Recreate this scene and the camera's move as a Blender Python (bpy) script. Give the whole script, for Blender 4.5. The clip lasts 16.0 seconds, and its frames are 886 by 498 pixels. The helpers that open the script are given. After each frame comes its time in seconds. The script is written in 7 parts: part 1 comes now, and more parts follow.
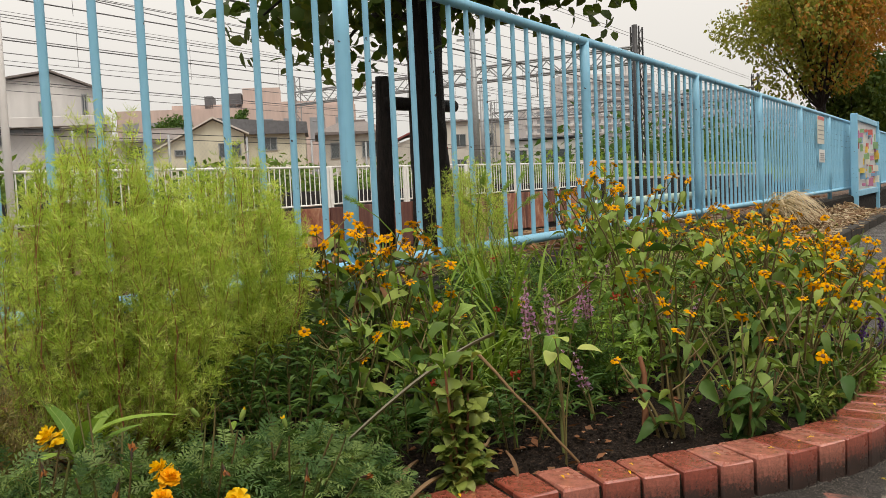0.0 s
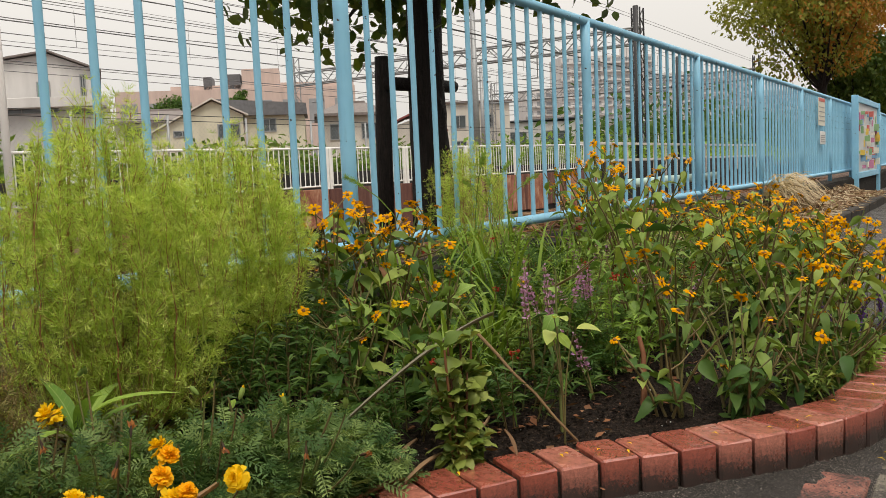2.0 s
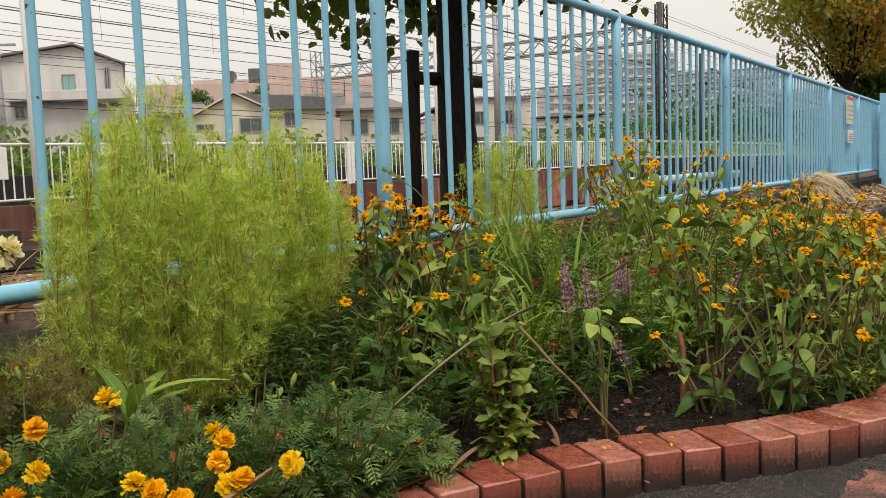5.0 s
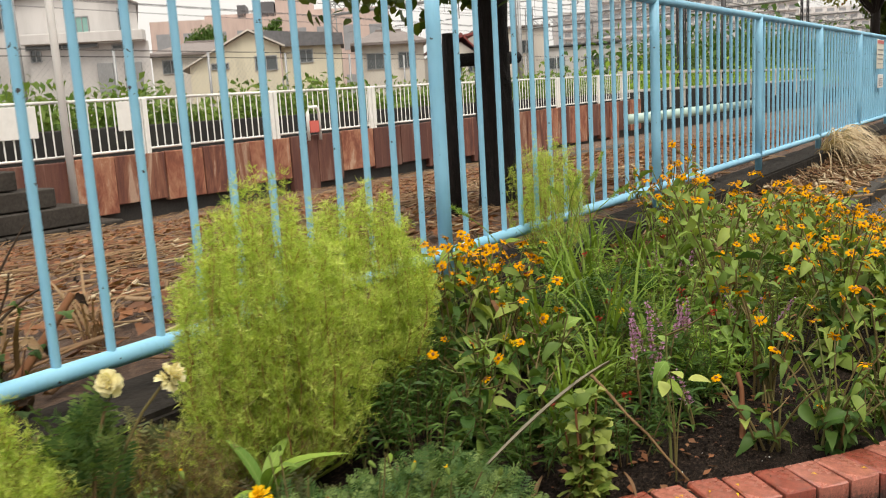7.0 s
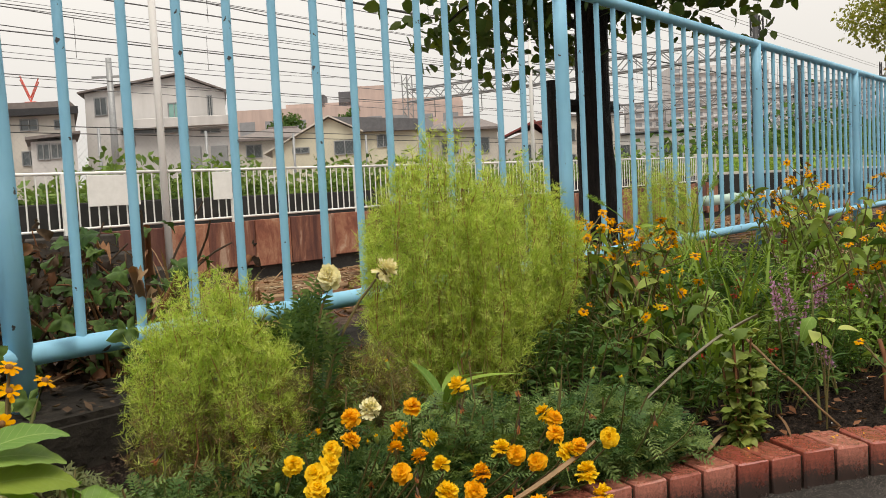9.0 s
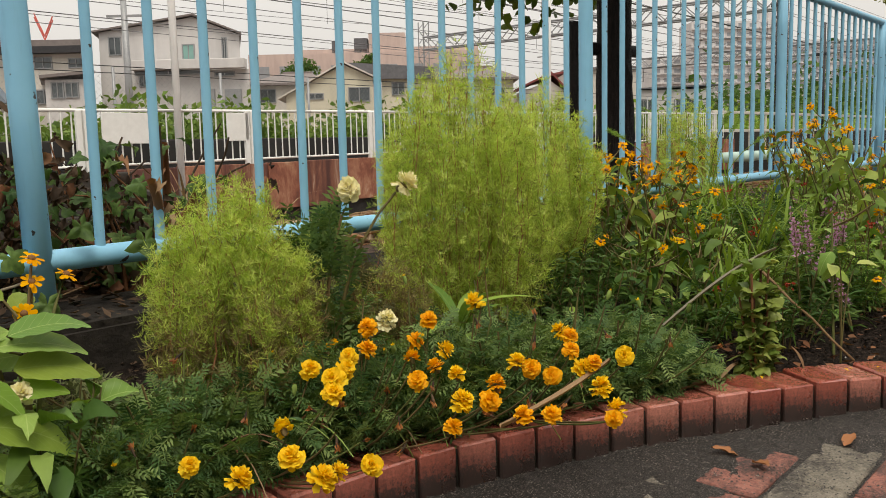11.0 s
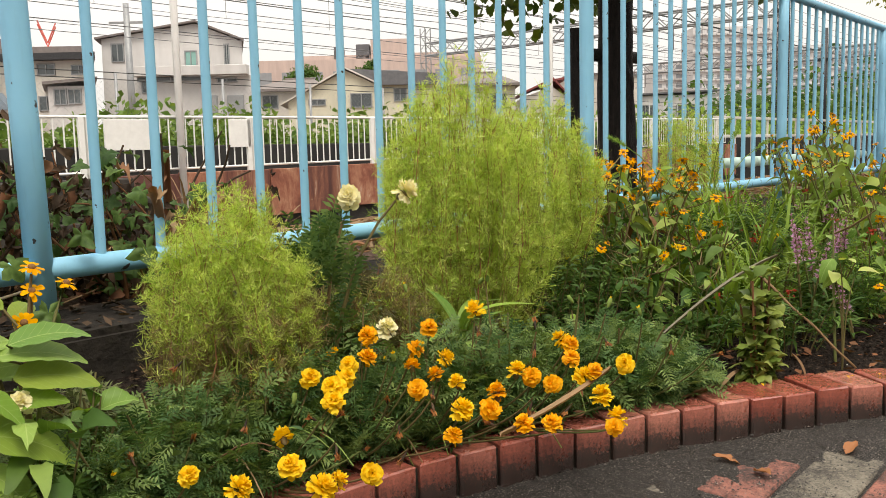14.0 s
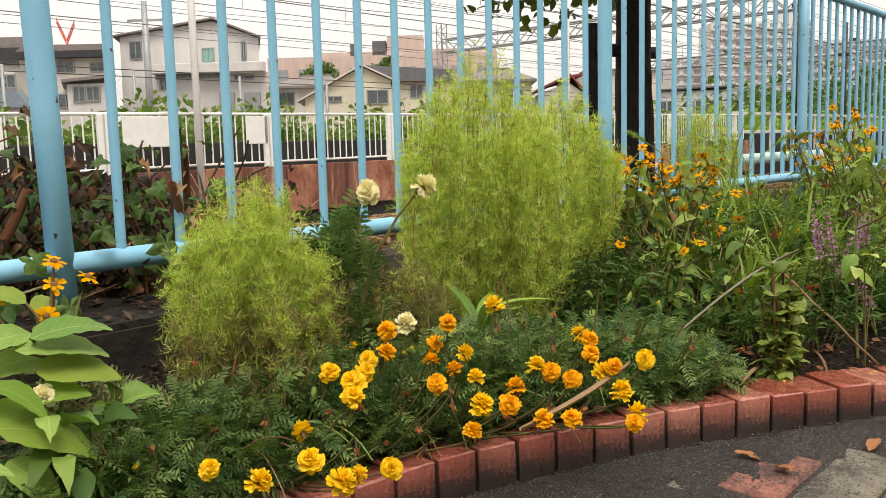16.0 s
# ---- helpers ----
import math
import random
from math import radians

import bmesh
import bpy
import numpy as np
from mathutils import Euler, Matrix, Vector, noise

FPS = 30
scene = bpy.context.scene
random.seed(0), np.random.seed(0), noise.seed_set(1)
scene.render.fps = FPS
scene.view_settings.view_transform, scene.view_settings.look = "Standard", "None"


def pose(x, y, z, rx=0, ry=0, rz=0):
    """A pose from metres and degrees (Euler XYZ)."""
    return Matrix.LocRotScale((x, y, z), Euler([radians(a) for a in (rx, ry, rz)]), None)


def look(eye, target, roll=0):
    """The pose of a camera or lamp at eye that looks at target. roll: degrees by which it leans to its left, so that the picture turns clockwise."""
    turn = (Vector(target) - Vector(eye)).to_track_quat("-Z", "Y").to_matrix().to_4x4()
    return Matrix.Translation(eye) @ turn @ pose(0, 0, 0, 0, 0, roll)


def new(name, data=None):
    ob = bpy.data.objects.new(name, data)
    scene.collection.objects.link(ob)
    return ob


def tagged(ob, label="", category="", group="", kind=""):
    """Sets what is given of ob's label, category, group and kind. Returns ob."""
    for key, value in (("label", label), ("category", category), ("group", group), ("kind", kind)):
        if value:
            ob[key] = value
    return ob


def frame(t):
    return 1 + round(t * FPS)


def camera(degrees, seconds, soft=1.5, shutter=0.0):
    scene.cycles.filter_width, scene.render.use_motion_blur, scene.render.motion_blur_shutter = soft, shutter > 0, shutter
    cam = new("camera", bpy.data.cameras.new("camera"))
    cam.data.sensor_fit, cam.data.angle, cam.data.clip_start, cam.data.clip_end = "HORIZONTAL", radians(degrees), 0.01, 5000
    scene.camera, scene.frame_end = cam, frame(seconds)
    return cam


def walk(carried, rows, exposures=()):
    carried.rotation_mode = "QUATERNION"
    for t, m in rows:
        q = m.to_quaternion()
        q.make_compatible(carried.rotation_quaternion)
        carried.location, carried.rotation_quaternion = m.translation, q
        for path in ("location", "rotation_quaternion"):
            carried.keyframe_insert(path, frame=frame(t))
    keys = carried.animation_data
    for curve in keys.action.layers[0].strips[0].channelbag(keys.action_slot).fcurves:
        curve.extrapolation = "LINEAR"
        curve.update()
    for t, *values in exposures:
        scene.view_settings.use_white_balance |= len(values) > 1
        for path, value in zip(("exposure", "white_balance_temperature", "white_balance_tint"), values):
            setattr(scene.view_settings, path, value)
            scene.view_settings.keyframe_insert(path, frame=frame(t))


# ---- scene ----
cam = camera(54.5, 16.0, 0.55, 0.4)
PATH = [
    (0, (-3.803, -1.595, 0.541), (-2.121, -0.521, 0.407), -2.7),
    (0.5, (-3.804, -1.597, 0.54), (-2.126, -0.518, 0.396), -2.7),
    (1, (-3.8, -1.596, 0.537), (-2.121, -0.521, 0.384), -2.8),
    (1.5, (-3.8, -1.594, 0.536), (-2.119, -0.523, 0.371), -2.7),
    (2, (-3.8, -1.593, 0.536), (-2.121, -0.52, 0.36), -2.6),
    (2.5, (-3.804, -1.595, 0.536), (-2.127, -0.519, 0.361), -2.4),
    (3, (-3.802, -1.595, 0.536), (-2.124, -0.522, 0.36), -2.1),
    (5.5, (-3.834, -1.545, 0.532), (-2.19, -0.419, 0.353), -2.1),
    (6, (-3.826, -1.53, 0.562), (-2.195, -0.382, 0.41), -2.7),
    (6.5, (-3.864, -1.527, 0.715), (-2.242, -0.379, 0.491), -3.5),
    (7, (-3.979, -1.528, 0.805), (-2.37, -0.391, 0.464), -3.4),
    (7.5, (-4.1, -1.577, 0.857), (-2.527, -0.405, 0.465), -3.0),
    (8, (-4.154, -1.533, 0.796), (-2.618, -0.303, 0.441), -3.5),
    (8.5, (-4.201, -1.468, 0.636), (-2.658, -0.214, 0.411), -3.1),
    (9, (-4.237, -1.473, 0.57), (-2.697, -0.203, 0.437), -2.9),
    (9.5, (-4.252, -1.468, 0.542), (-2.72, -0.191, 0.401), -2.3),
    (10, (-4.25, -1.461, 0.523), (-2.726, -0.18, 0.328), -1.9),
    (12.5, (-4.245, -1.461, 0.511), (-2.74, -0.17, 0.256), -1.0),
    (13, (-4.245, -1.463, 0.514), (-2.736, -0.173, 0.269), -1.3),
    (13.5, (-4.243, -1.46, 0.512), (-2.734, -0.169, 0.277), -1.6),
    (14, (-4.244, -1.463, 0.517), (-2.734, -0.173, 0.286), -1.4),
    (14.5, (-4.248, -1.466, 0.523), (-2.739, -0.171, 0.308), -1.4),
    (15, (-4.249, -1.46, 0.517), (-2.744, -0.16, 0.311), -1.4),
    (15.5, (-4.248, -1.461, 0.514), (-2.753, -0.149, 0.301), -1.5),
    (16, (-4.245, -1.458, 0.514), (-2.76, -0.14, 0.276), -1.5),
]
EXPOSURE = [(0, -0.2), (5.5, -0.16), (6.0, -0.18), (6.5, -0.28), (7.0, 0.12), (7.5, 0.42), (8.0, 0.6), (8.5, 0.35), (9.0, -0.13), (9.5, -0.42), (10.2, -0.42), (12.4, 0.2), (16, 0.15)]
walk(cam, [(t, look(eye, target, roll)) for t, eye, target, roll in PATH], [(t, stops, 7200, 10) for t, stops in EXPOSURE])

# ---- world, sun and exposure ----
world = bpy.data.worlds.new("overcast_sky")
scene.world = world
world.use_nodes = True
wn, wl = world.node_tree.nodes, world.node_tree.links
sky = wn.new("ShaderNodeTexSky")
sky.sky_type, sky.sun_disc = "NISHITA", False
sky.sun_elevation, sky.sun_rotation = radians(58), radians(200)
pale = wn.new("ShaderNodeHueSaturation")
pale.inputs["Saturation"].default_value = 0.10
cloud = wn.new("ShaderNodeMix")
cloud.data_type = "RGBA"
cloud.inputs["Factor"].default_value = 0.85
# an overcast sky, brighter overhead than at the horizon
ray_way = wn.new("ShaderNodeTexCoord")
height_of = wn.new("ShaderNodeSeparateXYZ")
wl.new(ray_way.outputs["Generated"], height_of.inputs[0])
dome = wn.new("ShaderNodeValToRGB")
dome.color_ramp.elements[0].color = (0.36, 0.362, 0.366, 1)
dome.color_ramp.elements[1].color = (1, 1, 1, 1)
wl.new(height_of.outputs["Z"], dome.inputs["Fac"])
veil = wn.new("ShaderNodeMix")
veil.data_type, veil.blend_type = "RGBA", "MULTIPLY"
veil.inputs["Factor"].default_value = 1.0
veil.inputs["B"].default_value = (15.5, 15.6, 15.8, 1)
wl.new(dome.outputs["Color"], veil.inputs["A"])
wl.new(veil.outputs["Result"], cloud.inputs["B"])
wl.new(sky.outputs[0], pale.inputs["Color"])
wl.new(pale.outputs[0], cloud.inputs["A"])
wl.new(cloud.outputs["Result"], wn["Background"].inputs["Color"])
wn["Background"].inputs["Strength"].default_value = 0.136

sun_data = bpy.data.lights.new("sun", "SUN")
sun_data.energy, sun_data.angle, sun_data.color = 2.2, radians(25), (1.0, 0.96, 0.9)
sun = new("sun", sun_data)
sun.matrix_world = look((-4, -6, 12), (0, 0, 0))

# ---- materials ----


class Mat:
    """A small builder for node materials."""

    def __init__(self, name, rough=0.7, metal=0.0, spec=0.5):
        self.m = bpy.data.materials.new(name)
        self.m.use_nodes = True
        self.n, self.l = self.m.node_tree.nodes, self.m.node_tree.links
        self.p = self.n["Principled BSDF"]
        self.p.inputs["Roughness"].default_value = rough
        self.p.inputs["Metallic"].default_value = metal
        self.p.inputs["Specular IOR Level"].default_value = spec
        self.coord = self.n.new("ShaderNodeTexCoord").outputs["Object"]

    def noise(self, scale, detail=4, rough=0.55, coord=None, dist=0.0):
        t = self.n.new("ShaderNodeTexNoise")
        t.inputs["Scale"].default_value, t.inputs["Detail"].default_value = scale, detail
        t.inputs["Roughness"].default_value, t.inputs["Distortion"].default_value = rough, dist
        self.l.new(coord or self.coord, t.inputs["Vector"])
        return t.outputs["Fac"]

    def stretched(self, sx, sy, sz):
        t = self.n.new("ShaderNodeMapping")
        t.inputs["Scale"].default_value = (sx, sy, sz)
        self.l.new(self.coord, t.inputs["Vector"])
        return t.outputs[0]

    def ramp(self, fac, *stops):
        t = self.n.new("ShaderNodeValToRGB")
        e = t.color_ramp.elements
        while len(e) < len(stops):
            e.new(0.5)
        for el, (at, col) in zip(e, stops):
            el.position = at
            el.color = (*col, 1) if len(col) == 3 else col
        self.l.new(fac, t.inputs["Fac"])
        return t.outputs["Color"]

    def math(self, op, a, b):
        t = self.n.new("ShaderNodeMath")
        t.operation = op
        for s, v in zip(t.inputs, (a, b)):
            if isinstance(v, (int, float)):
                s.default_value = v
            else:
                self.l.new(v, s)
        return t.outputs[0]

    def mix(self, fac, a, b, mode="MIX"):
        t = self.n.new("ShaderNodeMix")
        t.data_type, t.blend_type = "RGBA", mode
        for key, v in (("Factor", fac), ("A", a), ("B", b)):
            if isinstance(v, (int, float)):
                t.inputs[key].default_value = v
            elif isinstance(v, tuple):
                t.inputs[key].default_value = (*v, 1)
            else:
                self.l.new(v, t.inputs[key])
        return t.outputs["Result"]

    def random(self):
        """A number of its own for each object and each loose piece."""
        a = self.n.new("ShaderNodeObjectInfo").outputs["Random"]
        b = self.n.new("ShaderNodeNewGeometry").outputs["Random Per Island"]
        return self.math("FRACT", self.math("ADD", a, b), 0)

    def color(self, c):
        if isinstance(c, tuple):
            self.p.inputs["Base Color"].default_value = (*c, 1)
        else:
            self.l.new(c, self.p.inputs["Base Color"])
        return self

    def rough(self, r):
        self.l.new(r, self.p.inputs["Roughness"])
        return self

    def bump(self, h, strength=0.3, distance=0.01):
        t = self.n.new("ShaderNodeBump")
        t.inputs["Strength"].default_value, t.inputs["Distance"].default_value = strength, distance
        self.l.new(h, t.inputs["Height"])
        self.l.new(t.outputs[0], self.p.inputs["Normal"])
        return self


def leaf_material(name, *cols, trans=0.35, rough=0.5, grain=60.0, patch=0.0, spec=0.16):
    """A leaf: glossy face, light passing through, colour differing from leaf to leaf."""
    a = Mat(name, rough, 0, spec)
    steps = [(i / max(1, len(cols) - 1), c) for i, c in enumerate(cols)]
    col = a.ramp(a.random(), *steps)
    col = a.mix(a.math("MULTIPLY", a.noise(grain, 3), 0.5), col, tuple(x * 0.55 for x in cols[0]))
    if patch:
        col = a.mix(a.ramp(a.noise(patch, 3), (0.42, (0,) * 3), (0.62, (0.6,) * 3)), col, tuple(x * 0.6 for x in cols[-1]))
    a.color(col)
    tl = a.n.new("ShaderNodeBsdfTranslucent")
    a.l.new(a.mix(1.0, col, (1.3, 1.25, 0.6), "MULTIPLY"), tl.inputs["Color"])
    mx = a.n.new("ShaderNodeMixShader")
    mx.inputs[0].default_value = trans
    a.l.new(a.p.outputs[0], mx.inputs[1])
    a.l.new(tl.outputs[0], mx.inputs[2])
    a.l.new(mx.outputs[0], a.n["Material Output"].inputs["Surface"])
    return a.m


def veined(m, spacing=0.011):
    """Pale midrib and side veins along the leaf's own length, with a light relief."""
    n, l = m.node_tree.nodes, m.node_tree.links
    p = n["Principled BSDF"]
    sep = n.new("ShaderNodeSeparateXYZ")
    l.new(n["Texture Coordinate"].outputs["Object"], sep.inputs[0])

    def op(kind, a, b=0.0):
        t = n.new("ShaderNodeMath")
        t.operation = kind
        for s, v in zip(t.inputs, (a, b)):
            if isinstance(v, float):
                s.default_value = v
            else:
                l.new(v, s)
        return t.outputs[0]

    ax = op("ABSOLUTE", sep.outputs["X"])
    rib = op("LESS_THAN", ax, 0.0007)
    slant = op("FRACT", op("DIVIDE", op("SUBTRACT", sep.outputs["Y"], op("MULTIPLY", ax, 0.9)), spacing))
    vein = op("MAXIMUM", rib, op("MULTIPLY", op("LESS_THAN", slant, 0.07), 0.55))
    mix = n.new("ShaderNodeMix")
    mix.data_type = "RGBA"
    old = p.inputs["Base Color"].links[0].from_socket
    l.new(op("MULTIPLY", vein, 0.55), mix.inputs["Factor"])
    l.new(old, mix.inputs["A"])
    mix.inputs["B"].default_value = (0.42, 0.52, 0.18, 1)
    l.new(mix.outputs["Result"], p.inputs["Base Color"])
    bump = n.new("ShaderNodeBump")
    bump.inputs["Strength"].default_value, bump.inputs["Distance"].default_value = 0.35, 0.002
    l.new(op("SUBTRACT", slant, vein), bump.inputs["Height"])
    l.new(bump.outputs[0], p.inputs["Normal"])
    return m


def simple(name, c1, c2, scale=20.0, rough=0.7, bump=0.0, metal=0.0, spec=0.5):
    a = Mat(name, rough, metal, spec)
    n = a.noise(scale, 6, 0.6)
    big = a.noise(scale / 9, 3)
    col = a.ramp(a.math("ADD", a.math("MULTIPLY", n, 0.6), a.math("MULTIPLY", big, 0.4)), (0.3, c1), (0.7, c2))
    a.color(col)
    if bump:
        a.bump(n, bump, 0.3 / scale)
    return a.m


def blue_paint():
    a = Mat("sky_blue_paint", 0.38, 0, 0.5)
    base = a.ramp(a.noise(6, 4), (0.3, (0.20, 0.48, 0.68)), (0.7, (0.26, 0.55, 0.74)))
    run = a.noise(14, 5, 0.6, a.stretched(6, 6, 0.6))
    base = a.mix(a.ramp(run, (0.55, (0, 0, 0)), (0.8, (0.4, 0.4, 0.4))), base, (0.17, 0.36, 0.48))
    chip = a.ramp(a.noise(42, 3, 0.5), (0.70, (0, 0, 0)), (0.715, (1, 1, 1)))
    a.color(a.mix(chip, base, (0.05, 0.045, 0.05)))
    a.rough(a.ramp(a.noise(25, 4), (0.3, (0.42,) * 3), (0.7, (0.68,) * 3)))
    return a.bump(a.noise(120, 3), 0.10, 0.002).m


def brick_material():
    a = Mat("red_fired_brick", 0.55, 0, 0.75)
    tint = a.ramp(a.random(), (0, (0.32, 0.080, 0.053)), (0.35, (0.41, 0.13, 0.094)), (0.7, (0.49, 0.19, 0.14)), (1, (0.30, 0.072, 0.05)))
    spots = a.ramp(a.noise(45, 6, 0.75), (0.40, (0.62,) * 3), (0.60, (1.15,) * 3))
    col = a.mix(1.0, tint, spots, "MULTIPLY")
    geo = a.n.new("ShaderNodeNewGeometry")
    sep = a.n.new("ShaderNodeSeparateXYZ")
    a.l.new(geo.outputs["Position"], sep.inputs[0])
    ragged = a.math("ADD", a.math("MULTIPLY", a.noise(22, 6, 0.75), -1.3), a.math("MULTIPLY", a.noise(150, 5, 0.85), -2.2))
    grime = a.math("ADD", a.math("MULTIPLY", sep.outputs["Z"], 22.0), a.math("ADD", ragged, 1.1))
    col = a.mix(a.ramp(grime, (0.0, (0.94,) * 3), (0.25, (0.55,) * 3), (0.75, (0, 0, 0))), col, (0.022, 0.020, 0.018))
    a.color(col)
    a.p.inputs["Coat Weight"].default_value, a.p.inputs["Coat Roughness"].default_value = 0.6, 0.22
    a.rough(a.ramp(a.noise(14, 4), (0.4, (0.16,) * 3), (0.6, (0.36,) * 3)))
    return a.bump(a.noise(160, 4, 0.7), 0.18, 0.002).m


def soil_material():
    a = Mat("dark_wet_soil", 0.85, 0, 0.15)
    n = a.noise(130, 7, 0.8)
    col = a.ramp(n, (0.4, (0.005, 0.0035, 0.003)), (0.54, (0.024, 0.016, 0.012)), (0.63, (0.10, 0.07, 0.05)))
    a.color(col)
    return a.bump(a.noise(70, 8, 0.75), 0.8, 0.02).m


def grit_material():
    a = Mat("damp_grit_and_asphalt", 0.6, 0, 0.3)
    n = a.noise(300, 5, 0.8)
    big = a.noise(5, 4)
    col = a.ramp(n, (0.42, (0.009, 0.008, 0.007)), (0.52, (0.036, 0.031, 0.027)), (0.58, (0.11, 0.094, 0.082)), (0.63, (0.42, 0.37, 0.32)))
    col = a.mix(a.ramp(big, (0.35, (0,) * 3), (0.65, (0.5,) * 3)), col, (0.02, 0.018, 0.017))
    a.color(col)
    a.rough(a.ramp(big, (0.35, (0.75,) * 3), (0.65, (0.4,) * 3)))
    return a.bump(n, 0.7, 0.006).m


def litter_ground():
    a = Mat("straw_littered_earth", 0.85)
    n = a.noise(30, 8, 0.75)
    fib = a.noise(60, 5, 0.7, a.stretched(1, 5, 1), 1.5)
    col = a.ramp(a.math("ADD", a.math("MULTIPLY", n, 0.5), a.math("MULTIPLY", fib, 0.5)),
                 (0.36, (0.022, 0.013, 0.009)), (0.52, (0.115, 0.066, 0.043)), (0.66, (0.30, 0.19, 0.125)))
    a.color(col)
    return a.bump(n, 0.8, 0.03).m


def rust_material():
    a = Mat("rusted_steel_sheet", 0.75, 0.1)
    streak = a.noise(2.2, 7, 0.65, a.stretched(2.2, 2.2, 0.35), 0.6)
    fine = a.noise(25, 6, 0.7)
    col = a.ramp(streak, (0.32, (0.07, 0.026, 0.02)), (0.45, (0.17, 0.06, 0.04)), (0.55, (0.30, 0.13, 0.075)), (0.64, (0.55, 0.38, 0.28)))
    col = a.mix(a.math("MULTIPLY", fine, 0.5), col, (0.09, 0.035, 0.028))
    col = a.mix(a.ramp(a.random(), (0.0, (0.8,) * 3), (0.5, (0.55,) * 3), (0.75, (0.1,) * 3), (1, (0, 0, 0))), col, (0.09, 0.035, 0.03))
    a.color(col)
    return a.bump(fine, 0.4, 0.02).m


def bright_rust_material():
    a = Mat("orange_flaking_rust", 0.75, 0.1)
    streak = a.noise(2.2, 8, 0.7, a.stretched(1.6, 1.6, 0.8), 0.4)
    fine = a.noise(25, 6, 0.7)
    col = a.ramp(streak, (0.34, (0.13, 0.04, 0.028)), (0.46, (0.28, 0.10, 0.06)), (0.56, (0.42, 0.20, 0.12)), (0.66, (0.58, 0.40, 0.29)))
    a.color(a.mix(a.math("MULTIPLY", fine, 0.45), col, (0.16, 0.055, 0.035)))
    return a.bump(fine, 0.4, 0.02).m


def bark_material():
    a = Mat("wet_black_bark", 0.6, 0, 0.15)
    v = a.noise(30, 7, 0.7, a.stretched(2.5, 2.5, 0.4), 0.8)
    a.color(a.ramp(v, (0.35, (0.006, 0.005, 0.005)), (0.6, (0.022, 0.017, 0.015)), (0.75, (0.06, 0.045, 0.04))))
    return a.bump(v, 1.0, 0.02).m


def wall_paint(name, c, rough=0.8):
    a = Mat(name, rough)
    st = a.noise(0.9, 5, 0.6, a.stretched(1.2, 1.2, 0.25))
    d = tuple(x * 0.82 for x in c)
    a.color(a.mix(a.math("MULTIPLY", a.noise(8, 5), 0.35), a.ramp(st, (0.35, d), (0.62, c)), d))
    return a.bump(a.noise(40, 3), 0.1, 0.01).m


M_BLUE = blue_paint()
M_BRICK = brick_material()
M_MORTAR = simple("dark_mossy_mortar", (0.008, 0.008, 0.007), (0.028, 0.026, 0.02), 90, 0.9, 0.5, 0, 0.08)
M_SOIL = soil_material()
M_GRIT = grit_material()
M_LITTER = litter_ground()
M_RUST = rust_material()
M_RUSTORANGE = bright_rust_material()
M_BARK = bark_material()
# kerb concrete taken down to near black, standing in for the unlit gap
M_CONC = simple("shade_darkened_concrete", (0.006, 0.005, 0.0045), (0.036, 0.031, 0.026), 22, 0.9, 1.0, 0, 0.15)
M_DARKCONC = simple("damp_dark_concrete", (0.012, 0.011, 0.010), (0.045, 0.04, 0.036), 30, 0.7, 0.6)
M_BLOCK = simple("damp_dark_stone_block", (0.022, 0.019, 0.017), (0.065, 0.058, 0.050), 25, 0.8, 0.6, 0, 0.2)
M_WHITE = simple("white_enamel_paint", (0.68, 0.68, 0.66), (0.82, 0.82, 0.80), 9, 0.4)
M_PEBBLE = simple("pale_grit", (0.12, 0.112, 0.10), (0.33, 0.305, 0.27), 200, 0.8)
M_POLE = simple("bright_white_paint", (0.84, 0.84, 0.83), (0.90, 0.90, 0.89), 9, 0.4)
M_BLACKWALL = simple("near_black_concrete", (0.006, 0.006, 0.006), (0.03, 0.028, 0.026), 5, 0.9)
M_PALESTRAW = leaf_material("pale_dry_straw", (0.55, 0.44, 0.29), (0.66, 0.56, 0.40), (0.42, 0.31, 0.19), trans=0.2, rough=0.7)
M_STRAW = leaf_material("dry_straw", (0.24, 0.145, 0.075), (0.42, 0.29, 0.17), (0.17, 0.095, 0.055), (0.32, 0.19, 0.105), trans=0.15, rough=0.7)
M_DEADLEAF = leaf_material("dead_brown_leaf", (0.17, 0.070, 0.035), (0.30, 0.135, 0.065), (0.10, 0.048, 0.032), (0.40, 0.21, 0.11), trans=0.15, rough=0.65)
M_FALLEN = leaf_material("tan_brown_fallen_leaf", (0.32, 0.13, 0.055), (0.40, 0.18, 0.08), trans=0.1, rough=0.5)
M_KOCHIA = leaf_material("feathery_lime_green", (0.24, 0.38, 0.06), (0.52, 0.68, 0.13), (0.73, 0.83, 0.21), (0.40, 0.57, 0.09), (0.84, 0.90, 0.31), (0.60, 0.75, 0.16), trans=0.40, grain=30)
M_KDRY = leaf_material("withered_olive_thread", (0.20, 0.17, 0.07), (0.30, 0.27, 0.10), (0.26, 0.15, 0.07), (0.20, 0.20, 0.07), trans=0.1, rough=0.7)
# withered brown, darkened further to imitate the shadow under the bottom rail
M_WITHER = leaf_material("withered_shadow_brown", (0.035, 0.022, 0.015), (0.07, 0.045, 0.028), (0.12, 0.075, 0.045), (0.025, 0.02, 0.016), trans=0.1, rough=0.7)
M_BUD = leaf_material("pale_green_bud", (0.20, 0.30, 0.07), (0.28, 0.38, 0.10), trans=0.1)
M_KRED = leaf_material("red_brown_stem", (0.34, 0.13, 0.07), (0.42, 0.20, 0.10), (0.26, 0.09, 0.05), trans=0.1)
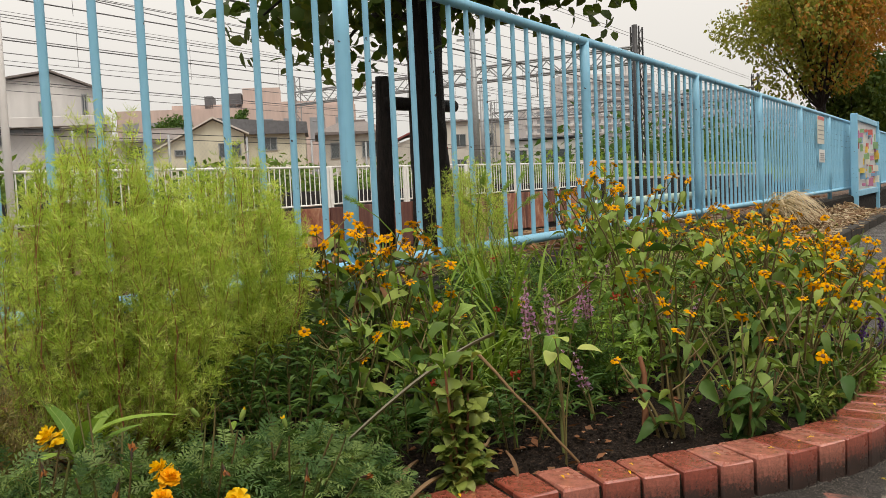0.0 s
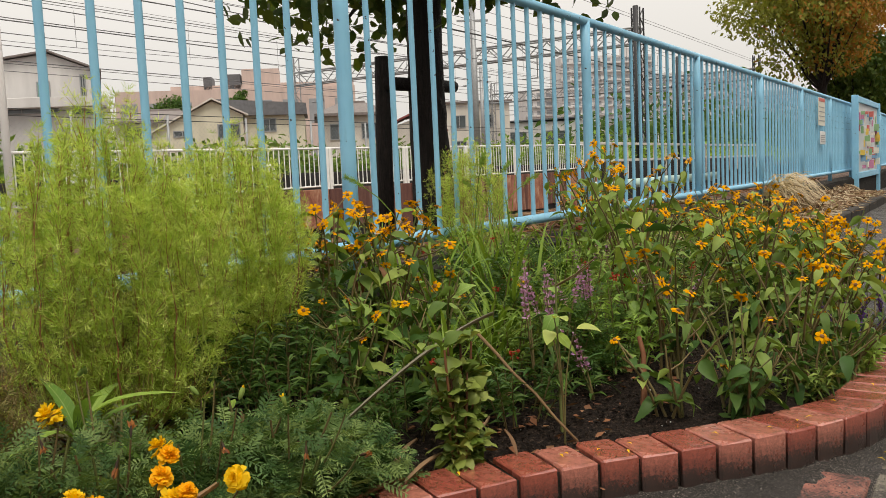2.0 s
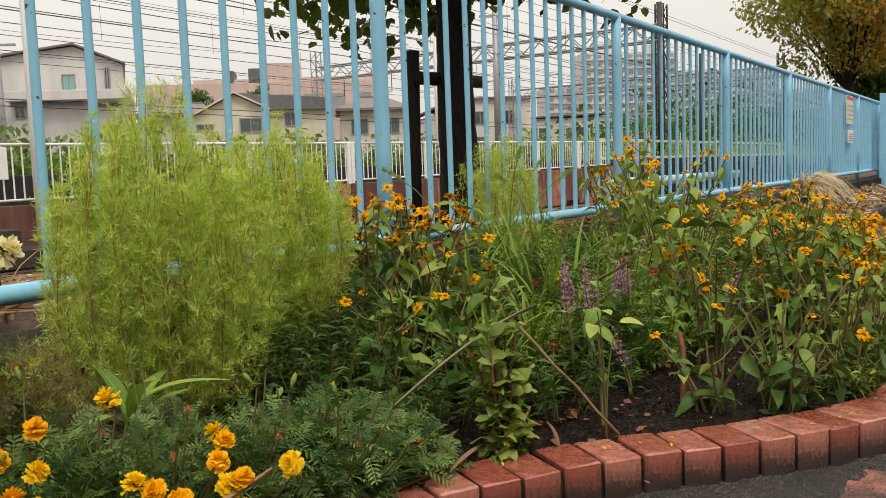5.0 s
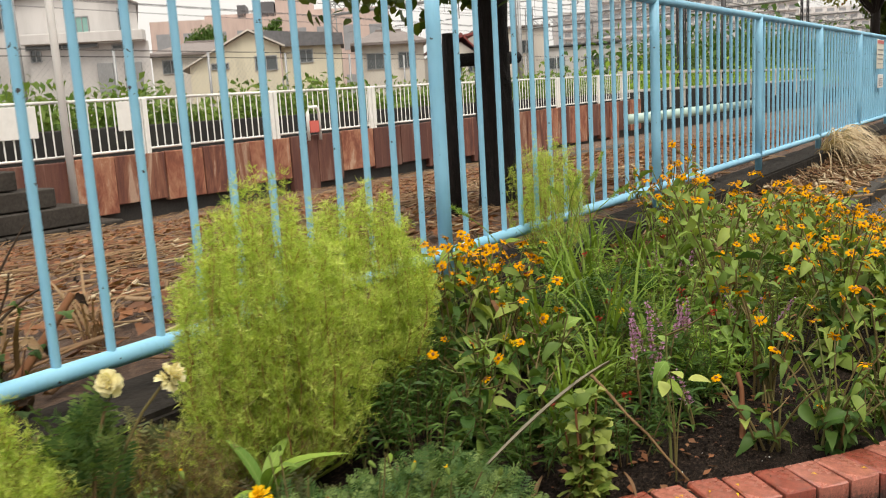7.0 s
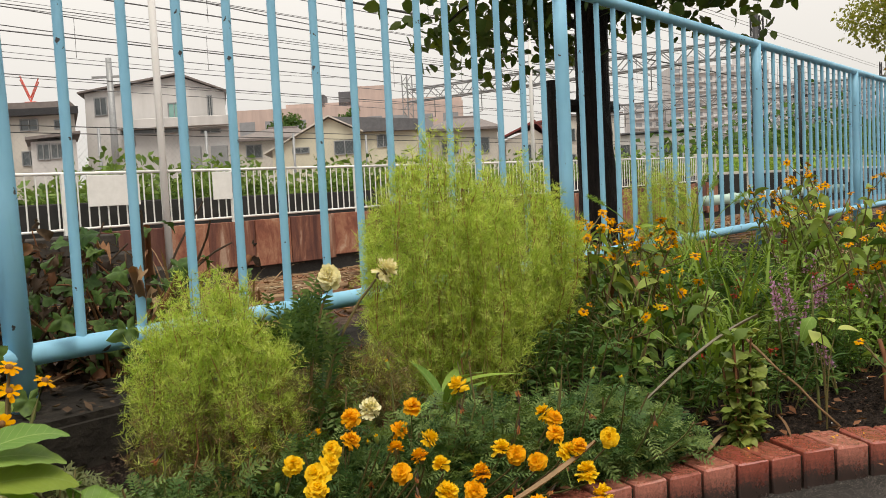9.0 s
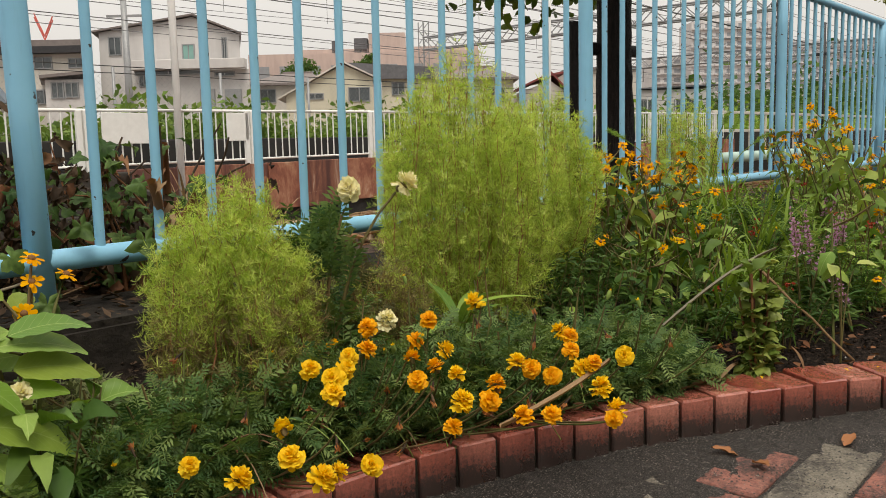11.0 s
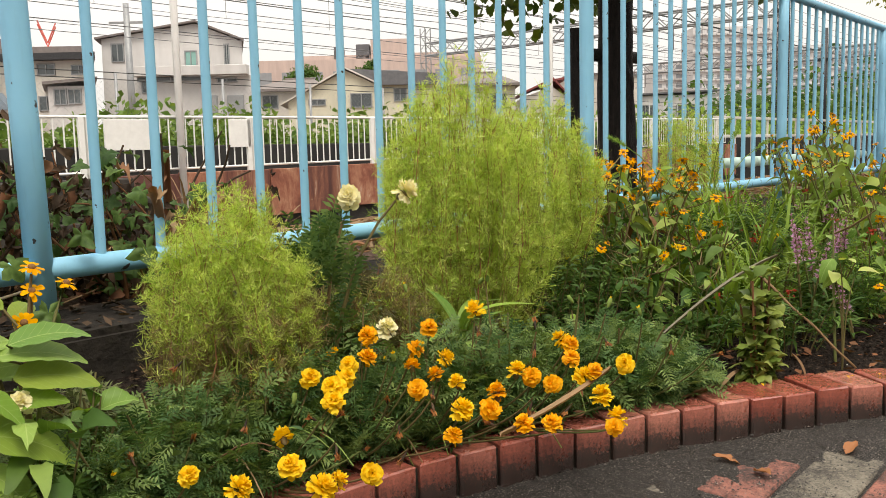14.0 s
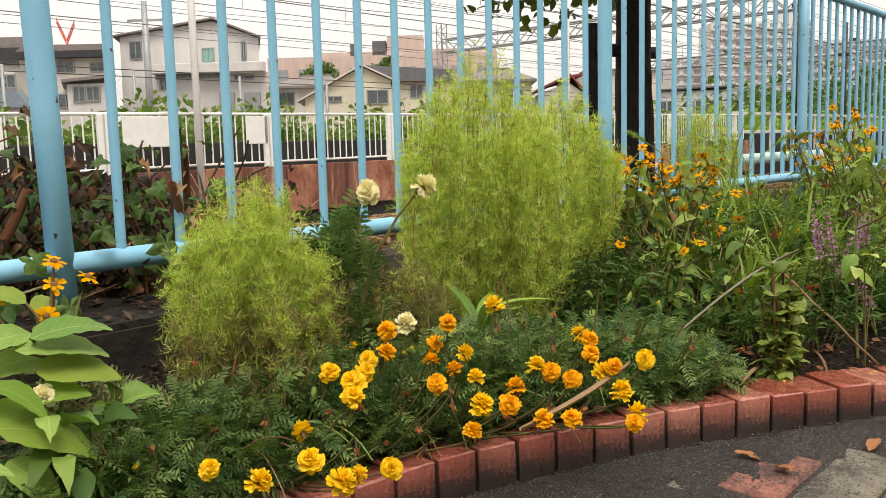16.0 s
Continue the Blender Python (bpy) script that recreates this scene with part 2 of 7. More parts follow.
M_GREYSTRAW = leaf_material("grey_dead_blade", (0.14, 0.125, 0.095), (0.24, 0.215, 0.16), trans=0.1, rough=0.6)
M_KSTEM = leaf_material("thin_stem_green_to_red", (0.34, 0.44, 0.08), (0.36, 0.42, 0.09), (0.40, 0.34, 0.10), (0.36, 0.14, 0.08), trans=0.2)
M_ZLEAF = leaf_material("mid_green_leaf", (0.18, 0.29, 0.063), (0.29, 0.40, 0.097), (0.14, 0.22, 0.05), (0.40, 0.48, 0.12), trans=0.28, rough=0.45)
M_HEART = veined(leaf_material("broad_green_leaf", (0.13, 0.25, 0.05), (0.20, 0.34, 0.07), (0.30, 0.43, 0.10), trans=0.24, rough=0.4))
M_DKLEAF = leaf_material("deep_green_leaf", (0.042, 0.10, 0.022), (0.07, 0.14, 0.030), (0.12, 0.19, 0.04), trans=0.2, rough=0.45)
M_MGLEAF = leaf_material("ferny_dark_green", (0.045, 0.105, 0.034), (0.10, 0.18, 0.054), (0.15, 0.23, 0.07), (0.25, 0.34, 0.11), trans=0.26, rough=0.45)
M_DULL = leaf_material("dull_olive_leaf", (0.09, 0.115, 0.05), (0.15, 0.18, 0.075), (0.21, 0.23, 0.10), (0.12, 0.10, 0.055), trans=0.2, rough=0.6)
M_LIME = veined(leaf_material("yellow_green_leaf", (0.24, 0.38, 0.06), (0.33, 0.43, 0.08), (0.18, 0.33, 0.05), trans=0.4, rough=0.42))
M_PALELEAF = leaf_material("pale_yellow_green_leaf", (0.40, 0.50, 0.12), (0.48, 0.55, 0.16), (0.44, 0.44, 0.12), trans=0.3, rough=0.45)
M_VARI = leaf_material("yellow_edged_leaf", (0.13, 0.20, 0.035), (0.38, 0.42, 0.12), (0.17, 0.25, 0.05), (0.09, 0.15, 0.03), (0.30, 0.36, 0.085), trans=0.2, rough=0.38)
M_GRASS = leaf_material("grass_blade", (0.15, 0.26, 0.035), (0.24, 0.35, 0.06), (0.10, 0.19, 0.028), trans=0.3)
M_STEM = leaf_material("green_brown_stem", (0.13, 0.16, 0.05), (0.20, 0.13, 0.065), (0.15, 0.12, 0.05), trans=0.05)
M_YELLOW = leaf_material("marigold_yellow", (0.92, 0.60, 0.015), (0.94, 0.68, 0.04), trans=0.3, rough=0.6, grain=120)
M_ORANGE = leaf_material("marigold_orange", (0.90, 0.43, 0.010), (0.92, 0.52, 0.018), trans=0.25, rough=0.6, grain=120)
M_RUSTRED = leaf_material("faded_rust_petal", (0.30, 0.10, 0.03), (0.45, 0.19, 0.06), (0.16, 0.07, 0.04), trans=0.2, rough=0.7)
M_CREAM = leaf_material("cream_petal", (0.86, 0.80, 0.48), (0.91, 0.87, 0.64), trans=0.3, rough=0.7, grain=120)
M_ZPETAL = leaf_material("amber_orange_petal", (0.76, 0.34, 0.003), (0.82, 0.42, 0.006), (0.70, 0.26, 0.002), trans=0.2, rough=0.75, spec=0.06)
M_ZDISC = simple("dark_flower_disc", (0.10, 0.04, 0.015), (0.30, 0.14, 0.03), 300, 0.8, 0.5)
M_PURPLE = leaf_material("mauve_purple_floret", (0.52, 0.27, 0.52), (0.62, 0.38, 0.60), (0.44, 0.20, 0.46), trans=0.35)
M_VIOLET = leaf_material("deep_violet_floret", (0.10, 0.04, 0.24), (0.17, 0.07, 0.32), trans=0.25)
M_VINE = leaf_material("vine_leaf_green", (0.05, 0.11, 0.032), (0.09, 0.17, 0.045), (0.17, 0.26, 0.07), (0.045, 0.09, 0.028), trans=0.25, rough=0.5, grain=90, patch=25)
M_TREE = leaf_material("tree_leaf_dark", (0.045, 0.085, 0.018), (0.075, 0.12, 0.025), (0.11, 0.13, 0.025), trans=0.4, rough=0.45)
M_TREEY = leaf_material("tree_leaf_olive", (0.21, 0.24, 0.045), (0.30, 0.30, 0.06), (0.14, 0.17, 0.03), trans=0.38)
M_TREEO = leaf_material("tree_leaf_autumn_orange", (0.34, 0.14, 0.03), (0.42, 0.21, 0.04), (0.28, 0.18, 0.04), trans=0.35)
M_HEDGE = leaf_material("distant_foliage", (0.05, 0.11, 0.03), (0.09, 0.17, 0.04), (0.13, 0.22, 0.05), trans=0.3)
M_RANK = leaf_material("rank_green_weed", (0.09, 0.17, 0.04), (0.16, 0.26, 0.06), (0.24, 0.34, 0.09), (0.07, 0.12, 0.035), trans=0.3)
M_WEED = leaf_material("bright_weed", (0.21, 0.35, 0.063), (0.34, 0.49, 0.097), (0.14, 0.26, 0.046), trans=0.28)
M_STEELG = simple("galvanised_steel", (0.22, 0.23, 0.24), (0.36, 0.37, 0.38), 12, 0.5, 0, 0.4)
M_DARKSTEEL = simple("dark_steel", (0.02, 0.02, 0.022), (0.05, 0.05, 0.055), 12, 0.5, 0, 0.3)
M_WIRE = simple("overhead_wire", (0.10, 0.10, 0.11), (0.16, 0.16, 0.17), 5, 0.5, 0, 0.3)
M_CABLE = simple("black_cable", (0.02, 0.02, 0.02), (0.04, 0.04, 0.04), 5, 0.6)
M_GLASS = simple("window_glass_dark", (0.03, 0.04, 0.045), (0.10, 0.12, 0.13), 1.2, 0.12, 0, 0, 0.8)
M_TEALGLASS = simple("teal_window_glass", (0.16, 0.34, 0.31), (0.24, 0.43, 0.39), 1.2, 0.15, 0, 0, 0.8)
M_WALLGREY = wall_paint("pale_grey_render", (0.60, 0.585, 0.58))
M_WALLCREAM = wall_paint("cream_render", (0.62, 0.585, 0.53))
M_WALLYELLOW = wall_paint("pale_yellow_render", (0.66, 0.62, 0.49))
M_WALLPINK = wall_paint("dusty_pink_render", (0.54, 0.42, 0.38))
# grey render lightened to carry the haze over the far apartment blocks
M_WALLAPT = wall_paint("haze_paled_grey_render", (0.62, 0.60, 0.60))
M_ROOFGREY = simple("dark_grey_roof_tile", (0.07, 0.07, 0.08), (0.14, 0.14, 0.15), 6, 0.6, 0.3)
M_ROOFBROWN = simple("brown_grey_roof_tile", (0.13, 0.11, 0.105), (0.22, 0.19, 0.18), 6, 0.7, 0.3)
M_ROOFSLATE = simple("blue_grey_roof_tile", (0.12, 0.16, 0.20), (0.20, 0.25, 0.30), 6, 0.6, 0.3)
# far window glass with the distance haze mixed into its colour
M_HAZEGLASS = simple("haze_paled_glass", (0.20, 0.21, 0.225), (0.30, 0.31, 0.33), 1.2, 0.3)
M_ROOFRED = simple("dark_red_roof", (0.16, 0.03, 0.03), (0.26, 0.06, 0.055), 6, 0.6, 0.3)
M_REDPETAL = leaf_material("deep_red_petal", (0.30, 0.03, 0.02), (0.42, 0.06, 0.03), trans=0.3)
M_RED = simple("red_paint", (0.55, 0.10, 0.08), (0.65, 0.16, 0.13), 5, 0.5)
M_PIPE = simple("pale_green_pipe", (0.30, 0.45, 0.40), (0.42, 0.56, 0.50), 6, 0.5)


def worn_paver(name, c1, c2):
    """A paver half hidden by dark grit trodden into its face."""
    a = Mat(name, 0.75, 0, 0.3)
    col = a.ramp(a.noise(60, 6, 0.7), (0.3, c1), (0.7, c2))
    geo = a.n.new("ShaderNodeNewGeometry").outputs["Position"]
    worn = a.math("ADD", a.math("MULTIPLY", a.noise(11, 5, 0.65, geo), 0.5), a.math("MULTIPLY", a.noise(170, 6, 0.85, geo), 0.5))
    a.color(a.mix(a.ramp(worn, (0.42, (0.97,) * 3), (0.56, (0.2,) * 3)), col, (0.035, 0.031, 0.029)))
    return a.bump(a.noise(170, 5, 0.8), 0.5, 0.004).m


M_PAVERR = worn_paver("red_interlocking_paver", (0.30, 0.10, 0.075), (0.46, 0.20, 0.15))
M_PAVERG = worn_paver("buff_grey_paver", (0.17, 0.15, 0.12), (0.36, 0.32, 0.25))
M_SIGN = simple("faded_paper", (0.62, 0.60, 0.50), (0.74, 0.72, 0.64), 12, 0.6)

# ---- mesh helpers ----
rng = np.random.default_rng(7)


def mesh_of(name, V, F, mats):
    """A mesh from arrays: V (n, 3); F a list of (faces (m, k), material slot)."""
    me = bpy.data.meshes.new(name)
    F = [(np.asarray(f, dtype=np.int32), s) for f, s in F if len(f)]
    loops = np.concatenate([f.ravel() for f, _ in F])
    sizes = np.concatenate([np.full(len(f), f.shape[1], dtype=np.int32) for f, _ in F])
    slots = np.concatenate([np.full(len(f), s, dtype=np.int32) for f, s in F])
    V = np.asarray(V, dtype=np.float32)
    me.vertices.add(len(V))
    me.vertices.foreach_set("co", V.ravel())
    me.loops.add(len(loops))
    me.loops.foreach_set("vertex_index", loops)
    me.polygons.add(len(sizes))
    me.polygons.foreach_set("loop_start", np.concatenate([[0], np.cumsum(sizes)[:-1]]).astype(np.int32))
    me.polygons.foreach_set("loop_total", sizes)
    for m in mats:
        me.materials.append(m)
    me.polygons.foreach_set("material_index", slots)
    me.update(calc_edges=True)
    me.validate()
    return me


class Pile:
    """Gathers vertices and faces of many small pieces for one mesh."""

    def __init__(self):
        self.v, self.f, self.n = [], [], 0

    def add(self, V, F, slot=0):
        V = np.asarray(V, dtype=float).reshape(-1, 3)
        self.f.append((np.asarray(F) + self.n, slot))
        self.v.append(V)
        self.n += len(V)

    def many(self, P, F, slot=0):
        """P (m, k, 3): m copies of a piece with k vertices and faces F."""
        m, k, _ = P.shape
        f = np.asarray(F)
        f = (f[None] + (np.arange(m) * k)[:, None, None]).reshape(-1, f.shape[1])
        self.add(P.reshape(-1, 3), f, slot)

    def mesh(self, name, *mats, smooth=False):
        me = mesh_of(name, np.concatenate(self.v), self.f, mats)
        if smooth:
            me.polygons.foreach_set("use_smooth", [True] * len(me.polygons))
        return me


def thing(name, at=(0, 0, 0), label="", category="", group="", kind="", turn=0.0):
    ob = new(name)
    ob.empty_display_size = 0.1
    ob.location, ob.rotation_euler = at, (0, 0, turn)
    return tagged(ob, label, category, group, kind)


def part(name, data, parent, at=None, label=""):
    ob = new(name, data)
    ob.parent = parent
    if at is not None:
        ob.matrix_basis = at if isinstance(at, Matrix) else Matrix.Translation(at)
    return tagged(ob, label)


def bevel_box(name, x0, x1, y0, y1, z0, z1, mat, bevel=0.01, segments=1):
    bm = bmesh.new()
    bmesh.ops.create_cube(bm, size=1)
    for v in bm.verts:
        v.co = Vector(((x0 + x1) / 2 + v.co.x * (x1 - x0), (y0 + y1) / 2 + v.co.y * (y1 - y0), (z0 + z1) / 2 + v.co.z * (z1 - z0)))
    if bevel:
        bmesh.ops.bevel(bm, geom=bm.edges[:], offset=bevel, segments=segments, affect="EDGES")
    me = bpy.data.meshes.new(name)
    bm.to_mesh(me)
    bm.free()
    me.materials.append(mat)
    return me


def tube(pts, radii, sides=6, closed=True):
    """Vertices and faces (quads; caps apart) of a tube along pts."""
    pts = np.asarray(pts, dtype=float)
    n = len(pts)
    radii = np.broadcast_to(np.asarray(radii, dtype=float), (n,))
    d = np.gradient(pts, axis=0)
    d /= np.linalg.norm(d, axis=1, keepdims=True) + 1e-9
    up = np.where(np.abs(d[:, 2:3]) > 0.9, np.array([[1.0, 0, 0]]), np.array([[0, 0, 1.0]]))
    u = np.cross(d, up)
    u /= np.linalg.norm(u, axis=1, keepdims=True) + 1e-9
    w = np.cross(u, d)
    a = np.linspace(0, 2 * np.pi, sides, endpoint=False)
    V = pts[:, None] + radii[:, None, None] * (np.cos(a)[None, :, None] * u[:, None] + np.sin(a)[None, :, None] * w[:, None])
    F = []
    for i in range(n - 1):
        for j in range(sides):
            k = (j + 1) % sides
            F.append((i * sides + j, i * sides + k, (i + 1) * sides + k, (i + 1) * sides + j))
    return V.reshape(-1, 3), F


def tube_mesh(name, pts, radii, mat, sides=12, caps=True):
    p = Pile()
    V, F = tube(pts, radii, sides)
    p.add(V, F)
    if caps:
        n = len(V)
        p.f.append((np.array([list(range(sides))[::-1]]), 0))
        p.f.append((np.array([list(range(n - sides, n))]), 0))
    return p.mesh(name, mat, smooth=True)


def unit(v):
    return v / (np.linalg.norm(v, axis=-1, keepdims=True) + 1e-9)


def blades(base, way, length, width, droop=0.0, up=None):
    """Thin diamond leaves: (m, 4, 3) vertices from bases, directions, lengths, widths."""
    way = unit(way)
    r = unit(np.cross(way, rng.normal(size=way.shape)))
    length, width = np.reshape(length, (-1, 1)), np.reshape(width, (-1, 1))
    mid = base + way * length * 0.45
    tip = base + way * length + np.array([0, 0, -1.0]) * droop * length
    return np.stack([base, mid + r * width / 2, tip, mid - r * width / 2], axis=1)


QUAD = [(0, 1, 2, 3)]

# ---- the large structure ----
BORDER = [(-6.4, -1.02), (-5.8, -0.94), (-5.2, -0.80), (-4.6, -0.66), (-4.04, -0.60), (-3.5, -0.65), (-3.28, -0.70), (-2.975, -0.83), (-2.75, -0.957), (-2.585, -1.07),
          (-2.4, -1.235), (-2.245, -1.345), (-2.057, -1.43), (-1.75, -1.45), (-1.4, -1.37), (-1.0, -1.16), (-0.5, -0.86), (0.0, -0.68), (0.6, -0.62), (1.2, -0.61)]


def border_curve(step):
    """The foot line of the brick edging, resampled at even steps."""
    P = np.array(BORDER)
    out = []
    for i in range(1, len(P) - 2):
        a, b, c, d = P[i - 1], P[i], P[i + 1], P[i + 2]
        for t in np.linspace(0, 1, 40, endpoint=False):
            out.append(0.5 * (2 * b + (c - a) * t + (2 * a - 5 * b + 4 * c - d) * t * t + (3 * b - a - 3 * c + d) * t ** 3))
    out = np.array(out)
    s = np.concatenate([[0], np.cumsum(np.linalg.norm(np.diff(out, axis=0), axis=1))])
    q = np.arange(0, s[-1], step)
    return np.stack([np.interp(q, s, out[:, 0]), np.interp(q, s, out[:, 1])], axis=1)


EDGE = border_curve(0.0703)


def edge_y(x):
    return np.interp(x, EDGE[:, 0], EDGE[:, 1])


def soil_z(x, y):
    """The height of the bed's soil."""
    f = np.clip((y - edge_y(x) - 0.1) / 0.7, 0, 1)
    return 0.055 + 0.085 * f + 0.05 * np.clip((y + 0.32) / 0.2, 0, 1)


def behind_z(x, y):
    """The ground behind the fence: it falls towards the sunken railway wall."""
    return 0.215 - 0.105 * np.clip(y - 0.6, 0, 9.3)


def grid_mesh(name, xs, ys, zfun, mat):
    X, Y = np.meshgrid(xs, ys)
    V = np.stack([X, Y, zfun(X, Y)], axis=-1).reshape(-1, 3)
    nx, ny = len(xs), len(ys)
    i = np.arange(nx - 1)[None] + np.arange(ny - 1)[:, None] * nx
    F = np.stack([i, i + 1, i + 1 + nx, i + nx], axis=-1).reshape(-1, 4)
    me = mesh_of(name, V, [(F, 0)], [mat])
    me.polygons.foreach_set("use_smooth", [True] * len(me.polygons))
    return me


def rough(X, Y, amp, freq, seed=0.0):
    return np.vectorize(lambda x, y: amp * noise.fractal((x * freq, y * freq, seed), 0.9, 2.0, 4))(X, Y)


tagged(new("ground", grid_mesh("ground", np.array([-3000, -300, -60, 0, 60, 300, 3000.0]), np.array([-3000, -300, -30, 0, 30, 300, 3000.0]),
                               lambda X, Y: X * 0 - 1.2 - 0.0 * Y, M_LITTER)), "brown earth reaching to the horizon", "ground", kind="structure")
tagged(new("slope", grid_mesh("slope", np.linspace(-14, 40, 271), np.concatenate([np.linspace(0.1, 4, 60), np.linspace(4.2, 9.98, 40)]),
                              lambda X, Y: behind_z(X, Y) + rough(X, Y, 0.035, 1.6), M_LITTER)), "sloping earth strewn with straw and leaves", "ground", kind="structure")
tagged(new("rail_bed", grid_mesh("rail_bed", np.linspace(-80, 400, 25), np.linspace(11.3, 420, 25), lambda X, Y: 0.05 + X * 0, M_LITTER)),
       "flat railway land beyond the white railing", "ground", kind="structure")


def soil_bed():
    u = np.linspace(0, 1, 40)
    xs = np.arange(-5.7, 6.0, 0.03)
    X, U = np.meshgrid(xs, u)
    y0 = edge_y(X) + 0.06
    Y = y0 + U * (-0.12 - y0)
    Z = soil_z(X, Y) + rough(X, Y, 0.012, 9.0)
    V = np.stack([X, Y, Z], axis=-1).reshape(-1, 3)
    nx = len(xs)
    i = np.arange(nx - 1)[None] + np.arange(len(u) - 1)[:, None] * nx
    F = np.stack([i, i + 1, i + 1 + nx, i + nx], axis=-1).reshape(-1, 4)
    return mesh_of("soil_bed", V, [(F, 0)], [M_SOIL])


tagged(new("soil_bed", soil_bed()), "dark damp planting soil in the bed", "soil", kind="structure")
tagged(new("pavement", grid_mesh("pavement", np.arange(-6, 8, 0.02), np.arange(-3, -0.5, 0.02),
                                 lambda X, Y: -0.003 + rough(X, Y, 0.006, 3.0, 4.0) + rough(X, Y, 0.004, 26.0, 9.0) + 0.012 * np.clip(1 - (edge_y(X) - Y) / 0.22, 0, 1), M_GRIT)),
       "wet dark grit and asphalt over old paving", "pavement", kind="structure")
tagged(new("far_road", grid_mesh("far_road", np.linspace(-60, 120, 40), np.linspace(-60, -0.12, 40), lambda X, Y: X * 0 - 0.03, M_GRIT)),
       "dark asphalt footway", "road", kind="structure")
tagged(new("kerb", bevel_box("kerb", -9, 40, -0.13, 0.13, -0.1, 0.235, M_CONC, 0.012, 2)), "weathered concrete kerb under the fence, coloured near black for shade", "kerb", kind="structure")


def brick_border():
    root = thing("brick_border", (0, 0, 0), "curved edging of red bricks on edge with dark joints", "brick edging", kind="structure")
    meshes = []
    for i in range(5):
        me = bevel_box("brick", -0.0318, 0.0318, 0, 0.102, -0.10, 0.0, M_BRICK, 0.003, 1)
        for v in me.vertices:
            v.co += Vector((rng.normal(0, 0.0006), rng.normal(0, 0.0008), rng.normal(0, 0.0007)))
        meshes.append(me)
    joint = Pile()
    mids = []
    for i in range(len(EDGE) - 1):
        a, b = EDGE[i], EDGE[i + 1]
        ang = math.atan2(b[1] - a[1], b[0] - a[0])
        c = (a + b) / 2
        mids.append((c, ang))
        m = Matrix.Translation((c[0], c[1], 0.075 + rng.normal(0, 0.0009))) @ Matrix.Rotation(ang + rng.normal(0, 0.004), 4, "Z") @ Matrix.Rotation(rng.normal(0, 0.004), 4, "X")
        part("brick", meshes[i % 5], root, m)
    P = np.array([c for c, _ in mids])
    N = np.array([(-math.sin(a), math.cos(a)) for _, a in mids])
    f, k = P + N * 0.010, P + N * 0.094
    V = np.concatenate([np.c_[f, np.full(len(f), -0.05)], np.c_[f, np.full(len(f), 0.066)], np.c_[k, np.full(len(f), 0.066)], np.c_[k, np.full(len(f), -0.05)]])
    n = len(f)
    i = np.arange(n - 1)
    F = np.concatenate([np.stack([i + r * n, i + 1 + r * n, i + 1 + (r + 1) * n, i + (r + 1) * n], axis=1) for r in range(3)])
    joint.add(V, F)
    part("mortar", joint.mesh("mortar", M_MORTAR), root, label="dark mossy mortar joints")


brick_border()


def stone_edging():
    root = thing("stone_edging", (0, 0, 0), "low weathered stone edging past the bricks", "edging", kind="structure")
    for i in range(12):
        x = 0.62 + i * 0.62
        part("stone", bevel_box("stone", x, x + 0.61, -0.66, -0.55, -0.1, 0.085 + 0.004 * (i % 3), M_BLOCK, 0.012), root)


stone_edging()

# ---- the sky-blue fence ----
SPAN, PITCH = 1.8, 0.12
TOP, BOTTOM = 1.206, 0.328


def blue_fence(first, last):
    root = thing("blue_fence", (0, 0, 0), "sky-blue painted steel fence with round upright bars", "fence")
    x0, x1 = first * SPAN, last * SPAN
    for nm, z, r in (("top_rail", TOP, 0.0200), ("bottom_rail", BOTTOM, 0.0195)):
        for i in range(first, last):
            part(nm, tube_mesh(nm, [((i + k / 4) * SPAN, 0, z) for k in range(5)], r, M_BLUE, 16, False), root)
    post = tube_mesh("post", [(0, 0, z) for z in (0.2, 0.6, 1.0, TOP)], 0.0228, M_BLUE, 20)
    bar = tube_mesh("bar", [(0, 0, z) for z in (BOTTOM, 0.6, 0.9, TOP)], 0.0094, M_BLUE, 10, False)
    for i in range(first, last + 1):
        tilt = Matrix(((1, 0, -0.045, 0), (0, 1, 0, 0), (0, 0, 1, 0), (0, 0, 0, 1))) if i == -2 else Matrix.Identity(4)
        part("post", post, root, Matrix.Translation((i * SPAN + (0.020 if i == -2 else 0), 0, 0)) @ tilt)
        if i < last:
            for k in range(1, 15):
                m = Matrix.Translation((i * SPAN + k * PITCH + (0.003 if i == -2 else 0), 0, 0)) @ Matrix(((1, 0, 0.006 if i == -2 else 0.0, 0), (0, 1, 0, 0), (0, 0, 1, 0), (0, 0, 0, 1))) @ Matrix.Rotation(rng.uniform(0, 6.28), 4, "Z")
                part("bar", bar, root, m)


blue_fence(-4, 15)

# ---- the white railing on the rusty wall ----


def white_rail_z(x):
    return 0.27 + 0.009 * (x - 4.5)


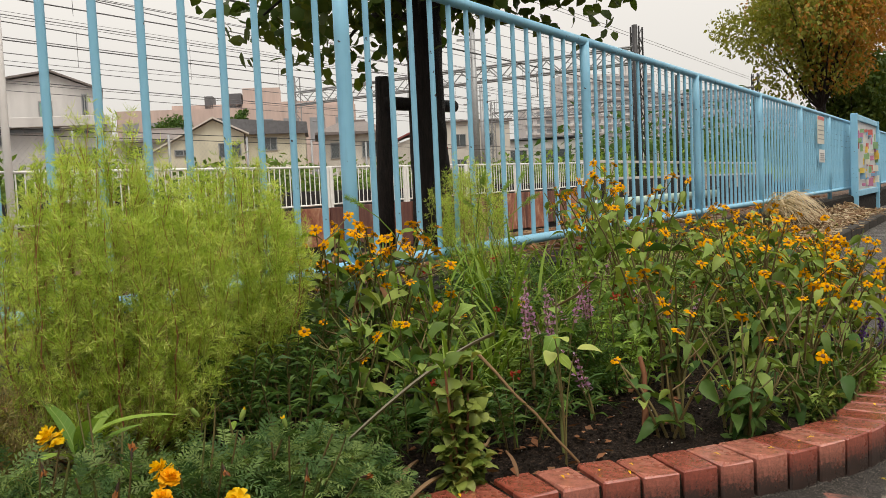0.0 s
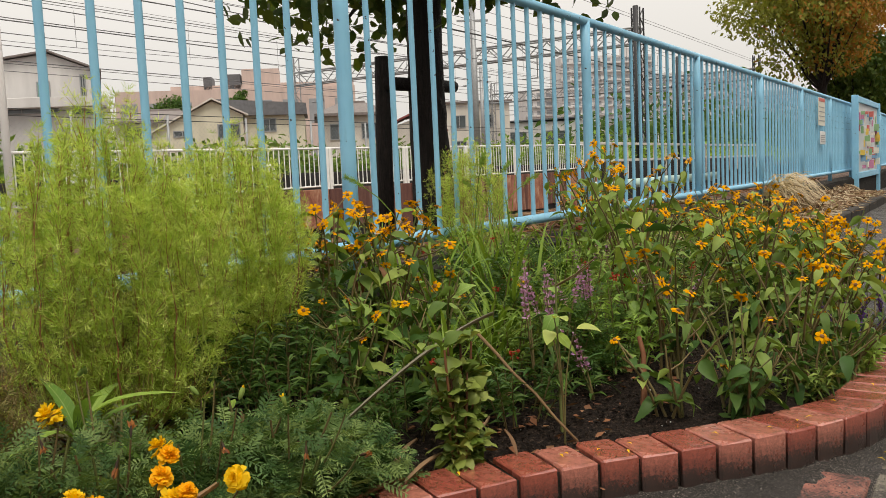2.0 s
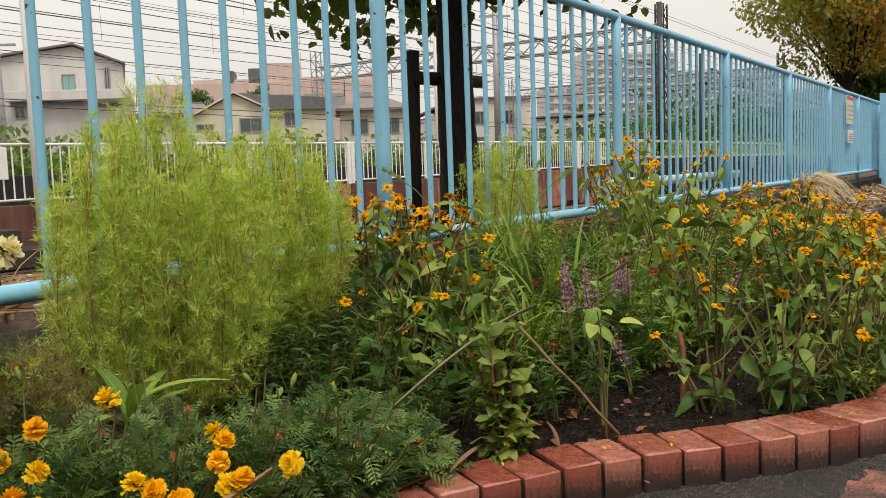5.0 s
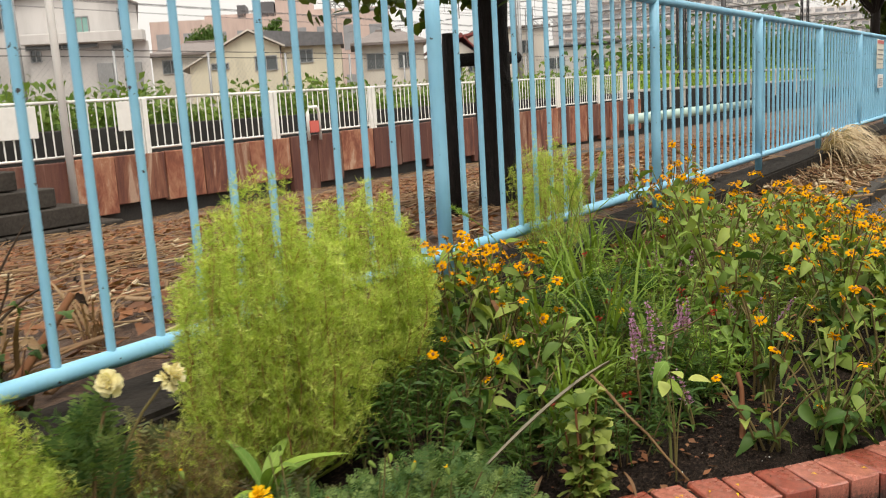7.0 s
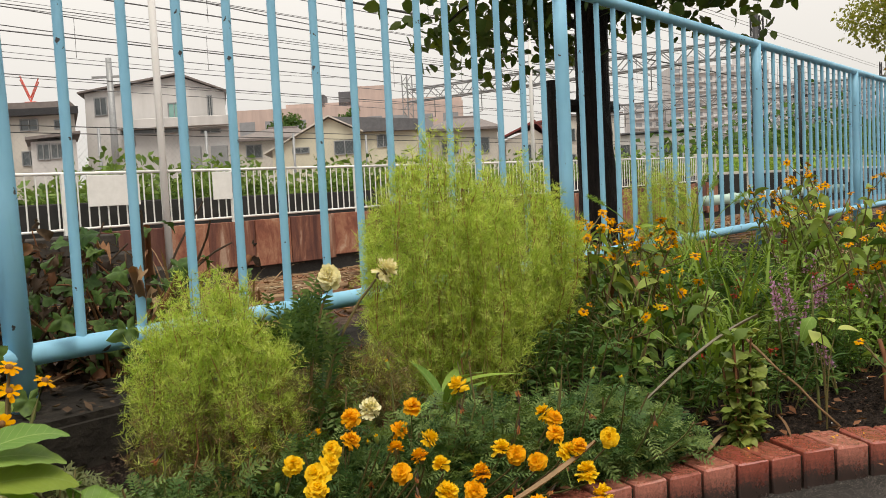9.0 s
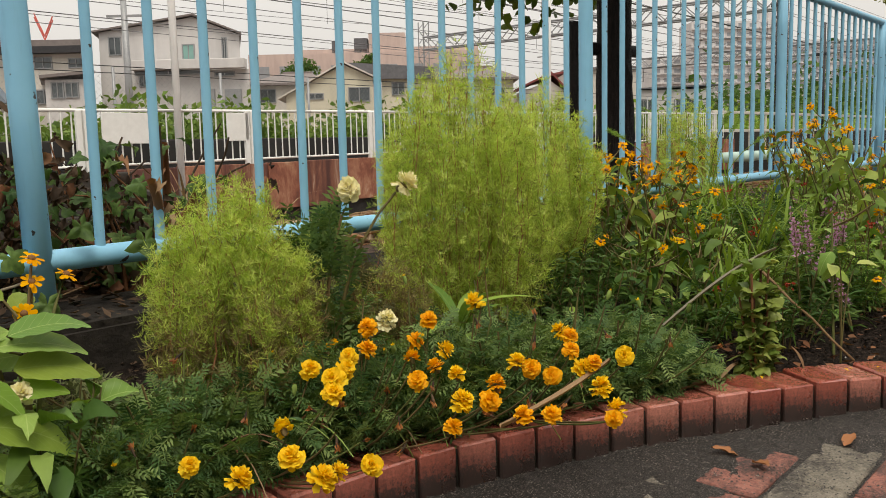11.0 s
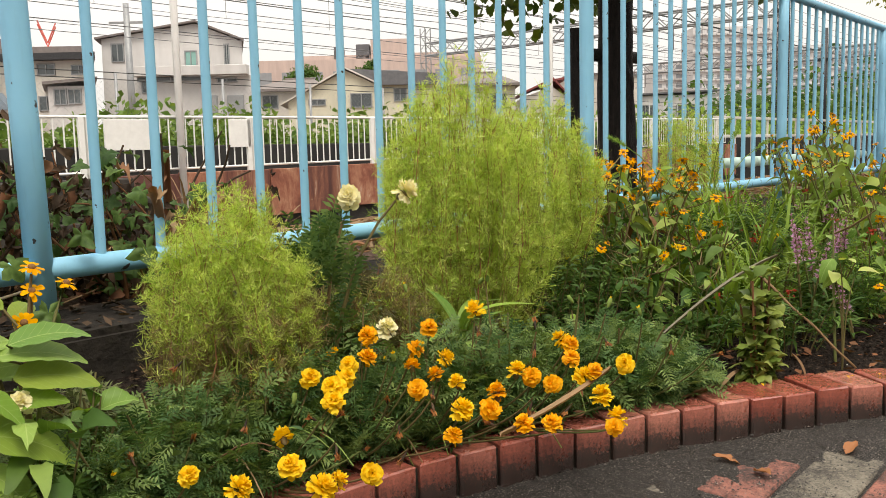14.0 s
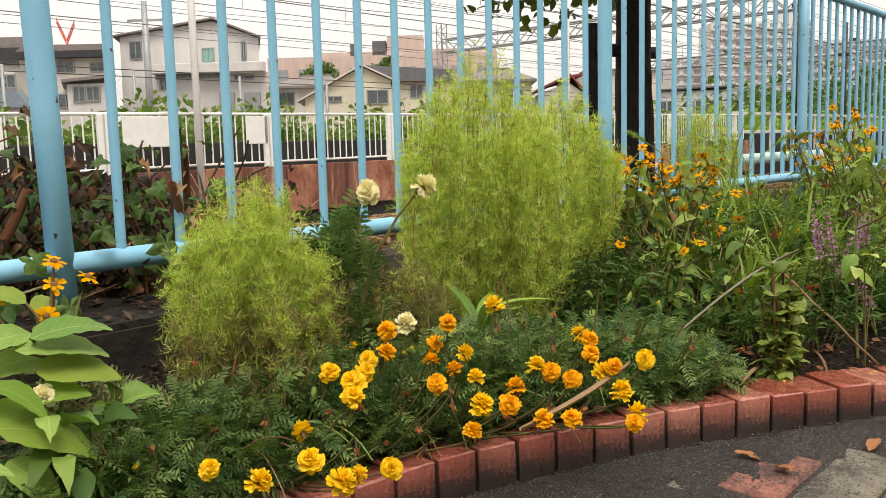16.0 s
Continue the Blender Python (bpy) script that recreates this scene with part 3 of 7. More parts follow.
def white_railing():
    root = thing("white_railing", (0, 10, 0), "white painted steel railing on a rusty wall", "railing")
    a, b = -7.0, 23.7
    n = 12
    step = (b - a) / n
    for i in range(n):
        xa, xb = a + i * step, a + (i + 1) * step
        za, zb = white_rail_z(xa), white_rail_z(xb)
        part("top_rail", tube_mesh("top_rail", [(xa, 0, za + 0.83), (xb, 0, zb + 0.83)], 0.022, M_WHITE, 8), root)
        part("low_rail", tube_mesh("low_rail", [(xa, 0, za + 0.06), (xb, 0, zb + 0.06)], 0.018, M_WHITE, 8), root)
    bar = tube_mesh("bar", [(0, 0, 0.05), (0, 0, 0.83)], 0.0115, M_WHITE, 6, False)
    for x in np.arange(a + 0.1, b, 0.145):
        part("bar", bar, root, (x, 0, white_rail_z(x)))
    post = bevel_box("post", -0.04, 0.04, -0.03, 0.03, -0.02, 0.83, M_WHITE, 0.006)
    for x in np.arange(4.45 - 2.8 * 4, b, 2.8):
        for dx in (-0.055, 0.055):
            part("post", post, root, (x + dx, -0.02, white_rail_z(x)))
    for x0, x1, lo in ((1.92, 2.72, 0.36), (4.0, 4.42, 0.36), (-1.2, 0.3, 0.3)):
        part("panel", bevel_box("panel", x0, x1, -0.05, -0.03, white_rail_z(x0) + lo, white_rail_z(x0) + 0.80, M_WHITE, 0.004), root, label="plain white board tied to the bars")


white_railing()


def rusty_wall():
    root = thing("rusty_wall", (0, 10, 0), "low retaining wall of rusted steel sheets", "retaining wall", kind="structure")
    x = 2.0
    while x < 24.0:
        w = rng.uniform(0.7, 1.15)
        z = white_rail_z(x) - 0.005
        mat = M_RUSTORANGE if rng.random() < 0.30 else M_RUST
        part("sheet", bevel_box("sheet", x, x + w - 0.015, -0.06 + rng.normal(0, 0.010), 0.05, rng.uniform(-0.78, -0.46), z + rng.normal(0, 0.006), mat, 0.008), root)
        x += w
    p = bevel_box("coping", -9, 24, 0.06, 1.35, -1.4, 0.18, M_DARKCONC, 0.02)
    part("coping", p, root, label="dark concrete ledge behind the sheets")


rusty_wall()


def block_wall():
    root = thing("block_wall", (0, 0, 0), "grey stone block retaining wall", "retaining wall", kind="structure")
    rows = 5
    for r in range(rows):
        x = -9.0 - 0.4 * (r % 2)
        top = 0.22 - r * 0.27
        end = 2.1 + 0.42 * r
        while x < end:
            w = min(0.85, end - x)
            if w > 0.15:
                part("block", bevel_box("block", x + 0.008, x + w - 0.008, 9.45 - r * 0.1, 10.2, top - 0.255, top, M_BLOCK, 0.015), root)
            x += w


block_wall()
tagged(new("black_wall", bevel_box("black_wall", -40, 60, 11.3, 11.6, -1.0, 0.68, M_BLACKWALL, 0.02)), "low black wall beside the tracks", "wall", kind="structure")
tagged(new("pole", tube_mesh("pole", [(3.10, 9.9, -1.0), (3.10, 9.9, 3.5), (3.10, 9.9, 9.0)], [0.054, 0.054, 0.05], M_POLE, 14)),
       "tall white painted steel pole behind the slope", "pole")

tagged(new("pole", tube_mesh("pole", [(16.3, 12.0, -0.5), (16.35, 12.0, 4.0), (16.45, 12.0, 8.0)], [0.055, 0.05, 0.045], M_POLE, 12)),
       "slim white painted pole beyond the railing", "pole")

# an unseen wall, added behind the camera to darken the bed's lower parts
tagged(new("wall_south", bevel_box("wall_south", -22, 16, -6.3, -6.0, -0.1, 5.6, M_WALLAPT, 0.02)), "unseen plain grey wall added to block low light from the south", "wall", kind="structure")

# ---- plants ----


def stem(V, F, mat, root):
    """One stem as a part of its plant."""
    p = Pile()
    p.add(V, F)
    return part("stem", p.mesh("stem", mat), root)


EGG = (0, 0.14, 0.38, 0.65, 0.85, 0.95, 1.0)


def whorls(centre, way, m, length, width):
    """Tufts of m curved thread leaves that spring from one point of a twig: (n, 1 + 3 m, 3)."""
    n = len(centre)
    W = np.repeat(unit(way), m, axis=0)
    side = unit(np.cross(W, rng.normal(size=W.shape)))
    D = unit(side + W * rng.uniform(-0.1, 1.1, (n * m, 1)))
    r = unit(np.cross(D, rng.normal(size=D.shape)))
    L = (np.repeat(length, m) * rng.uniform(0.55, 1.2, n * m))[:, None]
    C = np.repeat(centre, m, axis=0)
    mid = C + D * L * 0.5
    tip = C + D * L + (np.array([0, 0, 1.0]) * rng.normal(0.2, 0.2, (n * m, 1)) + np.cross(D, r) * rng.normal(0, 0.2, (n * m, 1))) * L
    T = np.stack([mid - r * width / 2, mid + r * width / 2, tip], axis=1).reshape(n, 3 * m, 3)
    return np.concatenate([centre[:, None], T], axis=1)


def whorl_faces(m):
    return [f for i in range(m) for f in ((0, 3 * i + 1, 3 * i + 2), (3 * i + 1, 3 * i + 3, 3 * i + 2))]


def kochia(at, radius, z0, z1, stems, seed, label, shape=(0.55, 0.80, 1.0, 0.95, 0.78, 0.6, 0.4), foot=0.0, withered=0.0, twigs=29, k=3, fine=1.0):
    """A feathery bush: slender stems that follow an egg shape, upright twigs on them, each set with curved thread leaves."""
    global rng
    rng = np.random.default_rng(seed)
    root = thing("kochia_bush", (at[0], at[1], z0), label, "bush", "feathery bushes")
    h = z1 - z0
    leaf = Pile()
    base, way, size, level = [], [], [], []
    for i in range(stems):
        a = 2.39996 * i + rng.normal(0, 0.2)
        f = math.sqrt((i + 0.5) / stems) * rng.uniform(0.9, 1.06)
        lump = 1 + 0.10 * math.sin(3 * a + seed) + 0.06 * math.sin(7 * a + 2 * seed)
        top = (1 - 0.34 * f ** 2.4) * rng.uniform(0.86, 1.05)
        q = np.linspace(0, top, 10)
        ang = a + rng.normal(0, 0.12) * q
        rad = radius * f * lump * np.interp(q, EGG, shape)
        rad[0] *= 0.3
        P = np.stack([rad * np.cos(ang), rad * np.sin(ang), q * h], axis=1)
        P[1:-1] += rng.normal(0, 0.003, (8, 3))
        P[0, 2] = -0.02 - foot
        V, F = tube(P, np.linspace(0.0023, 0.0006, 10), 4)
        if i % 3 == 0:
            stem(V, F, M_KSTEM, root)
        else:
            leaf.add(V, F, 1 if i % 2 else 2)
        s = rng.uniform(0.05, 1.0, twigs) ** 0.9 * 9
        j = np.minimum(s.astype(int), 8)
        base.append(P[j] + (P[j + 1] - P[j]) * (s - j)[:, None])
        b = ang[j] + rng.normal(0, 0.9, twigs)
        lean = 0.85 * (1.1 - 0.75 * s / 9) * rng.uniform(0.5, 1.25, twigs)
        way.append(np.stack([np.cos(b) * lean, np.sin(b) * lean, np.full(twigs, 0.85)], axis=1) + rng.normal(0, 0.13, (twigs, 3)))
        size.append(rng.uniform(0.028, 0.062, twigs))
        level.append(s / 9 * top)
    B, W = np.concatenate(base), unit(np.concatenate(way))
    L, Z = np.concatenate(size), np.concatenate(level)
    n = len(B)
    red = rng.random(n) < 0.16 + 0.3 * (Z > 0.75)
    twig = blades(B, W, L * 1.1, np.full(n, 0.0013))
    leaf.many(twig[~red], QUAD, 1)
    leaf.many(twig[red], QUAD, 2)
    m, faces = 11, whorl_faces(11)
    for q in range(k):
        t = (q + rng.uniform(0.1, 0.9, n)) / k
        C = B + W * (L * (0.1 + t))[:, None]
        T = whorls(C, W, m, rng.uniform(0.013, 0.024, n) * (1.15 - 0.35 * Z) * fine, 0.00108 * fine)
        dry = rng.random(n) < withered * np.clip(1.25 - 2.0 * Z, 0.06 * withered, 1)
        leaf.many(T[~dry], faces, 0)
        leaf.many(T[dry], faces, 3)
    part("foliage", leaf.mesh("foliage", M_KOCHIA, M_KSTEM, M_KRED, M_KDRY), root, label="lime-green thread leaves with reddish stem tips" if withered < 2 else "withered olive-brown thread leaves")
    return root


kochia((-2.91, -0.37), 0.170, 0.11, 0.665, 84, 11, "tall feathery lime-green kochia bush with reddish stems", (0.50, 0.82, 1.0, 0.96, 0.82, 0.66, 0.5), withered=0.14, twigs=31)
kochia((-2.63, -0.36), 0.145, 0.20, 0.61, 54, 12, "feathery green kochia bush behind a taller one", (0.50, 0.76, 1.0, 0.97, 0.84, 0.66, 0.5), 0.08)
kochia((-3.478, -0.40), 0.122, 0.10, 0.44, 54, 13, "small round lime-green kochia bush beside the blue fence", (0.55, 0.92, 1.0, 0.92, 0.74, 0.55, 0.35), withered=0.95, twigs=32, k=4, fine=0.85)
kochia((-3.19, -0.39), 0.105, 0.10, 0.29, 24, 15, "low withered olive-brown bush between two green ones", (0.6, 0.95, 1.0, 0.95, 0.85, 0.7, 0.5), withered=3.6, twigs=24, fine=0.85)
kochia((-1.22, -0.06), 0.15, 0.20, 0.63, 34, 14, "sparse wispy green kochia against the blue fence", twigs=20, k=3)


def frame_of(base, way, up=(0, 0, 1), size=1.0, wide=1.0):
    """A pose with y along way, z near up."""
    y = Vector(way).normalized()
    x = y.cross(Vector(up))
    if x.length < 1e-4:
        x = y.cross(Vector((1, 0, 0.1)))
    x.normalize()
    z = x.cross(y)
    m = Matrix((x * size * wide, y * size, z * size)).transposed().to_4x4()
    return Matrix.Translation(base) @ m


def leaf_mesh(mat, length, width, fold=0.25, droop=0.25, belly=0.4, wave=0.0, segs=6, lobes=0, full=0.85):
    """One leaf along +y: outline with a belly, a folded midrib, a drooping tip."""
    t = np.linspace(0, 1, segs + 1)
    w = np.sin(np.pi * t ** (math.log(0.5) / math.log(belly))) ** full * width / 2
    w = np.maximum(w, width * 0.03)
    if lobes:
        w *= 1 + 0.22 * np.cos(t * np.pi * 2 * lobes)
    V = []
    for i, tt in enumerate(t):
        z = 0.12 * length * math.sin(tt * 2.2) - droop * length * tt * tt
        wz = wave * math.sin(i * 2.3)
        V += [(-w[i], tt * length, z + fold * w[i] + wz), (0, tt * length, z), (w[i], tt * length, z + fold * w[i] - wz)]
    F = []
    for i in range(segs):
        a = i * 3
        F += [(a, a + 1, a + 4, a + 3), (a + 1, a + 2, a + 5, a + 4)]
    me = mesh_of("leaf", np.array(V), [(F, 0)], [mat])
    me.polygons.foreach_set("use_smooth", [True] * len(me.polygons))
    return me


def lobed_leaf(mat, size, cup, seed):
    """A five-lobed leaf along +y, toothed, cupped and uneven."""
    g = np.random.default_rng(seed)
    n = 30
    th = np.linspace(-np.pi * 0.93, np.pi * 0.93, n)
    r = size * (0.40 + 0.10 * np.cos(th * 5) + 0.12 * np.cos(th) + 0.025 * np.cos(th * 15) + g.normal(0, 0.008, n))
    rim = np.stack([r * np.sin(th), 0.30 * size + r * np.cos(th), cup * r * r / size * np.cos(th * 2.5) - 0.12 * r], axis=1)
    mid = np.stack([0.5 * r * np.sin(th), 0.30 * size + 0.5 * r * np.cos(th), 0.25 * cup * r * r / size + 0.02 * size * np.cos(th * 5)], axis=1)
    V = np.concatenate([[(0, 0.30 * size, 0)], mid, rim])
    F3 = [(0, 1 + i, 2 + i) for i in range(n - 1)]
    F4 = [(1 + i, 1 + n + i, 2 + n + i, 2 + i) for i in range(n - 1)]
    me = mesh_of("leaf", V, [(F3, 0), (F4, 0)], [mat])
    me.polygons.foreach_set("use_smooth", [True] * len(me.polygons))
    return me


def leaf_set(mat, length, width, **kw):
    return [leaf_mesh(mat, length, width * s, fold=f, droop=d, wave=w * width, **kw)
            for s, f, d, w in ((1, 0.3, 0.35, 0.03), (0.85, 0.15, 0.6, 0.10), (1.1, 0.75, 0.2, 0.06), (0.95, -0.3, 0.9, 0.12))]


def daisy_mesh(petals, r, seed):
    """A small flower head: flat petals round a raised dark disc, facing +z."""
    g = np.random.default_rng(seed)
    p = Pile()
    for i in range(petals):
        a = 2 * np.pi * i / petals + g.normal(0, 0.08)
        c, s = math.cos(a), math.sin(a)
        L, w, lift = r * g.uniform(0.82, 1.10), r * g.uniform(0.17, 0.23), g.uniform(-0.35, 0.25) * r
        prof = [(0.2, 0.5, 0.03), (0.55, 0.95, 0.07), (0.88, 1.0, 0.04), (1.0, 0.5, 0.0)]
        V = []
        for t, ww, z in prof:
            for sg in (-1, 1):
                V.append((c * L * t - s * sg * w * ww / 1.0, s * L * t + c * sg * w * ww, z * r + lift * t))
        p.add(V, [(0, 1, 3, 2), (2, 3, 5, 4), (4, 5, 7, 6)], 0)
    k = 9
    ring = lambda rr, z: [(rr * math.cos(2 * np.pi * j / k), rr * math.sin(2 * np.pi * j / k), z) for j in range(k)]
    V = ring(r * 0.33, 0.0) + ring(r * 0.30, r * 0.2) + ring(r * 0.14, r * 0.3)
    F = [(i * k + j, i * k + (j + 1) % k, (i + 1) * k + (j + 1) % k, (i + 1) * k + j) for i in range(2) for j in range(k)]
    p.add(V, F, 1)
    p.f.append((np.array([[p.n - k + j for j in range(k)]]), 1))
    V = [(0, 0, -0.5 * r)] + ring(r * 0.3, 0.01 * r)
    p.add(V, [(0, 1 + (j + 1) % k, 1 + j) for j in range(k)], 2)
    return p.mesh("flower", M_ZPETAL, M_ZDISC, M_STEM)


def pompon_mesh(mat, r, seed, loose=0.0):
    """A ruffled double flower head facing +z on a green cup."""
    g = np.random.default_rng(seed)
    p = Pile()
    for ring_i, (n, rad, z, tilt) in enumerate(((13, 1.0, 0.0, -0.1), (12, 0.92, 0.16, 0.2), (11, 0.80, 0.32, 0.5), (9, 0.62, 0.46, 0.85), (7, 0.42, 0.56, 1.15), (4, 0.22, 0.60, 1.4))):
        for i in range(n):
            a = 2 * np.pi * (i + 0.5 * (ring_i % 2)) / n + g.normal(0, 0.12)
            c, s = math.cos(a), math.sin(a)
            L = r * rad * g.uniform(0.84, 1.08)
            w = r * g.uniform(0.24, 0.33) * (0.7 + 0.3 * rad)
            th = tilt * 0.8 + g.normal(0, 0.28) - loose * (ring_i == 0)
            V = []
            for t, ww, ruf in ((0.15, 0.4, 0), (0.65, 0.95, 0.10), (0.92, 1.1, 0.22), (1.0, 0.75, 0.30)):
                out, up = L * t * math.cos(th), L * t * math.sin(th)
                for sg in (-1, 0, 1):
                    zz = z * r + up + (abs(sg) * ruf - 0.1 * t) * r * 0.6 * (1 if i % 2 else -0.6) + g.normal(0, 0.015) * r
                    V.append((c * out - s * sg * w * ww, s * out + c * sg * w * ww, zz))
            F = []
            for q in range(3):
                b = q * 3
                F += [(b, b + 1, b + 4, b + 3), (b + 1, b + 2, b + 5, b + 4)]
            p.add(V, F, 0)
    k = 7
    ring = lambda rr, z: [(rr * math.cos(2 * np.pi * j / k), rr * math.sin(2 * np.pi * j / k), z) for j in range(k)]
    V = ring(r * 0.34, 0.06 * r) + ring(r * 0.30, -0.5 * r) + ring(r * 0.10, -0.75 * r)
    p.add(V, [(i * k + (j + 1) % k, i * k + j, (i + 1) * k + j, (i + 1) * k + (j + 1) % k) for i in range(2) for j in range(k)], 1)
    return p.mesh("flower", mat, M_STEM)


def wilted_mesh(seed):
    """A dried flower head hanging as a shrivelled brown tuft."""
    g = np.random.default_rng(seed)
    p = Pile()
    way = unit(np.c_[g.normal(0, 0.16, (16, 2)), np.full(16, 1.0)])
    p.many(blades(g.normal(0, 0.0012, (16, 3)), way + g.normal(0, 0.12, (16, 3)), g.uniform(0.010, 0.020, 16), g.uniform(0.003, 0.006, 16), 0.15), QUAD, 0)
    V, F = tube([(0, 0, -0.012), (0, 0, -0.006), (0, 0, 0.0), (0, 0, 0.006)], [0.0009, 0.0020, 0.0024, 0.0017], 7)
    p.add(V + g.normal(0, 0.0003, V.shape), F, 1)
    return p.mesh("wilted_flower", M_RUSTRED, M_WITHER)


L_Z = leaf_set(M_ZLEAF, 0.066, 0.029) * 3 + leaf_set(M_DKLEAF, 0.060, 0.026) * 2 + leaf_set(M_LIME, 0.055, 0.020)[:2] + leaf_set(M_DEADLEAF, 0.05, 0.014)[1:2]
L_ZD = leaf_set(M_DKLEAF, 0.062, 0.029) * 2 + leaf_set(M_ZLEAF, 0.062, 0.029)
L_BIG = [leaf_mesh(m, 0.10, 0.050 * w, fold=f, droop=d, belly=0.38, wave=0.0012, segs=12, full=0.62) for m in (M_LIME, M_HEART, M_HEART) for w, f, d in ((1, 0.18, 0.18), (0.9, 0.3, 0.35), (1.1, 0.1, 0.25), (0.95, -0.15, 0.3))]
L_MID = leaf_set(M_LIME, 0.055, 0.024)
L_HEART = leaf_set(M_HEART, 0.052, 0.036, belly=0.33)
L_TINY = [leaf_mesh(m, 0.016, 0.004, segs=3) for m in (M_MGLEAF, M_DEADLEAF)]
L_NARROW = leaf_set(M_DKLEAF, 0.06, 0.011)
L_VARI = leaf_set(M_VARI, 0.034, 0.028, belly=0.6)
DAISY = [daisy_mesh(10 + i % 3, 0.0140, 50 + i) for i in range(4)]
YELLOW = [pompon_mesh(M_YELLOW, 0.0175, 60 + i, 0.2 * (i % 2)) for i in range(4)]
ORANGE = [pompon_mesh(M_ORANGE, 0.0160, 70 + i, 0.2 * (i % 2)) for i in range(3)]


def bud_mesh(seed, tip):
    """A swollen green flower bud with a little tuft of petals breaking out."""
    g = np.random.default_rng(seed)
    p = Pile()
    V, F = tube([(0, 0, -0.004), (0, 0, 0.0), (0, 0, 0.007), (0, 0, 0.014), (0, 0, 0.019)], [0.0012, 0.0035, 0.0052, 0.0050, 0.0036], 8)
    p.add(V, F, 0)
    n = 14 if tip else 6
    way = unit(np.c_[g.normal(0, 0.5, (n, 2)), np.full(n, 1.0)])
    p.many(blades(np.tile(np.array((0, 0, 0.016)), (n, 1)), way, g.uniform(0.005, 0.011, n) * (1 if tip else 0.5), np.full(n, 0.0035)), QUAD, 1)
    return p.mesh("bud", M_BUD, M_YELLOW if tip else M_BUD)


BUDS = [bud_mesh(40 + i, i % 2) for i in range(4)]
CREAM = [pompon_mesh(M_CREAM, 0.021, 80 + i, 0.35) for i in range(2)]
WILTED = [wilted_mesh(90 + i) for i in range(3)]


def bezier(a, b, c, n):
    t = np.linspace(0, 1, n)[:, None]
    a, b, c = (np.array(v, dtype=float) for v in (a, b, c))
    return a * (1 - t) ** 2 + 2 * b * t * (1 - t) + c * t * t


def leafy(root, leaves, n, height, spread, gap=0.042, first=0.12, flower=0.85, size=1.0, lean=(0, 0), side=2, joined=False):
    """Stems that fan out from the root, paired leaves on them, flowers at their tips."""
    pile = Pile()
    for i in range(n):
        a = 2 * np.pi * i / n + rng.uniform(-0.5, 0.5)
        rad = spread * rng.uniform(0.25, 1.0)
        h = height * rng.uniform(0.72, 1.0)
        end = (rad * math.cos(a) + lean[0], rad * math.sin(a) + lean[1], h)
        P = bezier((rng.normal(0, 0.012), rng.normal(0, 0.012), -0.02), (end[0] * 0.35, end[1] * 0.35, h * 0.6), end, 9)
        V, F = tube(P, np.linspace(0.0036, 0.0015, 9), 5)
        stem(V, F, M_STEM, root)
        total = np.linalg.norm(np.diff(P, axis=0), axis=1).sum()
        turn = rng.uniform(0, 3.14)
        for s in np.arange(first, 0.98, gap / total):
            q = s * 8
            j = min(int(q), 7)
            c = P[j] + (P[j + 1] - P[j]) * (q - j)
            turn += 1.57 + rng.normal(0, 0.25)
            for half in (0, np.pi):
                if rng.random() < 0.25:
                    continue
                b = turn + half
                w = Vector((math.cos(b), math.sin(b), rng.normal(-0.18, 0.5)))
                k = size * rng.uniform(0.4, 1.3) * (1.1 - 0.4 * s)
                me, m = leaves[rng.integers(len(leaves))], frame_of(c, w, (rng.normal(0, 0.55), rng.normal(0, 0.55), 1), k)
                if joined:
                    pile.add([m @ v.co for v in me.vertices], [tuple(f.vertices) for f in me.polygons])
                else:
                    part("leaf", me, root, m)
        tips = [P[-1]]
        for _ in range(rng.integers(0, side + 1)):
            j = rng.integers(5, 8)
            e = P[j] + np.array([rng.normal(0, 0.035), rng.normal(0, 0.035), rng.uniform(0.02, 0.06)])
            V, F = tube([P[j], (P[j] + e) / 2 + (0, 0, -0.004), e], [0.0018, 0.0015, 0.0013], 4)
            stem(V, F, M_STEM, root)
            tips.append(e)
        for e in tips:
            if rng.random() < flower:
                w = Vector((rng.normal(0, 0.7) - 0.1, rng.normal(0, 0.7) - 0.15, 1.0)).normalized()
                m = Matrix.Translation(e) @ w.to_track_quat("Z", "Y").to_matrix().to_4x4() @ Matrix.Rotation(rng.uniform(0, 6.28), 4, "Z") @ Matrix.Scale(rng.uniform(0.74, 1.06), 4)
                part("flower", DAISY[rng.integers(4)], root, m)
    if joined:
        part("foliage", pile.mesh("foliage", leaves[0].materials[0]), root)


def zinnia(x, y, height, spread, n, label, seed, leaves=None, **kw):
    global rng
    rng = np.random.default_rng(seed)
    root = thing("zinnia_plant", (x, y, float(soil_z(x, y))), label, "flowering plant", "orange zinnias")
    leafy(root, leaves or L_Z, n, height, spread, **kw)
    return root


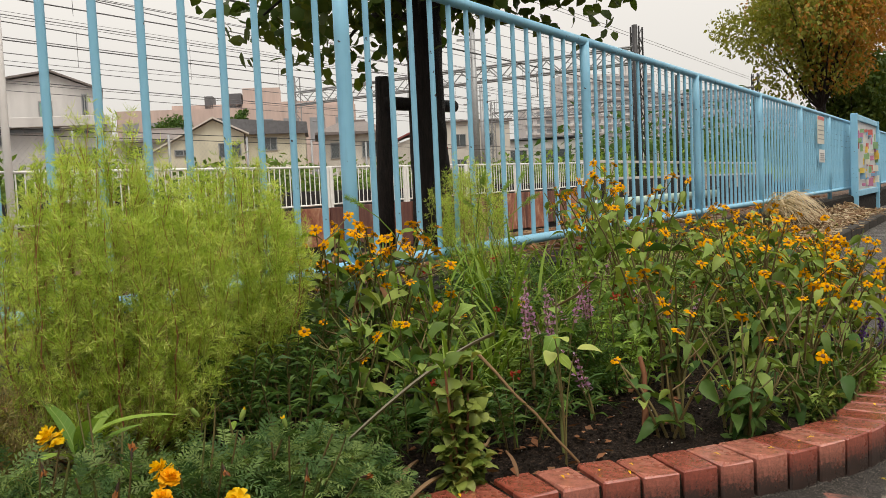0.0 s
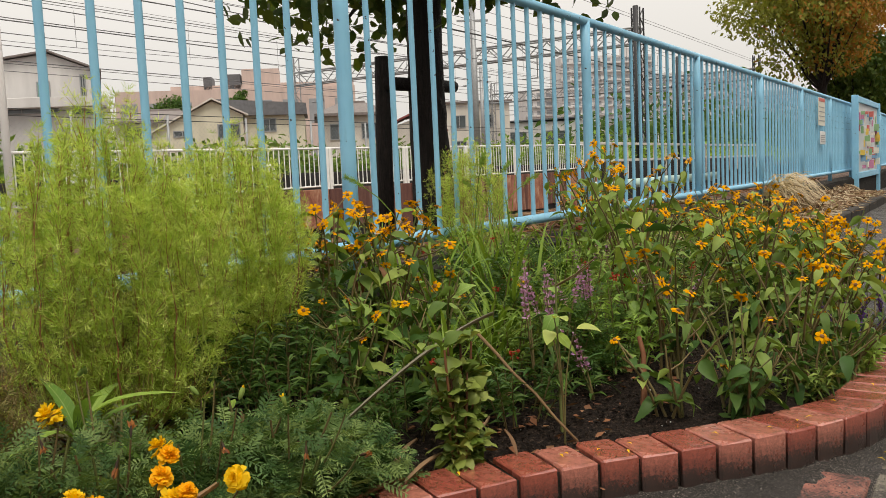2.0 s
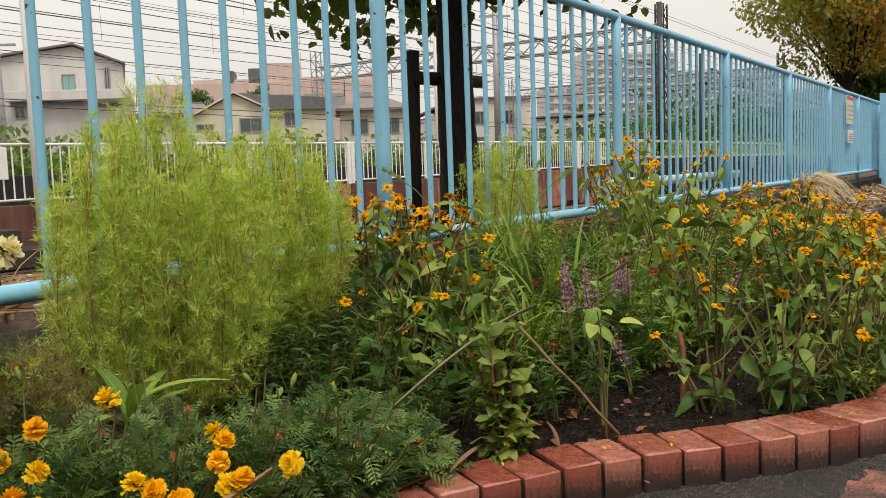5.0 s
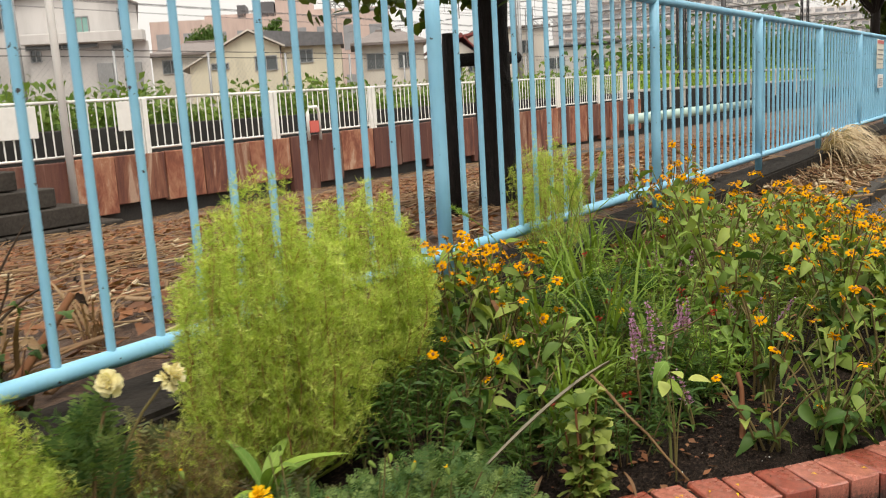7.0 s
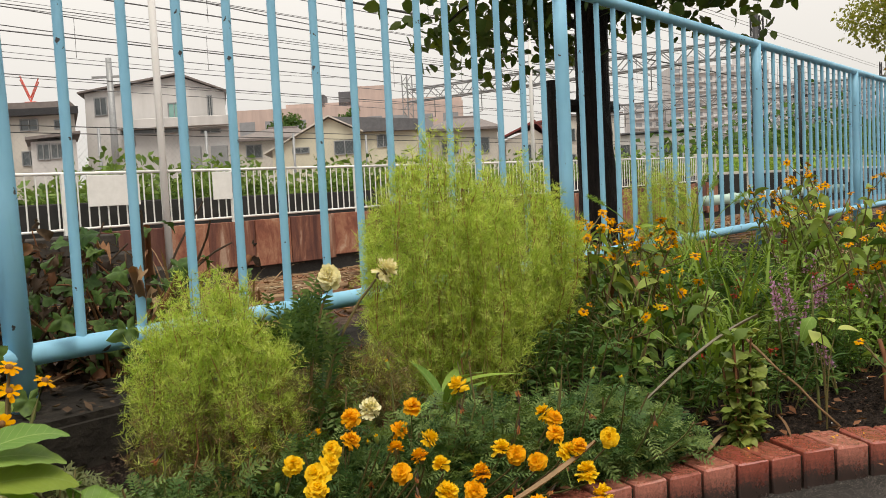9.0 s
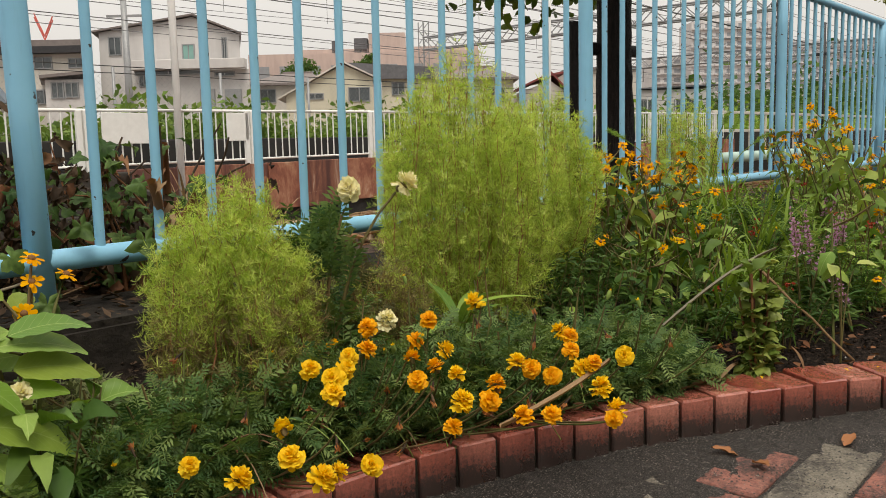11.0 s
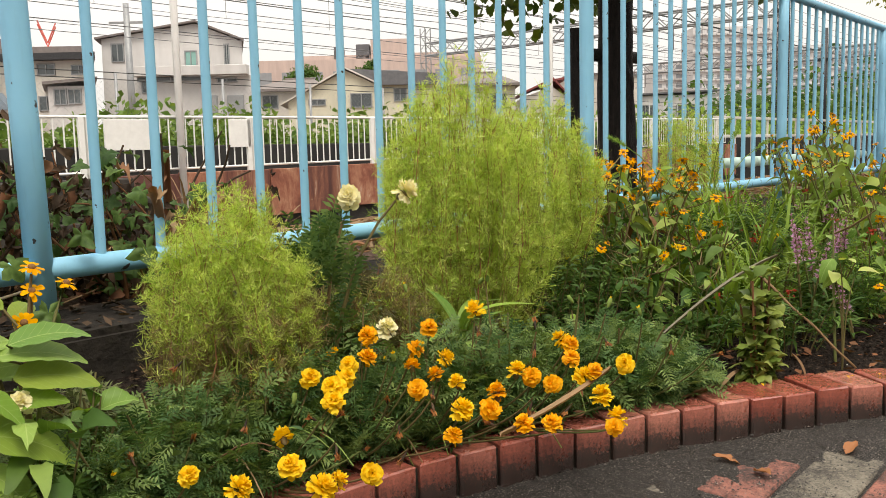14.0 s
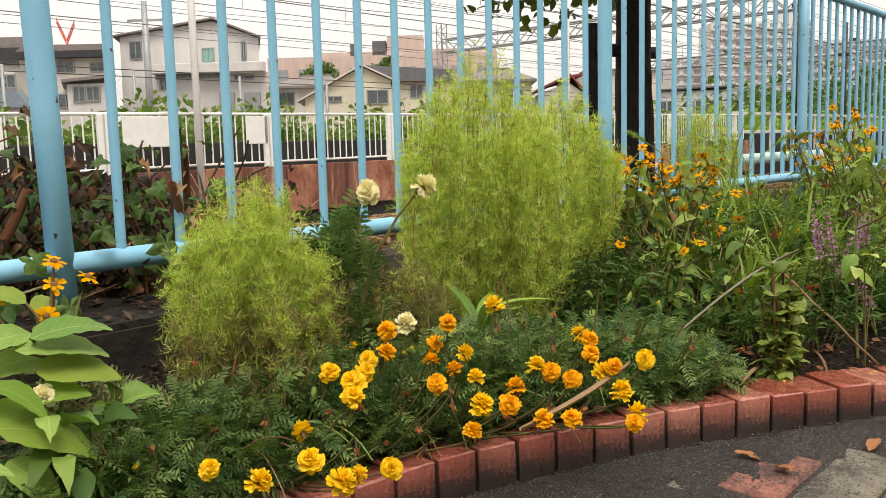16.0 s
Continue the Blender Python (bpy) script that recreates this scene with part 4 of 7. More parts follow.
Z_TALL = "tall zinnia with small amber-orange daisies above green leaves"
Z_LOW = "spreading zinnia with amber-orange daisies beside the brick edging"
Z_FAR = "bushy orange zinnia in the crowded flower bed"
Z_MID = "leafy zinnia stems with few flowers among the weeds"
for i, (x, y, h, s, n, lab, kw) in enumerate((
        (-2.42, -0.43, 0.35, 0.11, 8, "upright zinnia topped by a cluster of amber-orange daisies", {"flower": 1.0, "side": 6}), (-2.30, -0.50, 0.33, 0.11, 8, Z_TALL, {"flower": 1.0, "side": 6}),
        (-2.22, -0.38, 0.34, 0.10, 6, Z_TALL, {"flower": 1.0, "side": 3}), (-2.50, -0.56, 0.22, 0.11, 7, Z_MID, {"flower": 0.4}),
        (-2.36, -0.66, 0.21, 0.11, 7, Z_MID, {"flower": 0.15, "leaves": L_ZD}), (-2.28, -1.10, 0.17, 0.12, 6, Z_LOW, {"leaves": L_ZD, "flower": 0.3, "side": 1, "size": 0.78, "first": 0.3}), (-2.18, -1.20, 0.24, 0.13, 10, Z_LOW, {"size": 0.78, "flower": 0.45, "side": 1, "first": 0.3}),
        (-2.05, -1.04, 0.28, 0.14, 10, Z_LOW, {"size": 0.78, "flower": 0.4, "side": 1, "first": 0.3}), (-1.95, -1.26, 0.28, 0.14, 10, Z_LOW, {"size": 0.78, "flower": 0.7, "first": 0.3}), (-1.80, -1.34, 0.14, 0.12, 8, Z_LOW, {"flower": 0.2, "joined": True}), (-1.84, -0.92, 0.36, 0.15, 9, Z_TALL, {"flower": 0.35, "side": 1}), (-1.70, -1.12, 0.36, 0.17, 10, Z_TALL, {"side": 3}),
        (-1.62, -0.80, 0.46, 0.17, 8, Z_TALL, {}), (-1.62, -1.28, 0.30, 0.14, 9, Z_LOW, {"side": 4}), (-1.44, -0.66, 0.47, 0.17, 8, Z_TALL, {"side": 4}), (-1.22, -0.50, 0.47, 0.16, 8, Z_TALL, {"side": 4}),
        (-1.42, -1.08, 0.38, 0.15, 10, Z_FAR, {"side": 4}), (-1.28, -1.24, 0.34, 0.14, 10, Z_FAR, {"side": 4}), (-1.12, -0.90, 0.38, 0.16, 10, Z_FAR, {"side": 4}), (-1.05, -1.06, 0.36, 0.14, 10, Z_FAR, {"side": 4}),
        (-0.85, -0.78, 0.38, 0.17, 9, Z_FAR, {"side": 3}), (-0.92, -0.45, 0.40, 0.16, 7, Z_FAR, {"side": 4}), (-0.60, -0.80, 0.36, 0.15, 9, Z_FAR, {"side": 4}), (-0.55, -0.55, 0.32, 0.16, 8, Z_FAR, {"side": 3}), (-0.25, -0.62, 0.30, 0.15, 8, Z_FAR, {"side": 3}),
        (-0.25, -0.36, 0.28, 0.14, 6, Z_FAR, {"side": 3}), (-1.22, -1.20, 0.36, 0.17, 10, Z_FAR, {"side": 4}), (-0.95, -1.08, 0.34, 0.17, 9, Z_FAR, {"side": 4}), (-0.62, -0.88, 0.34, 0.16, 9, Z_FAR, {"side": 4}),
        (-1.42, -1.26, 0.26, 0.15, 9, Z_FAR, {"side": 4, "lean": (0.02, -0.08)}), (-1.10, -1.10, 0.30, 0.17, 9, Z_FAR, {"side": 4, "lean": (0.05, -0.10)}), (-0.82, -0.94, 0.30, 0.16, 9, Z_FAR, {"side": 4, "lean": (0.05, -0.12)}), (-0.45, -0.72, 0.30, 0.16, 9, Z_FAR, {"side": 4, "lean": (0.05, -0.12)}), (0.05, -0.56, 0.28, 0.15, 8, Z_FAR, {"side": 3, "lean": (0.05, -0.08)}), (0.45, -0.50, 0.24, 0.14, 7, Z_FAR, {"side": 3}),
        (-2.20, -1.22, 0.13, 0.10, 8, Z_LOW, {"flower": 0.1, "leaves": L_ZD, "joined": True, "size": 0.9}), (-2.04, -1.30, 0.13, 0.10, 8, Z_LOW, {"flower": 0.1, "leaves": L_ZD, "joined": True, "size": 0.9}), (-1.88, -1.33, 0.15, 0.10, 8, Z_LOW, {"flower": 0.1, "leaves": L_ZD, "joined": True, "size": 0.9}), (-1.68, -1.34, 0.16, 0.10, 8, Z_LOW, {"flower": 0.2, "leaves": L_ZD, "joined": True, "size": 0.9}))):
    zinnia(x, y, h, s, n, lab, 101 + i, **{"gap": 0.042, "size": 1.05, "joined": x > -1.66, **kw})
def broad_zinnia():
    """A plant with a few broad leaves held out level and four amber flowers."""
    global rng
    rng = np.random.default_rng(120)
    x, y = -3.82, -0.45
    z = float(soil_z(x, y))
    root = thing("zinnia_plant", (x, y, z), "broad-leaved zinnia with four amber daisies beside a fence post", "flowering plant", "orange zinnias")
    for f, way in (((-3.794, -0.44, 0.390), (0, -0.3, 1)), ((-3.796, -0.44, 0.362), (-0.3, -0.6, 1)), ((-3.754, -0.44, 0.366), (0.3, -0.3, 1)), ((-3.81, -0.445, 0.327), (-0.5, -1.0, 0.4)), ((-3.86, -0.42, 0.35), (-0.4, -0.4, 1))):
        e = np.array(f) - (x, y, z)
        w = Vector(way).normalized()
        V, F = tube(bezier((0, 0, -0.02), (e[0] * 0.2, e[1] * 0.3, e[2] * 0.7), e - np.array(w) * 0.008, 8), np.linspace(0.004, 0.0016, 8), 6)
        stem(V, F, M_STEM, root)
        part("flower", DAISY[rng.integers(4)], root, Matrix.Translation(e) @ w.to_track_quat("Z", "Y").to_matrix().to_4x4())
    for base, tip, k in (((-3.849, -0.49, 0.313), (-3.764, -0.50, 0.315), 1.15), ((-3.863, -0.48, 0.301), (-3.765, -0.50, 0.285), 1.3), ((-3.846, -0.49, 0.274), (-3.758, -0.51, 0.262), 1.2), ((-3.898, -0.50, 0.225), (-3.802, -0.52, 0.185), 1.55),
                         ((-3.855, -0.49, 0.248), (-3.807, -0.52, 0.247), 0.8), ((-3.892, -0.48, 0.267), (-3.855, -0.53, 0.244), 0.9), ((-3.884, -0.49, 0.183), (-3.857, -0.54, 0.14), 1.0), ((-3.83, -0.44, 0.345), (-3.87, -0.40, 0.365), 0.7),
                         ((-3.82, -0.44, 0.33), (-3.78, -0.40, 0.345), 0.7), ((-3.83, -0.45, 0.31), (-3.92, -0.47, 0.305), 1.1), ((-3.82, -0.45, 0.28), (-3.91, -0.44, 0.27), 1.0), ((-3.82, -0.45, 0.24), (-3.76, -0.40, 0.23), 0.9),
                         ((-3.84, -0.47, 0.23), (-3.93, -0.49, 0.225), 1.1), ((-3.80, -0.46, 0.16), (-3.72, -0.50, 0.15), 0.8), ((-3.86, -0.46, 0.16), (-3.95, -0.48, 0.15), 1.0), ((-3.82, -0.44, 0.26), (-3.84, -0.36, 0.265), 0.9)):
        B, T = np.array(base) - (x, y, z), np.array(tip) - (x, y, z)
        V, F = tube([(0, 0, B[2] - 0.02), (B + (0, 0, B[2] - 0.02)) / 2, B], 0.0018, 4)
        stem(V, F, M_STEM, root)
        part("leaf", L_BIG[(0, 4, 2, 8, 1)[rng.integers(5)]], root, frame_of(B, T - B, (rng.normal(0, 0.15), -0.6 + rng.normal(0, 0.15), 1), k * 0.8))
    for i in range(44):
        a, rr = rng.uniform(0, 6.28), 0.13 * rng.random() ** 0.6
        B = np.array((rr * math.cos(a) - 0.02, rr * math.sin(a) * 0.7 - 0.02, rng.uniform(0.0, 0.17)))
        V, F = tube([B * (0.5, 0.5, 0) - (0, 0, 0.01), B * (0.8, 0.8, 0.6), B], 0.0014, 4)
        stem(V, F, M_STEM, root)
        part("leaf", L_HEART[rng.integers(4)] if i % 3 else L_ZD[rng.integers(12)], root, frame_of(B, (math.cos(a) + rng.normal(0, 0.4), math.sin(a) + rng.normal(0, 0.4), rng.normal(-0.1, 0.3)), (rng.normal(0, 0.3), rng.normal(0, 0.3) - 0.2, 1), rng.uniform(0.6, 1.15)))
    e = np.array((-3.844, -0.50, 0.247)) - (x, y, z)
    V, F = tube([(0, 0, 0.02), e * (0.6, 0.6, 0.6), e - (0, 0, 0.01)], 0.0018, 5)
    stem(V, F, M_STEM, root)
    part("flower", CREAM[0], root, Matrix.Translation(e) @ Vector((-0.3, -0.6, 0.7)).to_track_quat("Z", "Y").to_matrix().to_4x4() @ Matrix.Scale(0.72, 4))


broad_zinnia()
zinnia(-3.735, -0.46, 0.16, 0.02, 2, "slim upright seedling with pale green leaves", 122, leaves=L_MID, flower=0.0, gap=0.045)
zinnia(-2.895, -0.635, 0.15, 0.02, 2, "slim seedling with pointed pale green leaves", 123, leaves=L_MID, flower=0.0, gap=0.04, size=0.8)
zinnia(-3.42, -0.50, 0.15, 0.06, 3, "small zinnia with two amber daisies under a round bush", 124, leaves=L_Z, flower=0.6, size=0.8)
Z_HEART = "leafy plant with broad soft green leaves under the zinnias"
for i, (x, y, h, s, n) in enumerate(((-2.62, -0.62, 0.19, 0.08, 6), (-2.50, -0.70, 0.17, 0.08, 6), (-2.46, -0.56, 0.24, 0.09, 6), (-2.30, -0.62, 0.22, 0.09, 6), (-1.95, -0.92, 0.22, 0.1, 6), (-1.75, -0.8, 0.26, 0.1, 6))):
    # the first two take darker leaves to deepen the gap beside the bush
    zinnia(x, y, h, s, n, Z_HEART, 141 + i, leaves=L_ZD if i < 2 else L_HEART, flower=0.05, gap=0.045)
zinnia(-2.44, -0.95, 0.34, 0.07, 1, "tall thin weed with pale pointed leaves", 125, leaves=L_HEART + L_MID, flower=0.0, gap=0.04, first=0.3, size=0.9)


def pale_sapling():
    """A thin stalk with three broad pale yellow-green leaves held level."""
    x, y = -2.49, -0.985
    z = float(soil_z(x, y))
    root = thing("sapling", (x, y, z), "thin sapling with three pale yellow-green leaves", "seedling")
    leaves = [leaf_mesh(M_PALELEAF, 0.044, 0.024, fold=f, droop=0.2, belly=0.45, segs=8, full=0.65) for f in (0.15, 0.3, 0.2)]
    tips = ((-2.514, -0.994, 0.288), (-2.502, -0.967, 0.254), (-2.454, -1.018, 0.261))
    for me, c, way in zip(leaves, tips, ((-0.5, -0.7, 0.1), (-0.9, -0.3, -0.25), (0.6, -0.8, -0.1))):
        c = np.array(c) - (x, y, z)
        b = c - unit(np.array(way)) * 0.02
        V, F = tube(bezier((0, 0, -0.02), (0, 0, b[2] * 0.8), b, 7), np.linspace(0.0018, 0.0009, 7), 5)
        stem(V, F, M_STEM, root)
        part("leaf", me, root, frame_of(b, way, (-0.1, -0.35, 1)))


pale_sapling()


def broad_tuft():
    """Broad lance leaves fanning from one crown in front of the tall bush."""
    global rng
    rng = np.random.default_rng(127)
    x, y = -3.075, -0.50
    z = float(soil_z(x, y))
    root = thing("broad_leaf_tuft", (x, y, z), "tuft of broad green lance leaves among the marigolds", "weed")
    lance = [leaf_mesh(m, 0.125, 0.026, fold=0.35, droop=d, belly=0.5, segs=12, full=0.7) for m, d in ((M_HEART, 0.5), (M_WEED, 0.8), (M_HEART, 0.25))]
    V, F = tube([(0, 0, -0.02), (0, 0, 0.06), (0, 0, 0.10)], [0.005, 0.004, 0.003], 6)
    stem(V, F, M_STEM, root)
    for i, (a, up) in enumerate(((-2.2, 0.6), (-1.3, 0.5), (-0.4, 0.8), (0.4, 1.2), (-2.9, 1.0), (1.6, 1.5), (-1.8, 1.6), (-0.8, 1.4))):
        part("leaf", lance[i % 3], root, frame_of((0, 0, 0.08 + 0.004 * i), (math.cos(a), math.sin(a), up), size=rng.uniform(0.75, 1.05)))


broad_tuft()

YELLOW_AT = [(-3.201, -0.637), (-3.323, -0.674), (-3.44, -0.599), (-3.462, -0.614), (-3.49, -0.621), (-3.508, -0.638), (-3.347, -0.716), (-3.381, -0.752), (-3.258, -0.754), (-3.133, -0.75), (-3.174, -0.813),
             (-3.103, -0.845), (-3.201, -0.861), (-3.215, -0.893), (-3.59, -0.636), (-3.61, -0.674), (-3.582, -0.721), (-3.603, -0.718), (-3.546, -0.746), (-3.712, -0.614), (-3.677, -0.659), (-3.5, -0.585)]
ORANGE_AT = [(-3.281, -0.608), (-3.382, -0.579), (-3.405, -0.598), (-3.344, -0.636), (-3.377, -0.66), (-3.356, -0.686), (-3.405, -0.695), (-3.425, -0.773), (-3.323, -0.767), (-3.346, -0.771), (-3.243, -0.771),
             (-3.231, -0.798), (-3.331, -0.818), (-3.306, -0.846), (-3.139, -0.77), (-3.167, -0.789), (-3.162, -0.826), (-3.232, -0.897)]
WILTED_AT = [(-3.409, -0.726), (-3.554, -0.649), (-3.517, -0.706), (-3.142, -0.708), (-3.231, -0.663), (-3.822, -0.501), (-3.386, -0.706), (-3.5, -0.753), (-3.514, -0.657), (-3.681, -0.577), (-3.624, -0.462), (-2.968, -0.93), (-3.018, -0.878), (-3.47, -0.72), (-3.62, -0.60), (-3.56, -0.70), (-3.29, -0.80), (-3.37, -0.79), (-3.19, -0.74), (-3.08, -0.80), (-3.45, -0.68), (-3.75, -0.56), (-3.26, -0.84)]
MARIGOLDS = [(-3.82, -0.52, 0.15), (-3.70, -0.50, 0.16), (-3.55, -0.56, 0.17), (-3.40, -0.55, 0.18), (-3.28, -0.66, 0.19), (-3.13, -0.64, 0.20), (-3.03, -0.76, 0.17), (-3.47, -0.50, 0.19), (-3.22, -0.60, 0.20), (-3.90, -0.45, 0.12), (-2.95, -0.66, 0.15), (-3.78, -0.46, 0.14), (-3.63, -0.48, 0.17), (-4.0, -0.48, 0.12), (-2.84, -0.76, 0.12), (-2.91, -0.80, 0.13), (-2.80, -0.67, 0.11), (-2.88, -0.70, 0.15)]


def bloom_z(x, y):
    """The sloping level at which the marigold heads stand."""
    return 1.293 + 0.234 * x + 0.446 * y


def ferny(root, centre, radius, height, count, mat, scale=1.0, low=0.0):
    """Pinnate leaves in a mound, joined in one mesh."""
    p = Pile()
    d = unit(rng.normal(size=(count, 3)) * (1, 1, 0.7) + (0, 0, 0.45))
    r = rng.uniform(0.4, 1.0, count)
    c = np.stack([d[:, 0] * radius, d[:, 1] * radius, np.abs(d[:, 2]) * height], axis=1) * r[:, None] + (0, 0, low)
    wx, wy = c[:, 0] + root.location.x, c[:, 1] + root.location.y
    c = c[wy > edge_y(wx) - 0.045 + 0.13 * np.clip((0.12 - c[:, 2]) / 0.12, 0, 1)]
    count = len(c)
    way = unit(c * (1, 1, 0.5) / radius + rng.normal(0, 0.45, (count, 3)))
    sidev = unit(np.cross(way, unit(rng.normal(0, 0.4, (count, 3)) + (0, 0, 1))))
    L = rng.uniform(0.026, 0.046, count) * scale
    T = np.linspace(0, 1, 8)
    R = c[:, None] + way[:, None] * (L[:, None] * (1.25 * T - 0.2))[..., None]
    R[..., 2] -= 0.2 * L[:, None] * T ** 2
    rows, face = [R, R + sidev[:, None] * 0.0012], np.cross(way, sidev)
    F = [(q, q + 1, q + 9, q + 8) for q in range(7)]
    for q in range(7):
        for sg in (-1, 1):
            w = unit(sidev * sg + way * 0.6 + face * rng.normal(0, 0.25, (count, 1)) + rng.normal(0, 0.1, (count, 3)))
            ll = (L * (0.44 - 0.2 * abs(T[q] - 0.4)) * rng.uniform(0.8, 1.15, count))[:, None]
            across = unit(np.cross(w, face)) * ll * 0.14
            b = R[:, q]
            rows.append(np.stack([b + w * ll * 0.5 + across, b + w * ll - (0, 0, 0.002), b + w * ll * 0.5 - across], axis=1))
            at = 16 + 3 * (2 * q + (sg > 0))
            F.append((q, at, at + 1, at + 2))
    p.many(np.concatenate(rows, axis=1), F, 0)
    part("foliage", p.mesh("foliage", mat), root)


def marigold_bed():
    global rng
    rng = np.random.default_rng(31)
    roots = []
    for x, y, h in MARIGOLDS:
        y = max(y, float(edge_y(x)) + 0.12)
        z = float(soil_z(x, y))
        root = thing("marigold_plant", (x, y, z), "marigold with ferny dark leaves and ruffled yellow-orange blooms", "flowering plant", "marigolds along the bricks")
        roots.append((root, (x, y, z), h))
        for _ in range(7):
            a, rr = rng.uniform(0, 6.28), rng.uniform(0.03, 0.11)
            e = (rr * math.cos(a), rr * math.sin(a), h * rng.uniform(0.5, 0.95))
            V, F = tube(bezier((0, 0, -0.02), (e[0] * 0.6, e[1] * 0.6, e[2] * 0.4), e, 5), np.linspace(0.003, 0.0015, 5), 5)
            stem(V, F, M_STEM, root)
        ferny(root, None, 0.13, h * 0.92, 700, M_MGLEAF, 0.85)
    buds = [(rng.uniform(-3.85, -3.0), -0.5) for i in range(13)]
    buds = [(-2.966, -0.798), (-3.003, -0.707), (-2.916, -0.86)] + [(x, max(float(edge_y(x)) + 0.04, -0.50 - 0.30 * rng.random() * (x + 4.1))) for x, _ in buds]
    for spots, meshes, name in ((buds, BUDS, "bud"), (YELLOW_AT, YELLOW, "flower"), (ORANGE_AT, ORANGE, "flower"), (WILTED_AT, WILTED, "wilted_flower")):
        for x, y in spots:
            z = bloom_z(x, y) + rng.normal(0, 0.004)
            root, at, h = min(roots, key=lambda q: (q[1][0] - x) ** 2 + (q[1][1] - y) ** 2)
            e = np.array((x - at[0], y - at[1], z - at[2]))
            w = Vector((rng.normal(0, 0.6) - 0.25, rng.normal(0, 0.6) - 0.45, 1.0 if name != "wilted_flower" else rng.choice([-1.0, 0.6]))).normalized()
            tail = e - np.array(w) * 0.014
            V, F = tube(bezier((0, 0, 0), (e[0] * 0.7, e[1] * 0.7, e[2] * 0.5), tail, 7), np.linspace(0.0019, 0.0012, 7), 5)
            stem(V, F, M_STEM, root)
            k = rng.uniform(0.74, 1.04) * {"wilted_flower": 0.85, "bud": 0.75}.get(name, 1.0)
            part(name, meshes[rng.integers(len(meshes))], root, Matrix.Translation(e) @ w.to_track_quat("Z", "Y").to_matrix().to_4x4() @ Matrix.Rotation(rng.uniform(0, 6.28), 4, "Z") @ Matrix.Scale(k, 4))


marigold_bed()


def sprawling_stalks():
    """Thin pale stalks that hang out of the marigolds over the bricks, with a few small leaflets."""
    global rng
    rng = np.random.default_rng(35)
    for i in range(34):
        x = rng.uniform(-3.75, -2.95)
        y = float(edge_y(x)) + rng.uniform(0.10, 0.20)
        z = float(soil_z(x, y))
        root = thing("marigold_stalk", (x, y, z), "thin pale green marigold stalk sprawling towards the bricks", "stalk", "sprawling stalks")
        a = rng.normal(-1.5, 0.7)
        r = rng.uniform(0.08, 0.17)
        e = np.array((r * math.cos(a), r * math.sin(a), rng.uniform(-0.01, 0.09)))
        P = bezier((0, 0, 0.02), (e[0] * 0.5, e[1] * 0.5, 0.14), e, 9)
        V, F = tube(P, np.linspace(0.0016, 0.0008, 9), 5)
        stem(V, F, M_BUD if i % 3 else M_STRAW, root)
        for t in rng.integers(3, 9, 5):
            part("leaf", L_TINY[0 if i % 4 else 1], root, frame_of(P[t], rng.normal(size=3), rng.normal(size=3), rng.uniform(0.7, 1.4)))


sprawling_stalks()


def cream_marigold():
    global rng
    rng = np.random.default_rng(33)
    x, y = -3.34, -0.44
    z = float(soil_z(x, y))
    root = thing("cream_marigold", (x, y, z), "tall pale cream marigold leaning beside a kochia bush", "flowering plant")
    for f, way, k in (((-3.312, -0.475, 0.444), (-0.7, -0.5, 0.5), 1.0), ((-3.272, -0.557, 0.452), (0.5, -0.6, 0.7), 1.0), ((-3.326, -0.562, 0.247), (0, -0.5, 1), 0.85)):
        e = np.array(f) - (x, y, z)
        w = Vector(way).normalized()
        V, F = tube(bezier((0, 0, -0.02), (e[0] * 0.2 - 0.03, e[1] * 0.3, e[2] * 0.7), e - np.array(w) * 0.018, 8), np.linspace(0.004, 0.002, 8), 6)
        stem(V, F, M_STEM, root)
        part("flower", CREAM[rng.integers(2)], root, Matrix.Translation(e) @ w.to_track_quat("Z", "Y").to_matrix().to_4x4() @ Matrix.Scale(k, 4))
    ferny(root, None, 0.085, 0.22, 100, M_MGLEAF, 1.1, 0.08)
    ferny(root, None, 0.06, 0.10, 110, M_MGLEAF, 1.2, 0.24)


cream_marigold()


def ferny_weed(x, y, radius, height, count, seed, mat, label, scale=1.0):
    global rng
    rng = np.random.default_rng(seed)
    root = thing("ferny_weed", (x, y, float(soil_z(x, y))), label, "weed", "ferny weeds")
    for _ in range(9):
        a, rr = rng.uniform(0, 6.28), rng.uniform(0.2, 0.8) * radius
        e = (rr * math.cos(a), rr * math.sin(a), height * rng.uniform(0.6, 0.95))
        V, F = tube(bezier((0, 0, -0.02), (e[0] * 0.4, e[1] * 0.4, e[2] * 0.5), e, 5), np.linspace(0.003, 0.0012, 5), 4)
        stem(V, F, M_STEM, root)
    ferny(root, None, radius, height, count, mat, scale)


W_DULL = "dull green feathery weed filling the bed"
for i, (x, y, r, h, n) in enumerate(((-3.20, -0.38, 0.10, 0.21, 380), (-3.06, -0.53, 0.09, 0.14, 220), (-2.15, -0.86, 0.10, 0.17, 220),
                                     (-3.62, -0.42, 0.09, 0.12, 180), (-1.85, -0.60, 0.13, 0.22, 300), (-3.30, -0.24, 0.10, 0.16, 300), (-3.14, -0.24, 0.10, 0.17, 300), (-2.78, -0.22, 0.11, 0.18, 260), (-2.45, -0.24, 0.11, 0.18, 260), (-3.66, -0.24, 0.09, 0.08, 160), (-2.2, -0.22, 0.11, 0.18, 240))):
    ferny_weed(x, y, r, h, n, 200 + i, M_DULL if x < -3.0 else M_DKLEAF if i % 3 else M_MGLEAF, W_DULL, 1.15)


